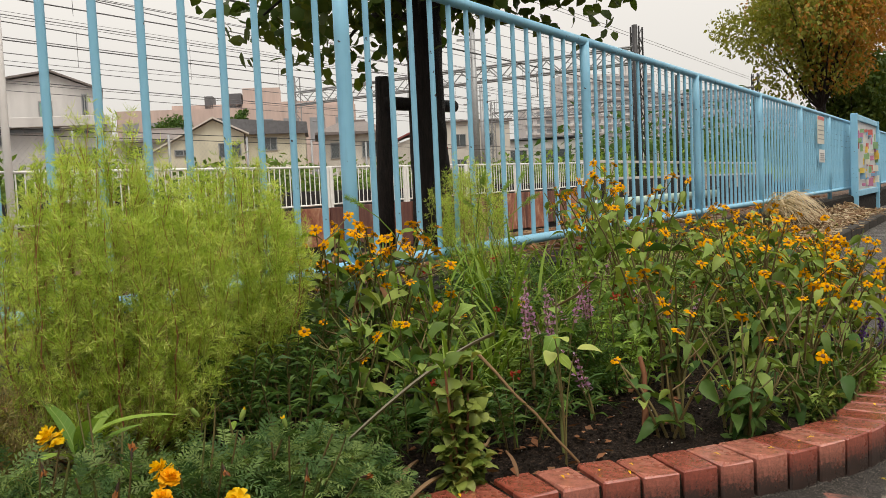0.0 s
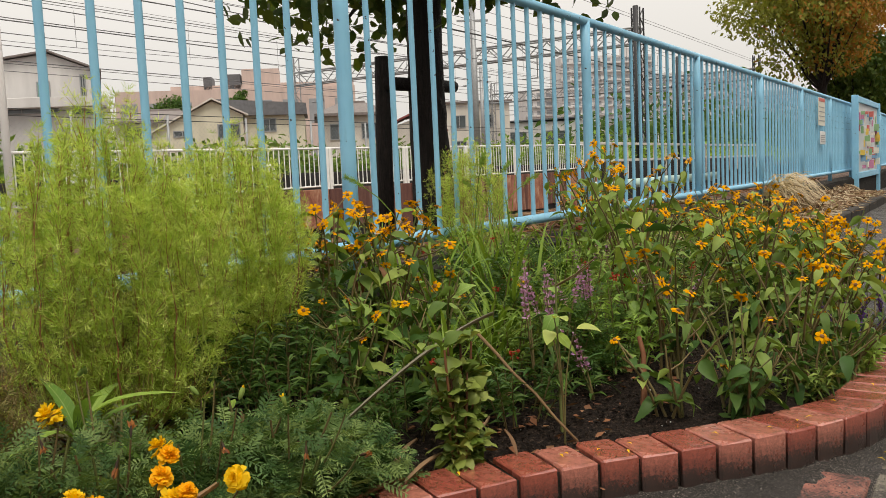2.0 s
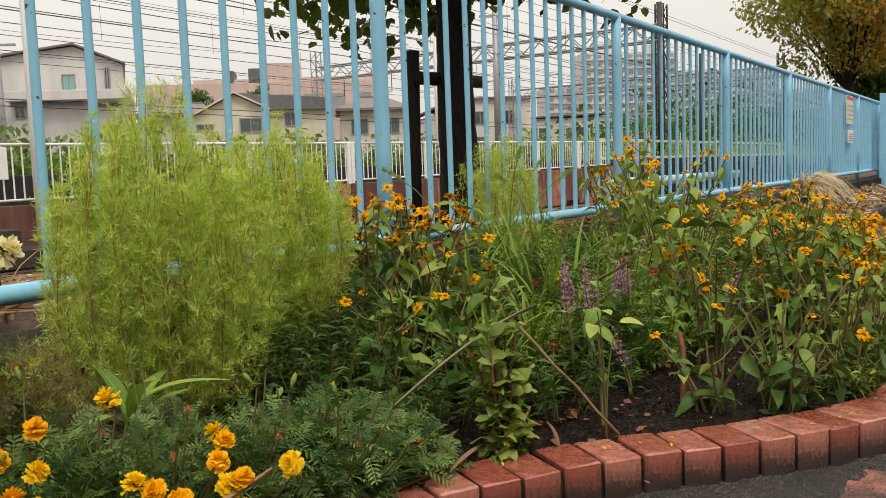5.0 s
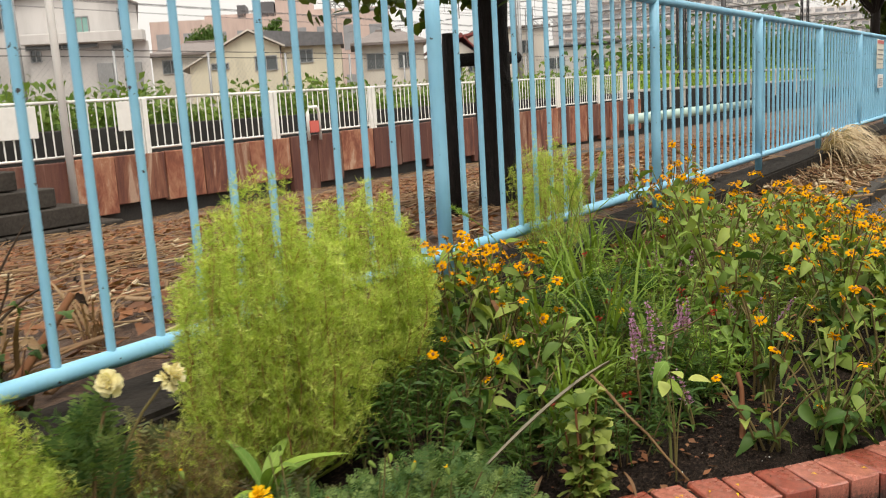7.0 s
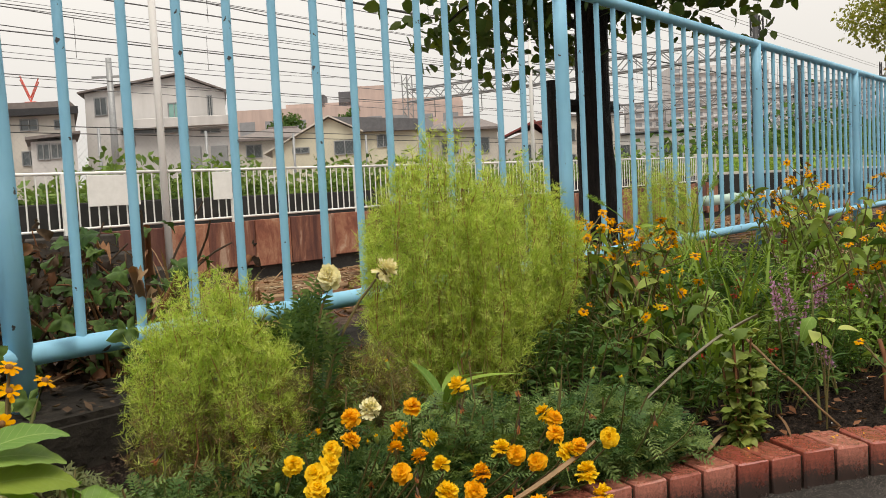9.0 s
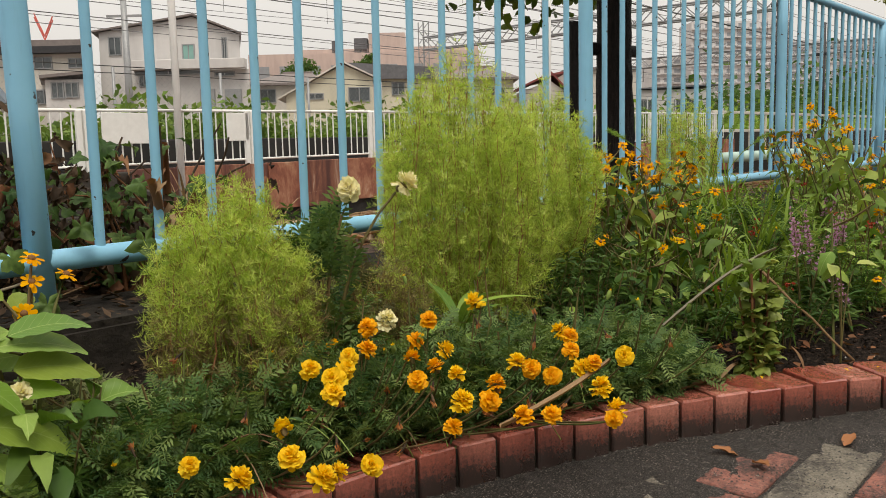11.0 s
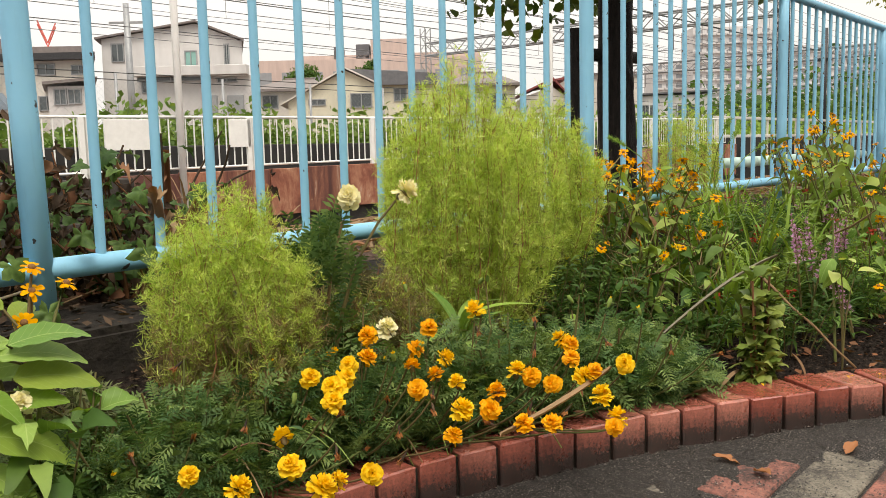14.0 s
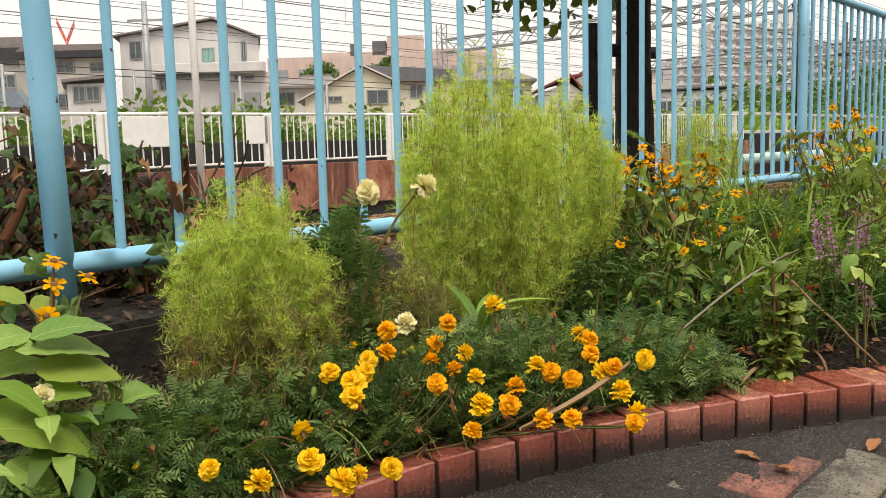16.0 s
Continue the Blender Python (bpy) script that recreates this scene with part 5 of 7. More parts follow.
def stalky_weed(x, y, radius, height, n, seed, mat, label, leaf=0.045, width=0.2):
    """Upright thin stalks closely set with narrow leaves."""
    global rng
    rng = np.random.default_rng(seed)
    root = thing("stalky_weed", (x, y, float(soil_z(x, y))), label, "weed", "narrow-leaved weeds")
    p = Pile()
    for _ in range(int(n * 0.62)):
        a, rr = rng.uniform(0, 6.28), radius * rng.uniform(0.1, 1.0) ** 0.6
        b = np.array((rr * 0.6 * math.cos(a), rr * 0.6 * math.sin(a), -0.01))
        e = np.array((rr * 1.25 * math.cos(a), rr * 1.25 * math.sin(a), height * rng.uniform(0.5, 1.0)))
        P = bezier(b, (b + e) / 2 + (0, 0, height * 0.12), e, 12)
        V, F = tube(P, np.linspace(0.0022, 0.001, 12), 3)
        q = Pile()
        q.add(V, F)
        part("stalk", q.mesh("stalk", M_STEM), root)
        k = 40
        t = rng.uniform(0.15, 1.0, k) * 11
        j = np.minimum(t.astype(int), 10)
        C = P[j] + (P[j + 1] - P[j]) * (t - j)[:, None]
        D = unit(rng.normal(size=(k, 3)) * (1, 1, 0.3) + (0, 0, 0.55))
        L = leaf * rng.uniform(0.5, 1.15, k)
        p.many(blades(C, D, L, L * width, 0.3), QUAD, 0)
    part("foliage", p.mesh("foliage", mat), root)


W_NARROW = "narrow-leaved green weed between the flowers"
for i, (x, y, r, h, n) in enumerate(((-2.70, -0.55, 0.10, 0.17, 26), (-2.58, -0.72, 0.10, 0.14, 26), (-2.44, -0.86, 0.10, 0.13, 26), (-2.26, -0.76, 0.11, 0.18, 28), (-2.12, -0.62, 0.12, 0.22, 30),
                                     (-2.06, -0.92, 0.11, 0.18, 26), (-1.92, -0.76, 0.12, 0.22, 30), (-1.98, -0.44, 0.13, 0.24, 30), (-1.72, -0.60, 0.13, 0.24, 28), (-1.68, -0.98, 0.12, 0.2, 26),
                                     (-1.50, -0.88, 0.13, 0.22, 26), (-1.55, -0.35, 0.14, 0.26, 28), (-1.2, -0.8, 0.15, 0.22, 26), (-1.2, -1.10, 0.13, 0.2, 26), (-1.78, -1.33, 0.08, 0.10, 22), (-2.05, -1.26, 0.08, 0.10, 20),
                                     (-0.8, -0.85, 0.15, 0.2, 26), (-0.9, -0.55, 0.18, 0.22, 24), (-0.4, -0.6, 0.15, 0.16, 22),
                                     (-2.60, -0.45, 0.10, 0.19, 34), (-2.73, -0.44, 0.09, 0.18, 30), (-2.52, -0.40, 0.09, 0.22, 30), (-3.75, -0.50, 0.07, 0.10, 20), (-3.30, -0.42, 0.08, 0.18, 22), (-2.85, -0.68, 0.08, 0.11, 22))):
    # left of x = -2.4 a darker green stands in for deep shade
    stalky_weed(x, y, r, h, n, 230 + i, M_DKLEAF if x < -2.4 else (M_ZLEAF, M_DKLEAF, M_WEED)[i % 3], W_NARROW, 0.036, 0.16)


def grass_clump(x, y, n, length, spread, seed, label, z=None, mat=None, heads=0):
    global rng
    rng = np.random.default_rng(seed)
    root = thing("grass_clump", (x, y, float(soil_z(x, y)) if z is None else z), label, "grass", "grass clumps")
    piles = [Pile() for _ in range(5)]
    for i in range(n):
        p = piles[i % 5]
        a = rng.uniform(0, 6.28)
        L = length * rng.uniform(0.5, 1.0)
        out = spread * rng.uniform(0.2, 1.0)
        b = np.array((rng.normal(0, 0.02), rng.normal(0, 0.02), -0.01))
        e = b + (out * math.cos(a), out * math.sin(a), L * rng.uniform(0.45, 0.95))
        m = b + (out * 0.25 * math.cos(a), out * 0.25 * math.sin(a), L * 0.75)
        P = bezier(b, m, e, 7)
        s = np.array((-math.sin(a), math.cos(a), 0.0))
        w = rng.uniform(0.002, 0.0048) * np.array([0.6, 0.9, 1, 1, 0.85, 0.55, 0.08])
        V = np.stack([P - s * w[:, None], P + s * w[:, None]], axis=1).reshape(-1, 3)
        p.add(V, [(2 * j, 2 * j + 1, 2 * j + 3, 2 * j + 2) for j in range(6)])
    for p in piles:
        part("blade_tuft", p.mesh("blade_tuft", mat or M_GRASS), root)
    for _ in range(heads):
        a = rng.uniform(0, 6.28)
        e = np.array((0.7 * spread * math.cos(a), 0.7 * spread * math.sin(a), length * rng.uniform(0.9, 1.15)))
        P = bezier((0, 0, 0), (e[0] * 0.2, e[1] * 0.2, e[2] * 0.8), e, 8)
        q = Pile()
        V, F = tube(P, 0.0012, 4)
        q.add(V, F, 1)
        tip = P[-1] + unit(P[-1] - P[-3]) * 0.0
        way = unit(P[-1] - P[-2])
        t = rng.uniform(0, 0.055, 220)
        axis = tip + way * t[:, None] + np.c_[np.zeros((220, 2)), -2.2 * t * t]
        D = unit(rng.normal(size=(220, 3)) + way * 0.9)
        q.many(blades(axis, D, np.full(220, 0.012), np.full(220, 0.0014)), QUAD, 0)
        part("seed_head", q.mesh("seed_head", M_WEED, M_GRASS), root, label="bristly green foxtail head")


G_LONG = "long arching green grass blades among the flowers"
grass_clump(-2.16, -0.52, 60, 0.34, 0.24, 301, G_LONG, heads=1)
grass_clump(-2.30, -0.74, 55, 0.24, 0.18, 302, G_LONG)
grass_clump(-1.75, -0.38, 50, 0.38, 0.22, 303, G_LONG, heads=3)
grass_clump(-1.35, -0.28, 40, 0.36, 0.2, 304, G_LONG, heads=3)
grass_clump(-2.02, -0.75, 40, 0.26, 0.18, 305, G_LONG)
for i, (x, y, n, l, s) in enumerate(((-2.48, -0.75, 30, 0.26, 0.2), (-2.1, -0.68, 40, 0.34, 0.24), (-1.85, -0.5, 40, 0.36, 0.24), (-1.6, -0.6, 36, 0.34, 0.22), (-2.0, -0.3, 36, 0.34, 0.2), (-1.0, -0.3, 30, 0.34, 0.2))):
    grass_clump(x, y, n, l, s, 320 + i, G_LONG)
grass_clump(-0.7, -0.4, 40, 0.26, 0.22, 306, G_LONG, heads=1)


def straw_heap():
    g = np.random.default_rng(308)
    root = thing("straw_tuft", (3.72, -0.1, 0.2), "pale dry grass tuft drooping over the kerb", "dry grass")
    p = Pile()
    for _ in range(190):
        b = np.array((g.normal(0, 0.26), g.uniform(-0.05, 0.06), 0.02))
        dx, rise = g.normal(-0.10, 0.30), g.uniform(0.05, 0.24)
        e = b + (dx, -g.uniform(0.12, 0.45), -g.uniform(0.02, 0.13))
        P = bezier(b, b + (dx * 0.4, -0.10, rise * 1.7), e, 8)
        s = unit(np.array((1.0, dx, g.normal(0, 0.4))))
        w = g.uniform(0.003, 0.008) * np.array([0.6, 0.9, 1, 1, 1, 0.8, 0.5, 0.1])
        V = np.stack([P - s * w[:, None], P + s * w[:, None]], axis=1).reshape(-1, 3)
        p.add(V, [(2 * i, 2 * i + 1, 2 * i + 3, 2 * i + 2) for i in range(7)])
    part("blade_tuft", p.mesh("blade_tuft", M_PALESTRAW), root)


straw_heap()
grass_clump(-3.05, 0.35, 30, 0.38, 0.25, 309, "dry tan grass stalks behind the fence", 0.2, M_STRAW)
grass_clump(-2.75, 0.45, 24, 0.34, 0.25, 310, "dry tan grass stalks behind the fence", 0.2, M_STRAW)


def salvia(x, y, height, spikes, mat, seed, label):
    global rng
    rng = np.random.default_rng(seed)
    root = thing("salvia_plant", (x, y, float(soil_z(x, y))), label, "flowering plant", "purple salvias")
    for i in range(spikes):
        a, rr = rng.uniform(0, 6.28), rng.uniform(0.02, 0.11)
        e = np.array((rr * math.cos(a), rr * math.sin(a), height * rng.uniform(0.8, 1.0)))
        P = bezier((0, 0, -0.02), (e[0] * 0.4, e[1] * 0.4, e[2] * 0.55), e, 8)
        V, F = tube(P, np.linspace(0.003, 0.001, 8), 4)
        stem(V, F, M_STEM, root)
        for s in np.arange(0.2, 0.75, 0.11):
            c = P[int(s * 7)]
            b = rng.uniform(0, 6.28)
            part("leaf", L_NARROW[rng.integers(4)], root, frame_of(c, (math.cos(b), math.sin(b), 0.3), size=rng.uniform(0.6, 1.0)))
            part("leaf", L_NARROW[rng.integers(4)], root, frame_of(c, (-math.cos(b), -math.sin(b), 0.3), size=rng.uniform(0.6, 1.0)))
        q = Pile()
        k = 84
        t = np.round(rng.uniform(0, 1, k) * 6) / 6 + rng.normal(0, 0.02, k)
        way = unit(P[-1] - P[-3])
        axis = e - way * (0.075 * t)[:, None]
        D = unit(rng.normal(size=(k, 3)) * (1, 1, 0.5) + way * 0.5)
        q.many(blades(axis, D, 0.005 + 0.007 * t, np.full(k, 0.0045)), QUAD, 0)
        part("flower_spike", q.mesh("flower_spike", mat), root)


S_MAUVE = "mauve salvia spikes rising through the weeds"
salvia(-2.36, -0.87, 0.26, 3, M_PURPLE, 401, S_MAUVE)
salvia(-2.24, -0.86, 0.24, 4, M_PURPLE, 407, S_MAUVE)
salvia(-2.06, -0.86, 0.22, 5, M_PURPLE, 402, S_MAUVE)
salvia(-1.86, -0.96, 0.22, 4, M_PURPLE, 408, S_MAUVE)
salvia(-1.55, -0.66, 0.22, 5, M_PURPLE, 403, S_MAUVE)
salvia(-2.27, -0.95, 0.15, 2, M_PURPLE, 404, S_MAUVE)
salvia(-1.66, -1.33, 0.16, 6, M_VIOLET, 405, "deep violet salvia at the brick edging")
salvia(-1.56, -1.38, 0.17, 8, M_VIOLET, 406, "deep violet salvia at the brick edging")


def variegated_shrub():
    global rng
    rng = np.random.default_rng(41)
    x, y = -2.66, -0.88
    root = thing("variegated_shrub", (x, y, float(soil_z(x, y))), "stubby shrub with yellow-edged crinkled leaves", "shrub")
    for i in range(24):
        a, rr = rng.uniform(0, 6.28), rng.uniform(0.005, 0.042)
        e = np.array((rr * math.cos(a), rr * math.sin(a), rng.uniform(0.03, 0.19) if i > 3 else 0.205))
        P = bezier((rng.normal(0, 0.012), rng.normal(0, 0.012), -0.02), (e[0] * 0.8, e[1] * 0.8, e[2] * 0.5), e, 6)
        V, F = tube(P, np.linspace(0.0034, 0.002, 6), 5)
        stem(V, F, M_DEADLEAF, root)
        for j in range(14):
            b = j * 2.4 + rng.uniform(-0.3, 0.3)
            f = j / 14
            c = P[5 - min(4, int(f * 5))] + rng.normal(0, 0.003, 3)
            part("leaf", L_VARI[rng.integers(4)], root, frame_of(c, (math.cos(b), math.sin(b), 1.2 - 0.10 * j + rng.normal(0, 0.3)), (rng.normal(0, 0.4), rng.normal(0, 0.4), 1), rng.uniform(0.65, 1.0)))


variegated_shrub()


def strap(name, a, m, b, width, mat, label, category, fold=0.3):
    """A bent dead leaf or stalk lying across the bed."""
    P = bezier(a, m, b, 14)
    d = unit(np.gradient(P, axis=0))
    s = unit(np.cross(d, np.array([0.2, 0.1, 1.0])))
    w = width / 2 * np.sin(np.linspace(0.25, 2.95, 14)) ** 0.7
    V = np.stack([P - s * w[:, None] + (0, 0, 0.002), P - np.array((0, 0, fold * width)), P + s * w[:, None] + (0, 0, 0.002)], axis=1).reshape(-1, 3)
    F = []
    for i in range(13):
        k = i * 3
        F += [(k, k + 1, k + 4, k + 3), (k + 1, k + 2, k + 5, k + 4)]
    tagged(new(name, mesh_of(name, V, [(F, 0)], [mat])), label, category)


strap("dead_leaf_blade", (-2.80, -0.71, 0.12), (-2.62, -0.80, 0.26), (-2.49, -0.855, 0.287), 0.013, M_GREYSTRAW, "long grey-tan dead blade bent over the bed", "dead leaf")
strap("dead_leaf_blade", (-3.36, -0.80, 0.14), (-3.25, -0.83, 0.16), (-3.12, -0.83, 0.185), 0.013, M_STRAW, "dry tan blade lying across the marigolds", "dead leaf")
strap("dead_leaf_blade", (-2.90, -0.82, 0.075), (-2.83, -0.85, 0.09), (-2.74, -0.86, 0.08), 0.014, M_STRAW, "short dry tan blade on the soil", "dead leaf")
strap("dead_leaf_blade", (-2.80, -0.87, 0.085), (-2.74, -0.865, 0.10), (-2.66, -0.85, 0.085), 0.010, M_STRAW, "short pale dry blade on the soil", "dead leaf")
strap("dead_leaf_blade", (-2.80, -0.84, 0.08), (-2.72, -0.80, 0.10), (-2.62, -0.77, 0.085), 0.010, M_STRAW, "short dry tan blade on the soil", "dead leaf")
strap("dead_leaf_blade", (-2.60, -0.95, 0.075), (-2.59, -0.94, 0.10), (-2.585, -0.92, 0.11), 0.009, M_STRAW, "curled pale dead leaf beside the shrub", "dead leaf")
for a, b, r, lab in (((-2.47, -0.80, 0.245), (-2.50, -1.01, 0.078), 0.0032, "thin orange-brown dry stalk propped on the bricks"),
                     ((-2.28, -1.05, 0.055), (-2.20, -1.02, 0.20), 0.007, "split brown woody stump in the soil"),
                     ((-2.86, -0.80, 0.07), (-2.70, -0.74, 0.075), 0.003, "dry brown twig lying on soil"),
                     ((-2.60, -0.86, 0.075), (-2.50, -0.84, 0.10), 0.004, "pale green cut stalk lying on soil")):
    A, B = np.array(a), np.array(b)
    P = np.linspace(A, B, 6) + rng.normal(0, 0.0025, (6, 3))
    tagged(new("dry_stalk", tube_mesh("dry_stalk", P, np.linspace(r, r * 0.7, 6), M_STRAW if "stump" not in lab else M_DEADLEAF, 6)), lab, "stalk")


def tiny_blooms():
    g = np.random.default_rng(43)
    for i in range(34):
        x, y = g.uniform(-2.6, -1.5), g.uniform(-0.95, -0.4)
        z0 = float(soil_z(x, y))
        h = g.uniform(0.10, 0.22)
        red = i % 3 != 0
        root = thing("tiny_bloom", (x, y, z0), "small withered red bloom on a thin stalk" if red else "tiny yellow bloom on a thin stalk", "flower", "tiny blooms")
        V, F = tube([(0, 0, -0.01), (g.normal(0, 0.01), g.normal(0, 0.01), h * 0.6), (0.01, 0.0, h)], 0.0011, 4)
        stem(V, F, M_STEM, root)
        p = Pile()
        way = unit(g.normal(size=(14, 3)) + (0, 0, 0.6 if not red else -0.2))
        p.many(blades(np.tile(np.array((0.01, 0, h)), (14, 1)) + g.normal(0, 0.004, (14, 3)), way, g.uniform(0.006, 0.012, 14), np.full(14, 0.005)), QUAD)
        part("flower", p.mesh("flower", M_REDPETAL if red else M_YELLOW), root)


tiny_blooms()

# ---- litter ----


def soil_crumbs():
    """Crumbs, grit and white grains on the bed's soil."""
    g = np.random.default_rng(51)
    p = Pile()
    n = 9000
    x = g.uniform(-3.9, -1.2, n)
    lo = edge_y(x) + 0.1
    y = lo + g.uniform(0, 1, n) ** 1.6 * 0.55
    r = g.uniform(0.001, 0.0042, n)
    z = soil_z(x, y) + 0.004
    o = np.array([(1, 0, 0), (0, 1, 0), (-1, 0, 0), (0, -1, 0), (0, 0, 0.8), (0, 0, -0.8)])
    P = np.stack([x, y, z], axis=1)[:, None] + o[None] * r[:, None, None] * g.uniform(0.6, 1.3, (n, 6, 1))
    F = [(0, 1, 4), (1, 2, 4), (2, 3, 4), (3, 0, 4), (1, 0, 5), (2, 1, 5), (3, 2, 5), (0, 3, 5)]
    w = (g.random(n) < 0.05) & (r < 0.0022)
    p.many(P[~w], F, 0)
    p.many(P[w] * 1.0, F, 1)
    tagged(new("soil_crumbs", p.mesh("soil_crumbs", M_SOIL, M_WHITE)), "loose soil crumbs with a few white grains", "soil", kind="stuff")


soil_crumbs()


def scatter_leaves(name, n, area, zfun, size, mat, seed, label, category, lift=0.006):
    g = np.random.default_rng(seed)
    p = Pile()
    x0, x1, y0, y1 = area
    x, y = g.uniform(x0, x1, n), g.uniform(y0, y1, n)
    z = zfun(x, y) + lift
    a = g.uniform(0, 6.28, n)
    L = size * g.uniform(0.3, 1.5, n)
    w = L * g.uniform(0.35, 0.6, n)
    d = np.stack([np.cos(a), np.sin(a), g.normal(0, 0.2, n)], axis=1)
    s = np.stack([-np.sin(a), np.cos(a), g.normal(0, 0.3, n)], axis=1)
    c = np.stack([x, y, z], axis=1)
    up = np.array((0, 0, 1.0))
    k = lambda t, q, h: c + d * (L * t)[:, None] + s * (w * q)[:, None] + up * (L * h)[:, None]
    P = np.stack([k(-0.5, 0, 0.06), k(-0.1, -0.5, 0.12), k(-0.05, 0, 0.0), k(-0.1, 0.5, 0.12), k(0.5, 0, 0.1)], axis=1)
    p.many(P, [(0, 1, 2), (0, 2, 3), (1, 4, 2), (2, 4, 3)])
    tagged(new(name, p.mesh(name, mat)), label, category, kind="stuff")


def scatter_straw(n, area, zfun, length, seed, label, mat=None):
    g = np.random.default_rng(seed)
    p = Pile()
    x0, x1, y0, y1 = area
    b = np.stack([g.uniform(x0, x1, n), g.uniform(y0, y1, n)], axis=1)
    z = zfun(b[:, 0], b[:, 1]) + g.uniform(0.0, 0.05, n)
    a = g.normal(0.5, 0.7, n) + np.pi * g.integers(0, 2, n)
    L = length * g.uniform(0.3, 1.2, n)
    way = np.stack([np.cos(a), np.sin(a) * 0.9, g.normal(0, 0.10, n)], axis=1)
    B = np.c_[b, z]
    w = g.uniform(0.002, 0.0065, n) * g.choice([1, 1, 1, 2.2], n)
    up = np.tile(np.array((0, 0, 1.0)), (n, 1))
    s = unit(np.cross(way, up)) * w[:, None]
    e = B + way * L[:, None]
    e[:, 2] = zfun(e[:, 0], e[:, 1]) + g.uniform(0.0, 0.05, n)
    P = np.stack([B - s, B + up * w[:, None], B + s, e - s, e + up * w[:, None], e + s], axis=1)
    p.many(P, [(0, 1, 4, 3), (1, 2, 5, 4), (2, 0, 3, 5)])
    tagged(new("straw_litter", p.mesh("straw_litter", mat or M_STRAW)), label, "straw", kind="stuff")


ground_behind = lambda x, y: behind_z(x, y) + 0.012
scatter_straw(2300, (-4.6, 3.0, 0.16, 3.2), ground_behind, 0.30, 61, "fallen tan straw and stalks behind the fence")
scatter_straw(500, (-4.6, 3.0, 0.16, 3.2), ground_behind, 0.16, 68, "pale straw strewn behind the fence", M_PALESTRAW)
scatter_straw(2400, (-3, 12.0, 2.5, 9.5), ground_behind, 0.35, 62, "fallen tan straw down the slope")
scatter_leaves("leaf_litter", 16000, (-4.5, 8.0, 0.16, 7.0), ground_behind, 0.07, M_DEADLEAF, 63, "dead brown leaves scattered over the slope", "leaf litter", 0.02)
scatter_leaves("leaf_litter", 3200, (-1.2, 7.0, -0.60, -0.14), lambda x, y: soil_z(x, y), 0.05, M_DEADLEAF, 64, "dead brown leaves along the kerb", "leaf litter", 0.012)
scatter_leaves("leaf_litter", 140, (-2.6, -1.5, -1.0, -0.5), lambda x, y: soil_z(x, y), 0.022, M_DEADLEAF, 65, "dead brown leaves on the bed", "leaf litter", 0.01)
scatter_leaves("leaf_litter", 240, (-2.65, -1.85, -1.12, -0.75), lambda x, y: soil_z(x, y), 0.017, M_DEADLEAF, 67, "dead brown leaves on dark soil", "leaf litter", 0.008)
scatter_leaves("leaf_litter", 420, (-4.3, -3.2, -0.34, 0.10), lambda x, y: np.where(y > -0.13, 0.236, soil_z(x, y)), 0.026, M_WITHER, 70, "dark rotting leaf scraps on the kerb", "leaf litter", 0.004)
scatter_straw(1500, (-0.5, 7.5, -0.62, -0.14), lambda x, y: soil_z(x, y), 0.16, 66, "dry straw along the kerb")
scatter_straw(600, (-0.2, 7.5, -0.62, -0.14), lambda x, y: soil_z(x, y), 0.16, 69, "pale straw along the kerb", M_PALESTRAW)


def fallen(name, spots, mat, size, label, category, z):
    for i, (x, y) in enumerate(spots):
        me = leaf_mesh(mat, size, size * 0.5, fold=0.5, droop=-0.15, wave=0.002)
        ob = new(name, me)
        ob.matrix_basis = Matrix.Translation((x, y, z)) @ Matrix.Rotation(i * 2.1 + 0.4, 4, "Z")
        tagged(ob, label, category, "fallen leaves")


fallen("fallen_leaf", [(-2.93, -0.955), (-2.945, -0.985), (-2.785, -1.075)], M_FALLEN, 0.042, "curled brown leaf on the wet paving", "leaf", 0.004)


def petals_on_bricks():
    g = np.random.default_rng(71)
    for i in range(22):
        x = g.uniform(-2.75, -1.9)
        y = float(edge_y(x)) + (g.uniform(0.02, 0.08) if i < 12 else -g.uniform(0.03, 0.25))
        z = 0.0805 if i < 12 else 0.008
        me = leaf_mesh(M_YELLOW, 0.012, 0.005, segs=2)
        ob = new("fallen_petal", me)
        ob.matrix_basis = Matrix.Translation((x, y, z)) @ Matrix.Rotation(g.uniform(0, 6.28), 4, "Z")
        tagged(ob, "tiny fallen yellow petal on the brickwork", "petal", "fallen petals")


petals_on_bricks()


def pavement_grit():
    """Loose grains and pebbles lying on the paving by the bricks."""
    g = np.random.default_rng(77)
    n = 40000
    x = g.uniform(-4.3, 0.0, n)
    y = edge_y(x) - 0.01 - g.uniform(0, 1, n) ** 1.5 * 0.75
    r = g.uniform(0.0006, 0.0018, n) * g.choice([1, 1, 1, 1.5], n)
    z = 0.003 + 0.012 * np.clip(1 - (edge_y(x) - y) / 0.22, 0, 1) + g.uniform(-0.002, 0.003, n)
    o = np.array([(1, 0, 0), (0, 1, 0), (-1, 0, 0), (0, -1, 0), (0, 0, 0.7)])
    P = np.stack([x, y, z], axis=1)[:, None] + o[None] * r[:, None, None] * g.uniform(0.6, 1.3, (n, 5, 1))
    pale = (g.random(n) < 0.20) & (r < 0.0017)
    p = Pile()
    F = [(0, 1, 4), (1, 2, 4), (2, 3, 4), (3, 0, 4)]
    p.many(P[~pale], F, 0)
    p.many(P[pale], F, 1)
    tagged(new("pavement_grit", p.mesh("pavement_grit", M_DARKCONC, M_PEBBLE)), "loose dark and pale grit on the paving", "grit", kind="stuff")


pavement_grit()


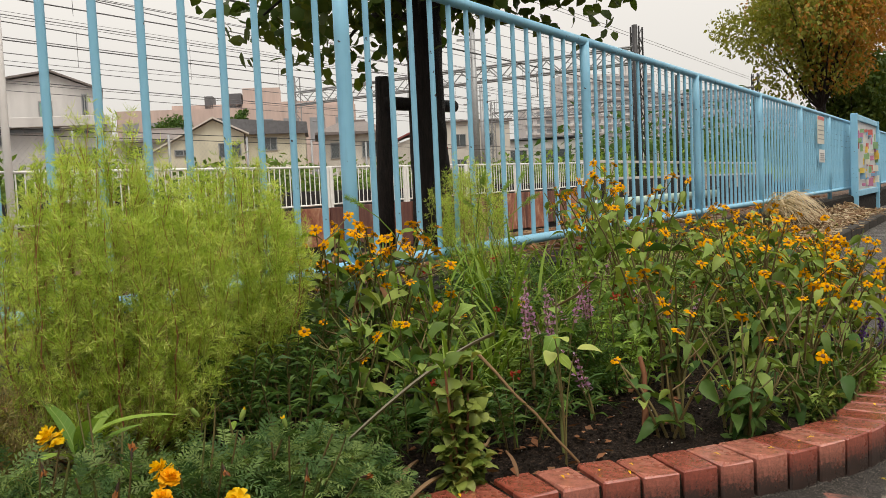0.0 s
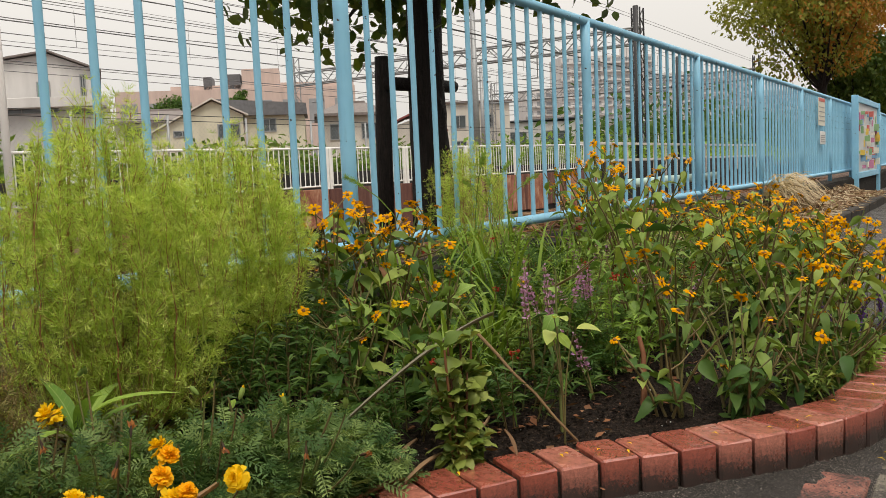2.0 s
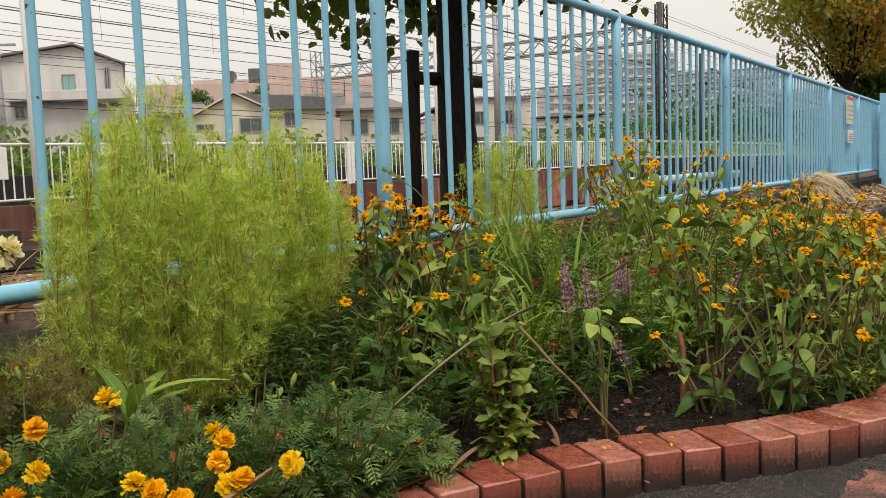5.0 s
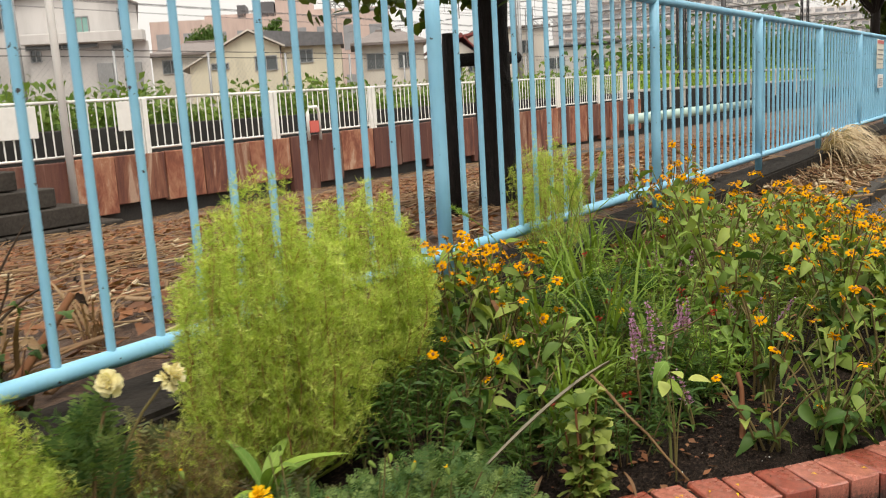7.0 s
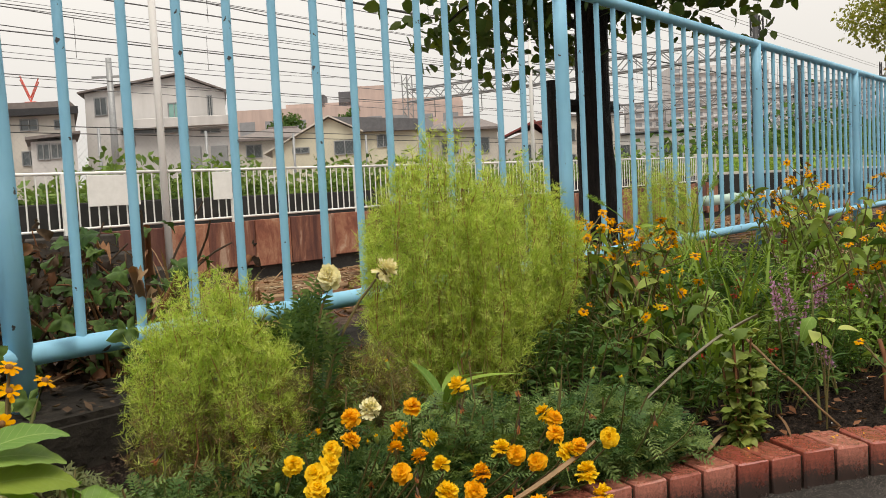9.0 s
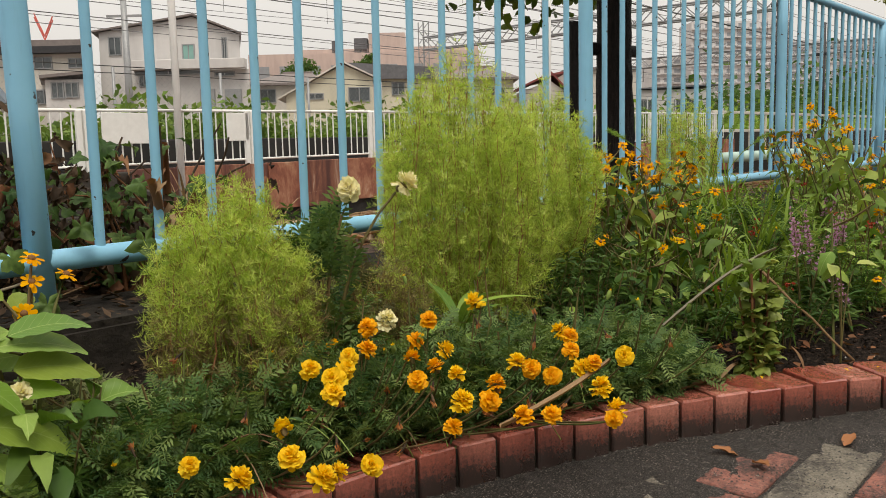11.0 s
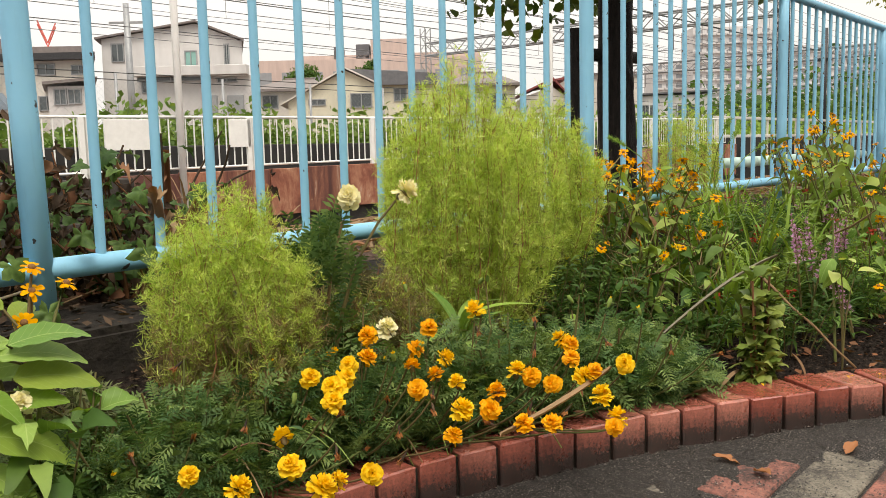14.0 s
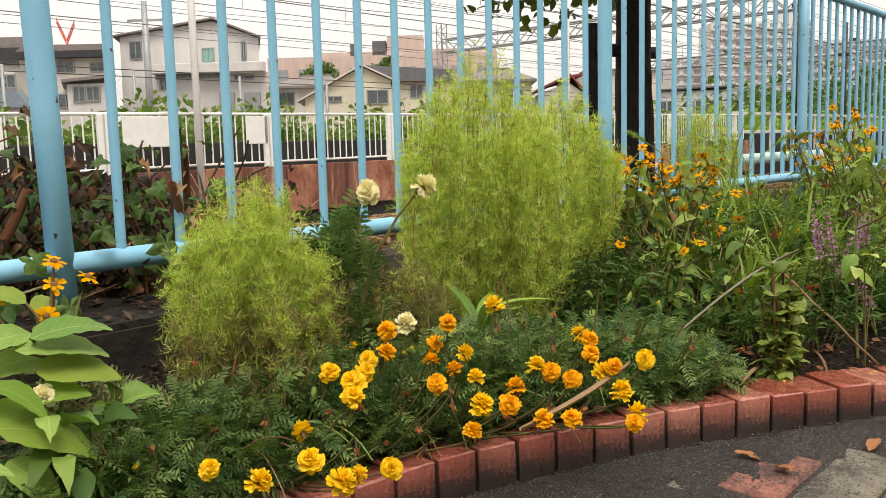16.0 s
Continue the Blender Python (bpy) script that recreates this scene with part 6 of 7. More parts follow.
def pavers():
    """Old interlocking pavers that show through the grit."""
    root = thing("old_paving", (0, 0, 0), "worn red and buff pavers showing through grit", "paving", kind="structure")
    red = bevel_box("paver", -0.097, 0.097, -0.047, 0.047, -0.05, 0.0, M_PAVERR, 0.004)
    buff = bevel_box("paver", -0.097, 0.097, -0.047, 0.047, -0.05, 0.0, M_PAVERG, 0.004)
    g = np.random.default_rng(81)
    for i in range(-3, 9):
        for j in range(-6, 5):
            x, y = -2.966 + i * 0.2 + 0.1 * (j // 2 % 2), -0.985 + j * 0.1
            away = float(edge_y(x)) - y
            if 0.10 < away < 0.34 + 0.3 * g.random():
                z = 0.010 * min(1.0, max(0.0, 1 - away / 0.22)) + g.normal(-0.0004, 0.0012)
                part("paver", buff if j % 2 else red, root, (x, y, z - 0.0014 * (j % 2)))


pavers()

# ---- vine, tree and things behind the fence ----


def vine():
    global rng
    rng = np.random.default_rng(501)
    root = thing("vine", (-3.4, 0.12, 0.2), "leafy vine with lobed and withered leaves on the fence foot", "vine")
    green = [lobed_leaf(M_VINE, 0.095, c, 5 + i) for i, c in enumerate((0.5, -0.4, 0.9))]
    brown = [leaf_mesh(M_WITHER, 0.07, 0.045, fold=0.9, droop=0.7, wave=0.012, segs=6), leaf_mesh(M_DEADLEAF, 0.065, 0.04, fold=1.1, droop=0.8, wave=0.014, segs=6)] + [leaf_mesh(M_STRAW, 0.075, 0.04, fold=0.9, droop=0.6, wave=0.012, segs=6)]
    for i in range(66):
        a = np.array((rng.uniform(-0.75, 0.26), rng.uniform(0.0, 0.3), 0.0))
        e = a + (rng.normal(0, 0.14), rng.normal(-0.05, 0.08), rng.uniform(0.12, 0.36))
        P = bezier(a, (a + e) / 2 + rng.normal(0, 0.06, 3), e, 8)
        V, F = tube(P, np.linspace(0.004 if i % 5 else 0.013, 0.0015 if i % 5 else 0.009, 8), 5)
        stem(V, F, M_DEADLEAF, root)
        for j in range(2, 8):
            for _ in range(1 + (j % 2)):
                b = rng.uniform(0, 6.28)
                w = Vector((math.cos(b), math.sin(b) - 0.5, rng.uniform(-0.7, 0.2)))
                lib = green if rng.random() < 0.58 else brown
                part("leaf", lib[rng.integers(3)], root, frame_of(P[j] + rng.normal(0, 0.02, 3), w, (rng.normal(0, 0.4), -0.8, 0.7), rng.uniform(0.3, 0.58)))
    # the dense withered mass behind the bars
    heap = Pile()
    forms = [(leaf_mesh(M_WITHER, 0.07, 0.05, fold=1.1, droop=0.7, wave=0.012), 0), (leaf_mesh(M_WITHER, 0.06, 0.035, fold=1.4, droop=0.9, wave=0.012), 0), (leaf_mesh(M_DEADLEAF, 0.07, 0.045, fold=0.9, droop=0.8, wave=0.012), 1), (green[1], 2)]
    for i in range(4200):
        me, slot = forms[rng.choice(4, p=(0.42, 0.32, 0.08, 0.18))]
        x = rng.uniform(-1.7, 0.30)
        top = 0.34 - 0.22 * max(0.0, x + 0.05) / 0.35 + 0.04 * math.sin(9 * x)
        # every third leaf lies low, a dark filling for the shadowed gap
        c = (x, rng.uniform(0.0, 0.34), top * rng.uniform(-0.02, 1.0) ** 1.0 if i % 3 else rng.uniform(0.04, 0.12))
        w = Vector((rng.normal(), rng.normal() - 0.3, rng.normal() - 0.5))
        m = frame_of(c, w, (rng.normal(0, 0.6), -0.8, 0.6), rng.uniform(0.2, 0.55))
        co = [m @ v.co for v in me.vertices]
        if slot == 2:
            heap.add(co, [(0, 1 + q, 2 + q) for q in range(29)], slot)
            heap.f.append((np.array([(1 + q, 31 + q, 32 + q, 2 + q) for q in range(29)]) + heap.n - len(co), slot))
        else:
            heap.add(co, [tuple(q.vertices) for q in me.polygons], slot)
    for i in range(70):
        a = np.array((rng.uniform(-1.6, 0.32), rng.uniform(0.0, 0.3), 0.02))
        e = a + (rng.normal(0.06, 0.16), rng.normal(0, 0.08), rng.uniform(0.15, 0.36))
        V, F = tube(bezier(a, (a + e) / 2 + rng.normal(0, 0.05, 3), e, 7), np.linspace(0.005 if i % 6 else 0.014, 0.002 if i % 6 else 0.010, 7), 6)
        heap.add(V, F, 0)
    part("withered_foliage", heap.mesh("withered_foliage", M_WITHER, M_DEADLEAF, M_VINE), root, label="dense withered leaves and woody stems, browns darkened for shadow")
    for x, y, z in ((-0.02, -0.17, 0.17), (-0.13, -0.15, 0.2), (-0.26, -0.16, 0.16), (0.02, -0.14, 0.12), (-0.2, -0.17, 0.08), (0.0, -0.16, 0.02), (-0.3, -0.17, 0.1)):
        part("leaf", green[rng.integers(3)], root, frame_of((x, y, z), (rng.normal(0, 0.3), -0.3, -1), (0, -1, 0.2), rng.uniform(0.5, 0.68)))


vine()


def tree_near():
    """The dark-barked street tree just behind the fence: trunk, limbs, a crown of broad leaves."""
    global rng
    rng = np.random.default_rng(511)
    root = thing("tree", (0.06, 0.925, 0.2), "street tree with wet black trunk and broad dark leaves", "tree")
    P = np.array([(0, 0, -0.1), (0.005, 0, 0.3), (-0.005, 0.005, 0.8), (0.0, 0, 1.3), (0.01, 0, 1.9), (0.0, 0.02, 2.6), (0.02, 0, 3.4)])
    pts = np.stack([np.interp(np.linspace(0, 6, 40), range(7), P[:, k]) for k in range(3)], axis=1)
    rad = np.interp(np.linspace(0, 6, 40), range(7), [0.125, 0.105, 0.095, 0.09, 0.085, 0.06, 0.03])
    V, F = tube(pts, rad, 18)
    V = V + rng.normal(0, 0.0035, V.shape)
    p = Pile()
    p.add(V, F)
    part("trunk", p.mesh("trunk", M_BARK, smooth=True), root)
    leaves = Pile()
    tips = []
    for i in range(30):
        a = 2 * np.pi * i / 15 + rng.uniform(-0.3, 0.3)
        z0 = rng.uniform(1.15, 2.3)
        rr = rng.uniform(0.6, 1.45)
        e = np.array((rr * math.cos(a), rr * math.sin(a), z0 + rng.uniform(-0.05, 0.5)))
        Q = bezier((0, 0, z0), (e[0] * 0.5, e[1] * 0.5, z0 + 0.38), e, 9)
        V, F = tube(Q, np.linspace(0.03, 0.006, 9), 6)
        q = Pile()
        q.add(V, F)
        part("limb", q.mesh("limb", M_BARK), root)
        for j in range(3, 9):
            for _ in range(8):
                tips.append(Q[j] + rng.normal(0, 0.20, 3) * (1, 1, 0.55))
    tips = np.array(tips)
    k = 6
    C = np.repeat(tips, k, axis=0) + rng.normal(0, 0.06, (len(tips) * k, 3))
    C = C[C[:, 2] > 0.98 + 0.22 * rng.random(len(C))]
    n = len(C)
    way = unit(rng.normal(size=(n, 3)) * (1, 1, 0.4) + (0, 0, -0.75))
    s = unit(np.cross(way, rng.normal(size=(n, 3))))
    L = rng.uniform(0.055, 0.10, n)[:, None]
    nn = np.cross(way, s)
    q = lambda t, w, h=0.0: C + way * L * t + s * L * w + nn * L * h
    P6 = np.stack([q(0, 0), q(0.28, 0.36, 0.06), q(0.65, 0.30, 0.05), q(1.0, 0.0, -0.06), q(0.65, -0.30, 0.05), q(0.28, -0.36, 0.06), q(0.5, 0, -0.03)], axis=1)
    leaves.many(P6, [(0, 1, 6), (1, 2, 6), (2, 3, 6), (3, 4, 6), (4, 5, 6), (5, 0, 6)])
    part("crown", leaves.mesh("crown", M_TREE), root, label="broad dark green leaves seen from below")


tree_near()


def support_frame():
    root = thing("tree_support", (-0.19, 1.04, 0.2), "dark weathered timber tree stake with a cross bar", "tree stake")
    part("stake", tube_mesh("stake", [(-0.03, 0.0, -0.2), (-0.01, 0, 0.4), (0.015, 0, 0.94)], [0.045, 0.043, 0.04], M_BARK, 14), root)
    part("cross_bar", tube_mesh("cross_bar", [(-0.02, -0.05, 0.80), (0.25, -0.04, 0.81), (0.62, -0.05, 0.82)], [0.034, 0.036, 0.034], M_BARK, 12), root)


support_frame()


def clump_tree(name, at, height, radius, trunk_r, n, leaf, mats, seed, label, crown_low=0.35, mix=0.0):
    global rng
    rng = np.random.default_rng(seed)
    root = thing(name, at, label, "tree", "trees beyond the fence")
    part("trunk", tube_mesh("trunk", [(0, 0, -0.3), (0.05, 0, height * 0.35), (0, 0.05, height * 0.8)], [trunk_r, trunk_r * 0.8, trunk_r * 0.3], M_BARK, 10), root)
    crown = Pile()
    k = 26
    d = unit(rng.normal(size=(k, 3)))
    ctr = np.stack([d[:, 0] * radius, d[:, 1] * radius, d[:, 2] * height * (1 - crown_low) * 0.5], axis=1) * rng.uniform(0.3, 0.85, (k, 1)) + (0, 0, height * (crown_low + (1 - crown_low) * 0.5))
    for c in ctr:
        V, F = tube(bezier((0, 0, height * crown_low * 0.8), c * (0.4, 0.4, 0.7), c, 6), np.linspace(trunk_r * 0.4, trunk_r * 0.06, 6), 5)
        q = Pile()
        q.add(V, F)
        part("limb", q.mesh("limb", M_BARK), root)
    pick = rng.integers(0, k, n)
    off = unit(rng.normal(size=(n, 3))) * (rng.uniform(0.2, 1, n) ** 0.5)[:, None] * radius * 0.42
    C = ctr[pick] + off * (1, 1, 0.75)
    way = unit(rng.normal(size=(n, 3)) + (0, 0, -0.4))
    L = leaf * rng.uniform(0.6, 1.2, n)
    B = blades(C, way, L, L * 0.6, 0.15)
    orange = (-C[:, 1] + rng.normal(0, 0.4 * radius, n) > radius * (1.1 - 2 * mix)) & (mix > 0)
    for slot, sel in ((0, ~orange), (1, orange)):
        if sel.any():
            crown.many(B[sel], QUAD, slot)
    part("crown", crown.mesh("crown", *mats), root)


clump_tree("tree", (29.9, 3.5, -0.1), 9.8, 3.3, 0.16, 21000, 0.17, (M_TREEY, M_TREEO), 521, "broad tree turning from olive green to orange", 0.38, 0.43)
clump_tree("tree", (38.0, 3.4, -0.1), 6.8, 2.6, 0.2, 11000, 0.24, (M_TREE, M_TREEO), 522, "dark green leafy tree past the fence", 0.05)
clump_tree("tree", (37.0, 4.6, -0.1), 11.5, 3.4, 0.2, 16000, 0.20, (M_TREEO, M_TREEY), 523, "tall tree in orange-brown autumn leaf", 0.4)
clump_tree("tree", (46.0, 2.4, -0.1), 7.5, 3.2, 0.2, 9000, 0.28, (M_TREE, M_TREEO), 524, "dark green leafy tree past the fence", 0.05)


M_POSTERBACK = simple("washed_pale_poster", (0.46, 0.50, 0.54), (0.62, 0.63, 0.62), 5, 0.6)


def notice_board():
    root = thing("notice_board", (8.3, -0.14, 0.0), "blue-framed notice board with colourful faded posters", "notice board")
    for x in (0.0, 2.5):
        part("leg", bevel_box("leg", x - 0.04, x + 0.04, -0.04, 0.04, -0.05, 1.28, M_BLUE, 0.006), root)
    part("frame", bevel_box("frame", 0.04, 2.46, -0.025, 0.025, 1.20, 1.28, M_BLUE, 0.006), root)
    part("frame", bevel_box("frame", 0.04, 2.46, -0.025, 0.025, 0.22, 0.30, M_BLUE, 0.006), root)
    part("back_sheet", bevel_box("back_sheet", 0.04, 2.46, 0.0, 0.02, 0.30, 1.20, M_POSTERBACK, 0.0), root)
    cols = [(0.55, 0.14, 0.12), (0.70, 0.50, 0.10), (0.20, 0.36, 0.52), (0.66, 0.64, 0.56), (0.5, 0.2, 0.32), (0.24, 0.42, 0.22)]
    mats = [simple("poster_ink", c, tuple(v * 1.2 for v in c), 9, 0.6) for c in cols]
    g = np.random.default_rng(531)
    for i in range(60):
        x, z, w, h = g.uniform(0.1, 2.3), g.uniform(0.33, 1.08), g.uniform(0.03, 0.10), g.uniform(0.03, 0.10)
        part("poster_shape", bevel_box("poster_shape", x, x + w, -0.006 - 0.001 * i, 0.0, z, min(z + h, 1.19), mats[i % 6], 0.0), root)


notice_board()


def fence_sign(x, z0, z1, w, mat, label, top=None):
    root = thing("fence_sign", (x, -0.04, z0), label, "sign", "signs on the fence")
    part("board", bevel_box("board", 0, w, -0.006, 0.0, 0, z1 - z0, mat, 0.002), root)
    if top:
        part("strip", bevel_box("strip", 0.01, w - 0.01, -0.009, -0.006, (z1 - z0) * 0.86, (z1 - z0) * 0.98, top, 0.0), root)
    for k in range(4):
        part("text_bar", bevel_box("text_bar", 0.04, w - 0.05, -0.009, -0.006, (z1 - z0) * (0.16 + 0.16 * k), (z1 - z0) * (0.16 + 0.16 * k) + 0.009, M_STEELG, 0.0), root)


fence_sign(6.15, 0.86, 1.16, 0.42, M_SIGN, "faded yellowish notice with a red strip on the fence", M_RED)
fence_sign(6.25, 0.66, 0.80, 0.34, M_WHITE, "small white notice tied to the fence")

# ---- railway ----


def lattice(p, a, b, height, r, steps, along="x"):
    """A truss between two points: two chords and zigzag webs."""
    a, b = np.array(a, dtype=float), np.array(b, dtype=float)
    up = np.array((0, 0, height)) if along != "z" else np.array((height, 0, 0))
    for off in (up * 0, up):
        V, F = tube([a + off, b + off], r, 4)
        p.add(V, F)
    T = np.linspace(0, 1, steps + 1)
    for i in range(steps):
        q0, q1 = a + (b - a) * T[i], a + (b - a) * T[i + 1]
        s, e = (q0, q1 + up) if i % 2 else (q0 + up, q1)
        V, F = tube([s, e], r * 0.65, 4)
        p.add(V, F)


def gantry(x, y0=12.6, y1=34.6, z=6.3):
    root = thing("rail_gantry", (x, 0, 0), "grey lattice steel gantry over the railway tracks", "gantry", "railway gantries")
    for y, m in ((y0, M_DARKSTEEL), (y1, M_STEELG)):
        p = Pile()
        lattice(p, (-0.25, y, 0), (-0.25, y, 8.0), 0.5, 0.045, 18, "z")
        lattice(p, (-0.25, y + 0.4, 0), (-0.25, y + 0.4, 8.0), 0.5, 0.045, 18, "z")
        part("mast", p.mesh("mast", m), root)
    p = Pile()
    lattice(p, (-0.3, y0, z), (-0.3, y1, z), 0.75, 0.05, 26)
    lattice(p, (0.3, y0, z), (0.3, y1, z), 0.75, 0.05, 26)
    part("beam", p.mesh("beam", M_STEELG), root)
    for y in np.linspace(y0 + 2, y1 - 2, 6):
        q = Pile()
        V, F = tube([(0, y, z), (0, y, z - 1.1), (0.0, y + 0.9, z - 1.1)], 0.035, 5)
        q.add(V, F)
        part("hanger", q.mesh("hanger", M_STEELG), root)


for gx in (37.0, 62.0, 92.0, 124.0, 160.0):
    gantry(gx)


def dark_mast(x, y, h, r, label):
    root = thing("signal_mast", (x, y, 0), label, "mast", "masts along the railway")
    part("shaft", tube_mesh("shaft", [(0, 0, -0.5), (0, 0, h)], r, M_DARKSTEEL, 8), root)
    part("bracket", bevel_box("bracket", -0.1, 0.1, -0.35, 0.35, h - 1.6, h - 1.45, M_DARKSTEEL, 0.01), root)


dark_mast(34.2, 11.9, 7.6, 0.13, "dark signal mast rising behind the fence")
dark_mast(41.3, 12.2, 6.0, 0.13, "dark signal mast farther along the line")


def wires():
    root = thing("overhead_line", (0, 0, 0), "railway overhead line of thin wires with droppers", "overhead line")
    g = np.random.default_rng(541)
    spec = [(y, z) for y in (14.5, 18.0, 21.5, 25.0, 28.5, 32.0) for z in (5.4, 6.6)] + [(13.2, 7.6), (13.6, 8.1), (16.4, 7.7), (20.2, 8.2), (23.4, 7.4), (26.8, 8.4), (30.0, 8.0), (33.6, 8.9), (35.5, 7.0), (35.6, 6.2), (36, 9.6), (19.0, 9.4)]
    for i, (y, z) in enumerate(spec):
        p = Pile()
        xs = np.linspace(-60, 170, 93)
        ph = g.uniform(0, 30)
        sag = 0.35 * (((xs + ph) % 30) / 15 - 1) ** 2 if (i < 12 and i % 2) else 0 * xs
        zz = z + sag + g.normal(0, 0.1)
        r = g.choice([0.011, 0.014, 0.018])
        V, F = tube(np.stack([xs, np.full(93, y), zz], axis=1), r, 4)
        p.add(V, F)
        part("wire", p.mesh("overhead_wire", M_WIRE), root)
    p = Pile()
    xs = np.linspace(-60, 170, 60)
    V, F = tube(np.stack([xs, np.full(60, 13.8), 5.35 + 0.0 * xs], axis=1), 0.03, 5)
    p.add(V, F)
    part("cable", p.mesh("overhead_cable", M_CABLE), root, label="thick black cable")
    for y, z in ((14.5, 5.4), (18.0, 5.4), (25.0, 5.4)):
        for x in np.arange(-30, 60, 5.0):
            q = Pile()
            V, F = tube([(x, y, z), (x, y, z + 1.25)], 0.009, 4)
            q.add(V, F)
            part("dropper", q.mesh("dropper", M_WIRE), root)


wires()


def green_pipe():
    root = thing("pipe", (0, 0, 0), "pale green pipe lying beside the track wall", "pipe")
    part("tube", tube_mesh("tube", [(21.2, 9.0, -0.12), (34.0, 8.4, -0.1)], 0.16, M_PIPE, 14), root)
    for x in (23.0, 28.0, 33.0):
        part("collar", tube_mesh("collar", [(x, 9.0 - (x - 21.2) * 0.047, -0.12), (x + 0.25, 8.99 - (x - 21.2) * 0.047, -0.12)], 0.19, M_PIPE, 14), root)


green_pipe()
tagged(new("dark_plank", bevel_box("dark_plank", 6.6, 11.2, 4.55, 4.85, -0.24, -0.17, M_BLACKWALL, 0.01)), "long black plank lying on the slope", "plank")


def barrier_marker():
    root = thing("barrier_marker", (8.15, 9.86, 0.0), "white hoop marker with a red panel at the railing", "barrier")
    pts = [(-0.16, 0, 0.2), (-0.16, 0, 0.72), (-0.1, 0, 0.82), (0.1, 0, 0.82), (0.16, 0, 0.72), (0.16, 0, 0.2)]
    part("hoop", tube_mesh("hoop", pts, 0.028, M_WHITE, 8), root)
    part("panel", bevel_box("panel", -0.12, 0.12, -0.02, 0.02, 0.34, 0.56, M_RED, 0.004), root)


barrier_marker()


def beige_railing():
    root = thing("track_railing", (0, 10.6, 0), "beige post-and-rail barrier past the white railing", "railing")
    for z in (1.36, 0.72):
        part("rail", bevel_box("rail", 24.2, 54, -0.04, 0.04, z - 0.05, z + 0.05, M_WALLCREAM, 0.01), root)
    for x in np.arange(24.4, 54, 1.6):
        part("post", bevel_box("post", x - 0.04, x + 0.04, -0.03, 0.03, 0.0, 1.36, M_WALLCREAM, 0.006), root)


beige_railing()


def chain_fence():
    """A tall wire-mesh fence with a barbed strand in front of the houses."""
    root = thing("mesh_fence", (0, 0, 0), "grey wire-mesh fence with barbed top strand", "fence")
    post = tube_mesh("post", [(0, 0, 0), (0, 0, 2.6)], 0.04, M_STEELG, 6)
    for x in np.arange(-12, 60, 3.2):
        part("post", post, root, (x, 19.0, 0))
    net = Pile()
    s = 0.16
    n = int(72 / s)
    x = -12 + np.arange(n) * s
    for sg in (-1, 1):
        a = np.stack([x, np.full(n, 19.0), np.full(n, 0.2)], axis=1)
        b = a + np.array((sg * 2.2, 0, 2.2))
        w = np.array((0.003, 0, 0))
        net.many(np.stack([a - w, a + w, b + w, b - w], axis=1), QUAD)
    part("wire_net", net.mesh("wire_net", M_STEELG), root)
    for z in (2.45, 2.62):
        part("strand", tube_mesh("strand", [(-12, 19, z), (60, 19, z)], 0.012, M_CABLE, 4), root)


chain_fence()


def weeds_strip(name, n, area, z0, h, mat, seed, label, size=0.25):
    g = np.random.default_rng(seed)
    x0, x1, y0, y1 = area
    c = np.stack([g.uniform(x0, x1, n), g.uniform(y0, y1, n), z0 + h * g.uniform(0, 1, n) * (0.6 + 0.4 * np.sin(g.uniform(x0, x1, n)))], axis=1)
    lump = 0.65 + 0.35 * np.sin(c[:, 0] * 1.7 + 1.0) * np.sin(c[:, 0] * 0.61) + g.normal(0, 0.08, n)
    c[:, 2] = z0 + (c[:, 2] - z0) * np.clip(lump, 0.2, 1.2)
    p = Pile()
    global rng
    rng = g
    way = unit(g.normal(size=(n, 3)) * (1, 1, 0.8) + (0, 0, 0.5))
    L = size * g.uniform(0.5, 1.2, n)
    p.many(blades(c, way, L, L * 0.45, 0.2), QUAD)
    tagged(new(name, p.mesh(name, mat)), label, "weeds", kind="stuff")


weeds_strip("weeds", 36000, (-12, 26, 11.7, 13.4), 0.45, 1.2, M_RANK, 551, "rank green weeds behind the black wall", 0.22)
weeds_strip("weeds", 9000, (24, 70, 11.8, 17.0), 0.4, 1.9, M_WEED, 552, "bright weeds beside the railway", 0.35)
weeds_strip("hedge", 16000, (70, 140, 18, 36), 0.0, 9.0, M_HEDGE, 553, "dark hedge of trees by the railway", 1.1)
weeds_strip("weeds", 5000, (-12, 60, 19.3, 21), 0.0, 1.6, M_HEDGE, 554, "shrubs along the wire-mesh fence", 0.35)

# ---- houses beyond the tracks, on a street grid turned by some forty degrees ----
AHEAD, ASIDE = Vector((0.759, 0.651, 0)), Vector((0.651, -0.759, 0))


def lot(u, d):
    p = Vector((-4.25, -1.46, 0)) + AHEAD * d + ASIDE * u
    return Matrix.Translation(p) @ Matrix.Rotation(math.atan2(ASIDE.y, ASIDE.x), 4, "Z")


def prism(name, outline, depth, mat, y0=0.0, skew=0.0):
    """A body whose front outline (x, z) is drawn back by depth, aslant by skew."""
    n = len(outline)
    V = [(x + skew * y0, y0, z) for x, z in outline] + [(x + skew * (y0 + depth), y0 + depth, z) for x, z in outline]
    me = bpy.data.meshes.new(name)
    me.from_pydata(V, [], [tuple(range(n)), tuple(range(2 * n - 1, n - 1, -1))] + [((i + 1) % n, i, n + i, n + (i + 1) % n) for i in range(n)])
    me.materials.append(mat)
    return me


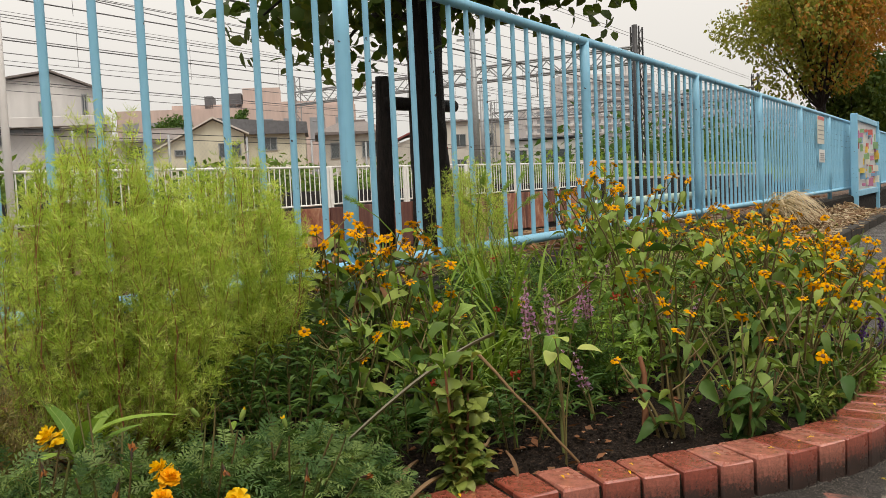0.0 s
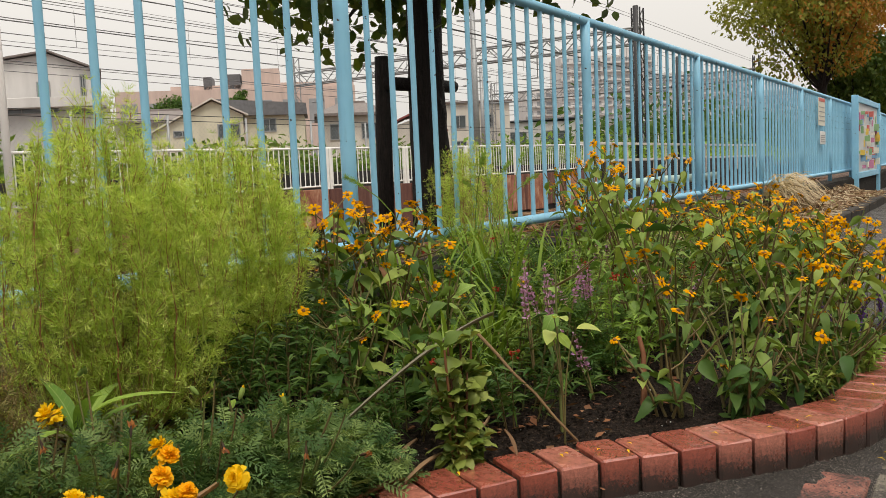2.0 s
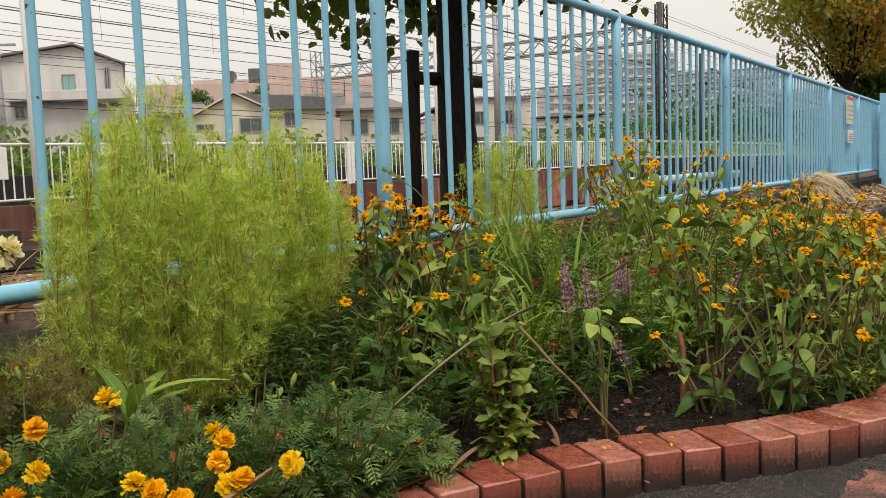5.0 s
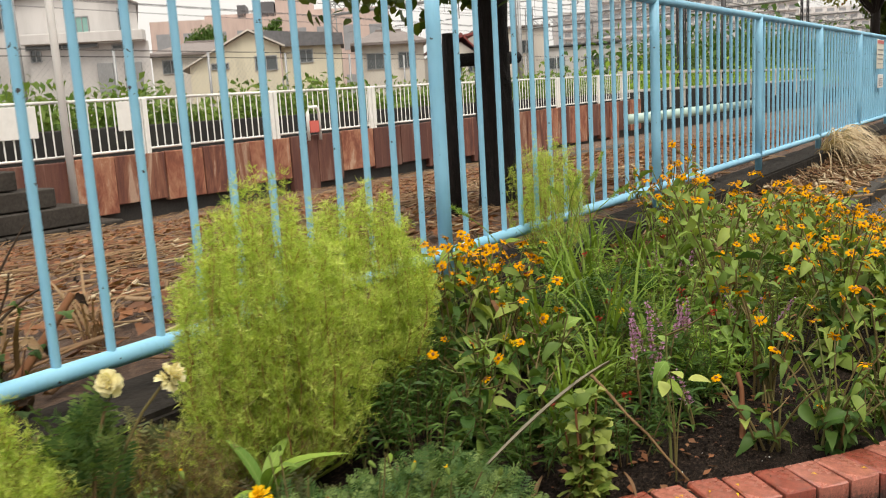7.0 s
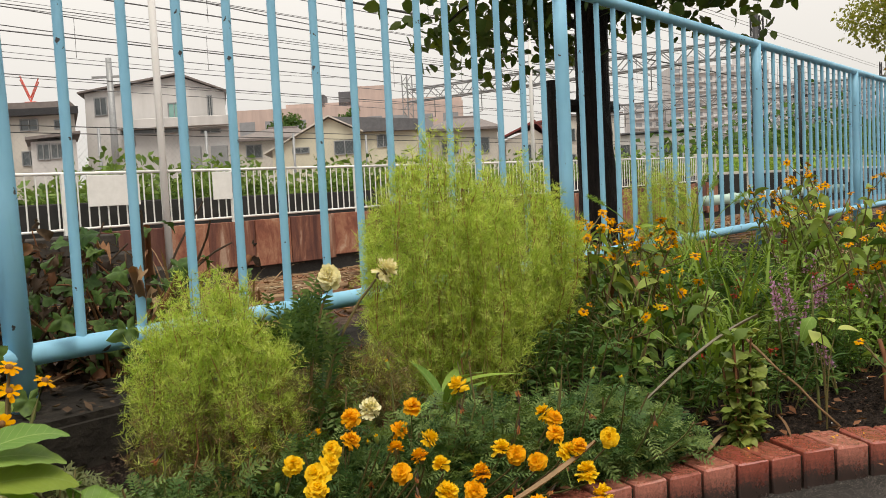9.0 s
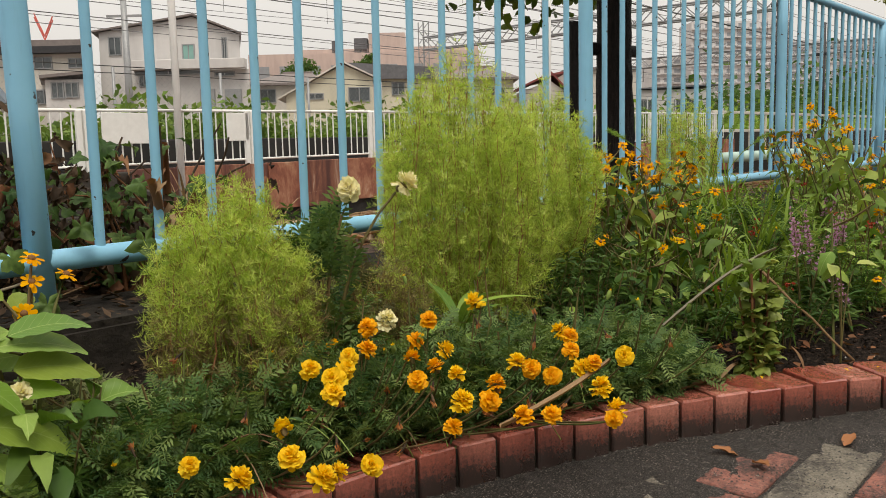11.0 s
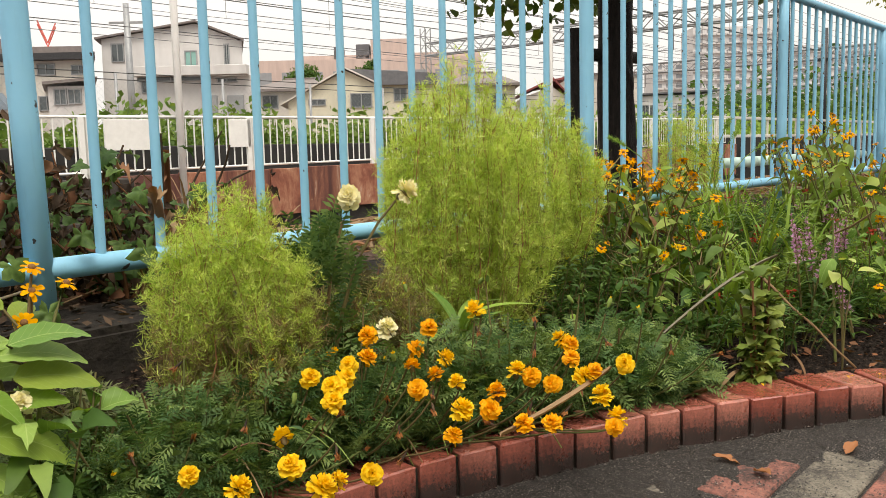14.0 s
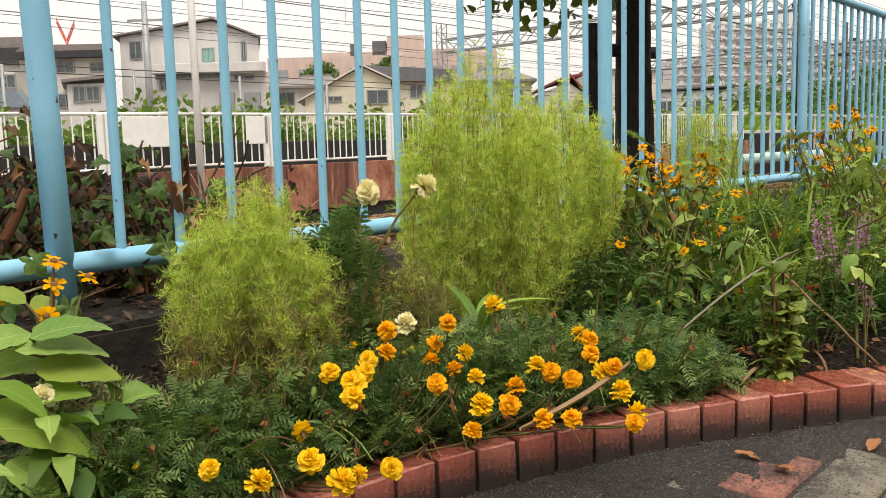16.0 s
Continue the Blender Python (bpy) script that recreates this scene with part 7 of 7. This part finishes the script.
def window(root, x0, x1, z0, z1, glass=None, y=0.0, sill=True):
    w = part("window", bevel_box("window", x0, x1, y - 0.03, y + 0.02, z0, z1, glass or M_GLASS, 0.0), root)
    t = 0.06
    for a, b, c, d in ((x0 - t, x0, z0 - t, z1 + t), (x1, x1 + t, z0 - t, z1 + t), (x0, x1, z1, z1 + t), (x0, x1, z0 - t, z0), ((x0 + x1) / 2 - 0.025, (x0 + x1) / 2 + 0.025, z0, z1)):
        part("frame", bevel_box("frame", a, b, y - 0.07, y + 0.01, c, d, M_STEELG, 0.0), w)


def roof_slab(root, x0, z0, x1, z1, depth, mat, y0=-0.5, t=0.18, skew=0.0):
    """One pitch of a roof between two points of the front outline."""
    part("roof", prism("roof", [(x0, z0), (x1, z1), (x1, z1 + t), (x0, z0 + t)], depth, mat, y0, skew), root)


def house(d, label, walls, windows, roofs, wall_mat, roof_mat, depth=8.0, thick=0.14):
    """walls: front outlines, with how far each stands forward; roofs: pitches between points of the outline."""
    root = new("house")
    root.matrix_basis = lot(0, d)
    tagged(root, label, "house", "houses beyond the railway")
    skew = max(x for x, _ in walls[0][0]) / d * 1.08 if walls[0][0][0][0] < -4 else 0.0
    for outline, ahead in walls:
        part("wall", prism("wall", outline, depth, wall_mat, -ahead, skew), root)
    for x0, z0, x1, z1 in roofs:
        roof_slab(root, x0, z0, x1, z1, depth + 1.0, roof_mat, -0.35 - max(a for _, a in walls) * (len(walls) == 1), thick, skew)
    for w in windows:
        window(root, *w[:4], **(w[4] if len(w) > 4 else {}))
    return root


def rect(x0, x1, z0, z1):
    return [(x0, z0), (x1, z0), (x1, z1), (x0, z1)]


def hipped(root, x0, x1, z0, a0, a1, z1, mat, depth=6.0):
    """A hipped tile roof: sloping front, ends and back over a rectangle, with a ridge."""
    V = [(x0, -0.5, z0), (x1, -0.5, z0), (x1, depth, z0), (x0, depth, z0), (a0, depth * 0.45, z1), (a1, depth * 0.45, z1)]
    V += [(x, y, z - 0.16) for x, y, z in V[:4]]
    me = bpy.data.meshes.new("roof")
    me.from_pydata(V, [], [(0, 1, 5, 4), (1, 2, 5), (2, 3, 4, 5), (3, 0, 4), (6, 7, 1, 0), (7, 8, 2, 1), (8, 9, 3, 2), (9, 6, 0, 3), (9, 8, 7, 6)])
    me.materials.append(mat)
    part("roof", me, root)
    part("ridge", bevel_box("ridge", a0, a1, depth * 0.45 - 0.12, depth * 0.45 + 0.12, z1 - 0.06, z1 + 0.10, mat, 0.02), root)


FRONT = {"y": -0.5}
grey = house(48, "pale grey two-storey house with a shallow gable and a long balcony", [([(-18.35, 0), (-10.62, 0), (-10.62, 6.63), (-13.11, 7.62), (-18.25, 6.9)], 0.0), (rect(-16.29, -10.19, 0, 4.75), 0.5)],
             [(-17.69, -17.1, 5.72, 6.6), (-13.7, -13.14, 5.3, 6.13, {"glass": M_TEALGLASS}), (-11.54, -11.36, 5.3, 6.45), (-15.98, -15.55, 3.96, 4.5, FRONT), (-11.89, -10.89, 4.43, 4.58, FRONT), (-16.19, -12.66, 4.56, 4.74, FRONT)],
             [(-18.6, 6.88, -13.11, 7.68), (-13.11, 7.68, -10.5, 6.62)], M_WALLGREY, M_ROOFBROWN, 8.0, 0.09)
part("balcony", bevel_box("balcony", -16.32, -10.16, -1.25, -0.5, 4.76, 5.27, M_WALLGREY, 0.02), grey)
for x0, x1, z0, z1 in ((-12.74, -11.95, 2.2, 3.71), (-11.4, -10.52, 2.0, 3.68)):
    part("meter_cabinet", bevel_box("meter_cabinet", x0, x1, -0.75, -0.5, z0, z1, M_STEELG, 0.02), grey, label="grey metal cabinet on the wall")
cream = house(46, "cream house with a dark deep-edged flat roof", [(rect(-22.9, -18.1, 0, 5.6), 0.0)], [(-20.89, -20.05, 4.9, 5.4), (-20.91, -20.18, 3.08, 3.73), (-19.1, -18.4, 4.9, 5.3)], [], M_WALLCREAM, M_ROOFBROWN)
part("roof", prism("roof", rect(-23.2, -17.9, 5.6, 5.95), 9.0, M_DARKSTEEL, -0.6, -0.42), cream, label="dark brown roof edge")
part("roof", prism("roof", [(-23.1, 5.95), (-18.0, 5.95), (-18.3, 6.27), (-22.6, 6.3)], 7.0, M_ROOFBROWN, -0.4, -0.42), cream)
annex = house(42, "grey annex with a ragged brown lean-to roof", [(rect(-18.7, -16.53, 0, 3.95), 0.0)], [(-18.35, -17.85, 3.11, 3.78), (-17.69, -17.14, 3.14, 3.76)], [(-18.95, 4.02, -16.3, 4.2)], M_WALLGREY, M_ROOFBROWN, 4.0)
brownstone = house(50, "flat-roofed building with a dark brown upper storey", [(rect(-30.5, -24.62, 0, 6.7), 0.0)], [(-27.4, -26.2, 4.6, 5.4)], [], M_WALLCREAM, M_ROOFBROWN)
part("roof", prism("roof", rect(-30.8, -24.5, 5.75, 6.7), 8.4, M_DARKSTEEL, -0.4, -0.54), brownstone, label="dark brown upper storey")
part("roof", prism("roof", rect(-30.8, -24.6, 6.7, 7.3), 8.0, M_ROOFBROWN, -0.3, -0.54), brownstone)
low = house(44, "white house with a blue-grey tiled roof", [(rect(-25.6, -21.7, 0, 3.1), 0.0), (rect(-25.6, -22.2, 3.1, 4.95), -0.8)], [(-23.4, -22.6, 4.1, 4.7, {"y": 0.8})], [], M_WALLGREY, M_ROOFGREY)
part("roof", prism("roof", [(-26.0, 3.0), (-21.4, 3.0), (-22.1, 3.88), (-25.6, 3.9)], 0.75, M_ROOFSLATE, -0.3), low)
gable = house(52, "pale yellow house with a white-edged gable", [([(-8.9, 0), (-3.71, 0), (-3.71, 4.45), (-5.43, 5.29), (-8.9, 3.52)], 0.0)],
              [(-5.13, -3.95, 3.14, 3.88), (-7.63, -6.72, 3.32, 3.58)], [(-9.35, 3.3, -5.43, 5.36), (-5.43, 5.36, -3.4, 4.36)], M_WALLYELLOW, M_WALLCREAM, 5.0, 0.10)
ridge = house(53, "yellow wing under a dark grey tiled roof", [(rect(-3.7, -0.2, 0, 4.45), 0.0)], [(-2.6, -1.92, 3.51, 4.18)], [], M_WALLYELLOW, M_ROOFGREY)
part("roof", prism("roof", [(-4.2, 4.45), (0.0, 4.40), (-0.05, 5.07), (-5.36, 5.45)], 4.0, M_ROOFGREY, -0.4), ridge)
small = house(60, "cream house with a grey hipped roof", [(rect(-12.7, -8.0, 0, 4.85), 0.0)], [(-12, -11, 3.6, 4.4)], [], M_WALLCREAM, M_ROOFBROWN)
hipped(small, -13.0, -7.7, 4.85, -10.9, -8.8, 5.72, M_ROOFBROWN)
brown = house(56, "low house with a brown tiled hipped roof", [(rect(0.7, 5.0, 0, 4.6), 0.0)], [(1.4, 2.4, 3.0, 3.9), (3.4, 4.4, 3.0, 3.9)], [], M_WALLCREAM, M_ROOFBROWN)
hipped(brown, 0.4, 5.3, 4.6, 2.1, 3.8, 5.5, M_ROOFBROWN)
red = house(60, "small house with steep dark red roof pitches", [([(5.9, 0), (9.3, 0), (9.3, 3.6), (7.9, 4.6), (5.9, 3.9)], 0.0)], [(7.4, 7.9, 2.6, 3.5), (8.4, 8.9, 2.6, 3.4)], [(5.6, 4.0, 7.5, 4.85), (7.9, 5.1, 9.5, 3.4), (7.5, 4.85, 9.0, 5.1)], M_WALLCREAM, M_ROOFRED)
house(75, "pale flat-roofed block behind the trees", [(rect(11.4, 17.4, 0, 6.5), 0.0)], [(12.4, 13.4, 4.4, 5.4), (14.9, 15.9, 4.4, 5.4), (12.4, 13.4, 2.2, 3.2)], [(11.2, 6.5, 17.6, 6.55)], M_WALLCREAM, M_ROOFBROWN)
house(85, "grey workshop with a low roof", [(rect(18.3, 27.3, 0, 5.2), 0.0)], [(19.3, 21.3, 3.2, 4.2), (23.3, 25.3, 3.2, 4.2)], [(17.9, 5.2, 27.7, 5.5)], M_WALLGREY, M_ROOFGREY)
for u, r, h in ((-15.1, 2.1, 10.8), (-7.8, 1.4, 11.2), (-10.6, 1.2, 10.0)):
    p = lot(u, 100).translation
    clump_tree("tree", (p.x, p.y, 0), h, r, 0.16, 2200, 0.35, (M_HEDGE, M_TREEY), 560 + int(h * 10), "small dark round-headed tree among the houses", 0.62)


def block_building(name, u0, u1, d, h, rows, cols, mat, label, depth=14, steps=()):
    root = new(name)
    root.matrix_basis = lot(0, d)
    tagged(root, label, "building", "large buildings far off")
    part("wall", bevel_box("wall", u0, u1, 0, depth, 0, h, mat, 0.0), root)
    for a, b, top in steps:
        part("rooftop_unit", bevel_box("rooftop_unit", a, b, 1, 5, h, top, M_ROOFGREY if b - a < 4 else mat, 0.0), root)
    sx, sz = (u1 - u0) / cols, h / rows
    glass = bevel_box("window", -sx * 0.3, sx * 0.3, -0.05, 0.05, -sz * 0.25, sz * 0.25, M_HAZEGLASS, 0.0)
    ledge = bevel_box("balcony", -sx * 0.46, sx * 0.46, -0.9, 0.0, -sz * 0.42, -sz * 0.22, mat, 0.0)
    for r in range(rows):
        for c in range(cols):
            at = (u0 + sx * (c + 0.5), 0, sz * (r + 0.5))
            part("window", glass, root, at)
            if rows > 6:
                part("balcony", ledge, root, at)


block_building("long_building", -27.6, 6.6, 130, 14.1, 2, 9, M_WALLPINK, "long dusty-pink building with rooftop units", 20, [(-15.3, -14.1, 16.0), (-12.0, -10.0, 16.3), (-20.0, -9.9, 14.75), (-9.8, -4.4, 17.0), (-4.4, 6.5, 14.9)])
block_building("apartment_block", 82, 114, 280, 37.0, 13, 9, M_WALLAPT, "tall grey apartment block with stacked balconies", 14, [(86, 92, 40), (104, 108, 39.5)])
block_building("apartment_block", 72, 82, 290, 27.0, 9, 3, M_WALLAPT, "grey apartment block with stacked balconies", 14)
block_building("apartment_block", 129, 170, 320, 35.0, 12, 10, M_WALLAPT, "long grey apartment block with stacked balconies", 14)
block_building("apartment_block", 172, 230, 330, 28.0, 10, 12, M_WALLAPT, "long grey apartment block with stacked balconies", 14)


def crane():
    root = new("crane")
    root.matrix_basis = lot(-53.2, 120)
    tagged(root, "small red lattice tower crane far away", "crane")
    root.scale = (0.62, 0.62, 0.87)
    p = Pile()
    lattice(p, (0, 0, 0), (0, 0, 18), 0.9, 0.16, 8, "z")
    part("tower", p.mesh("tower", M_RED), root)
    for e in ((-1.6, 21.5), (2.4, 21.0)):
        q = Pile()
        lattice(q, (0.4, 0, 18), (e[0], 0, e[1]), 0.6, 0.14, 5)
        part("jib", q.mesh("jib", M_RED), root)
    part("cab", bevel_box("cab", -0.8, 1.6, -0.6, 0.6, 16.5, 18.0, M_RED, 0.05), root)


crane()


def utility_pole(u, d, h, label):
    root = new("utility_pole")
    root.matrix_basis = lot(u, d)
    tagged(root, label, "pole", "utility poles")
    part("shaft", tube_mesh("shaft", [(0, 0, 0), (0, 0, h)], [0.19, 0.13], M_STEELG, 10), root)
    part("arm", bevel_box("arm", -0.8, 0.8, -0.05, 0.05, h - 0.9, h - 0.8, M_STEELG, 0.0), root)


utility_pole(-14.0, 40, 7.4, "tall grey concrete utility pole by the houses")
for u, d in ((8.6, 44), (14, 70)):
    utility_pole(u, d, 9.0, "grey concrete utility pole beyond the tracks")
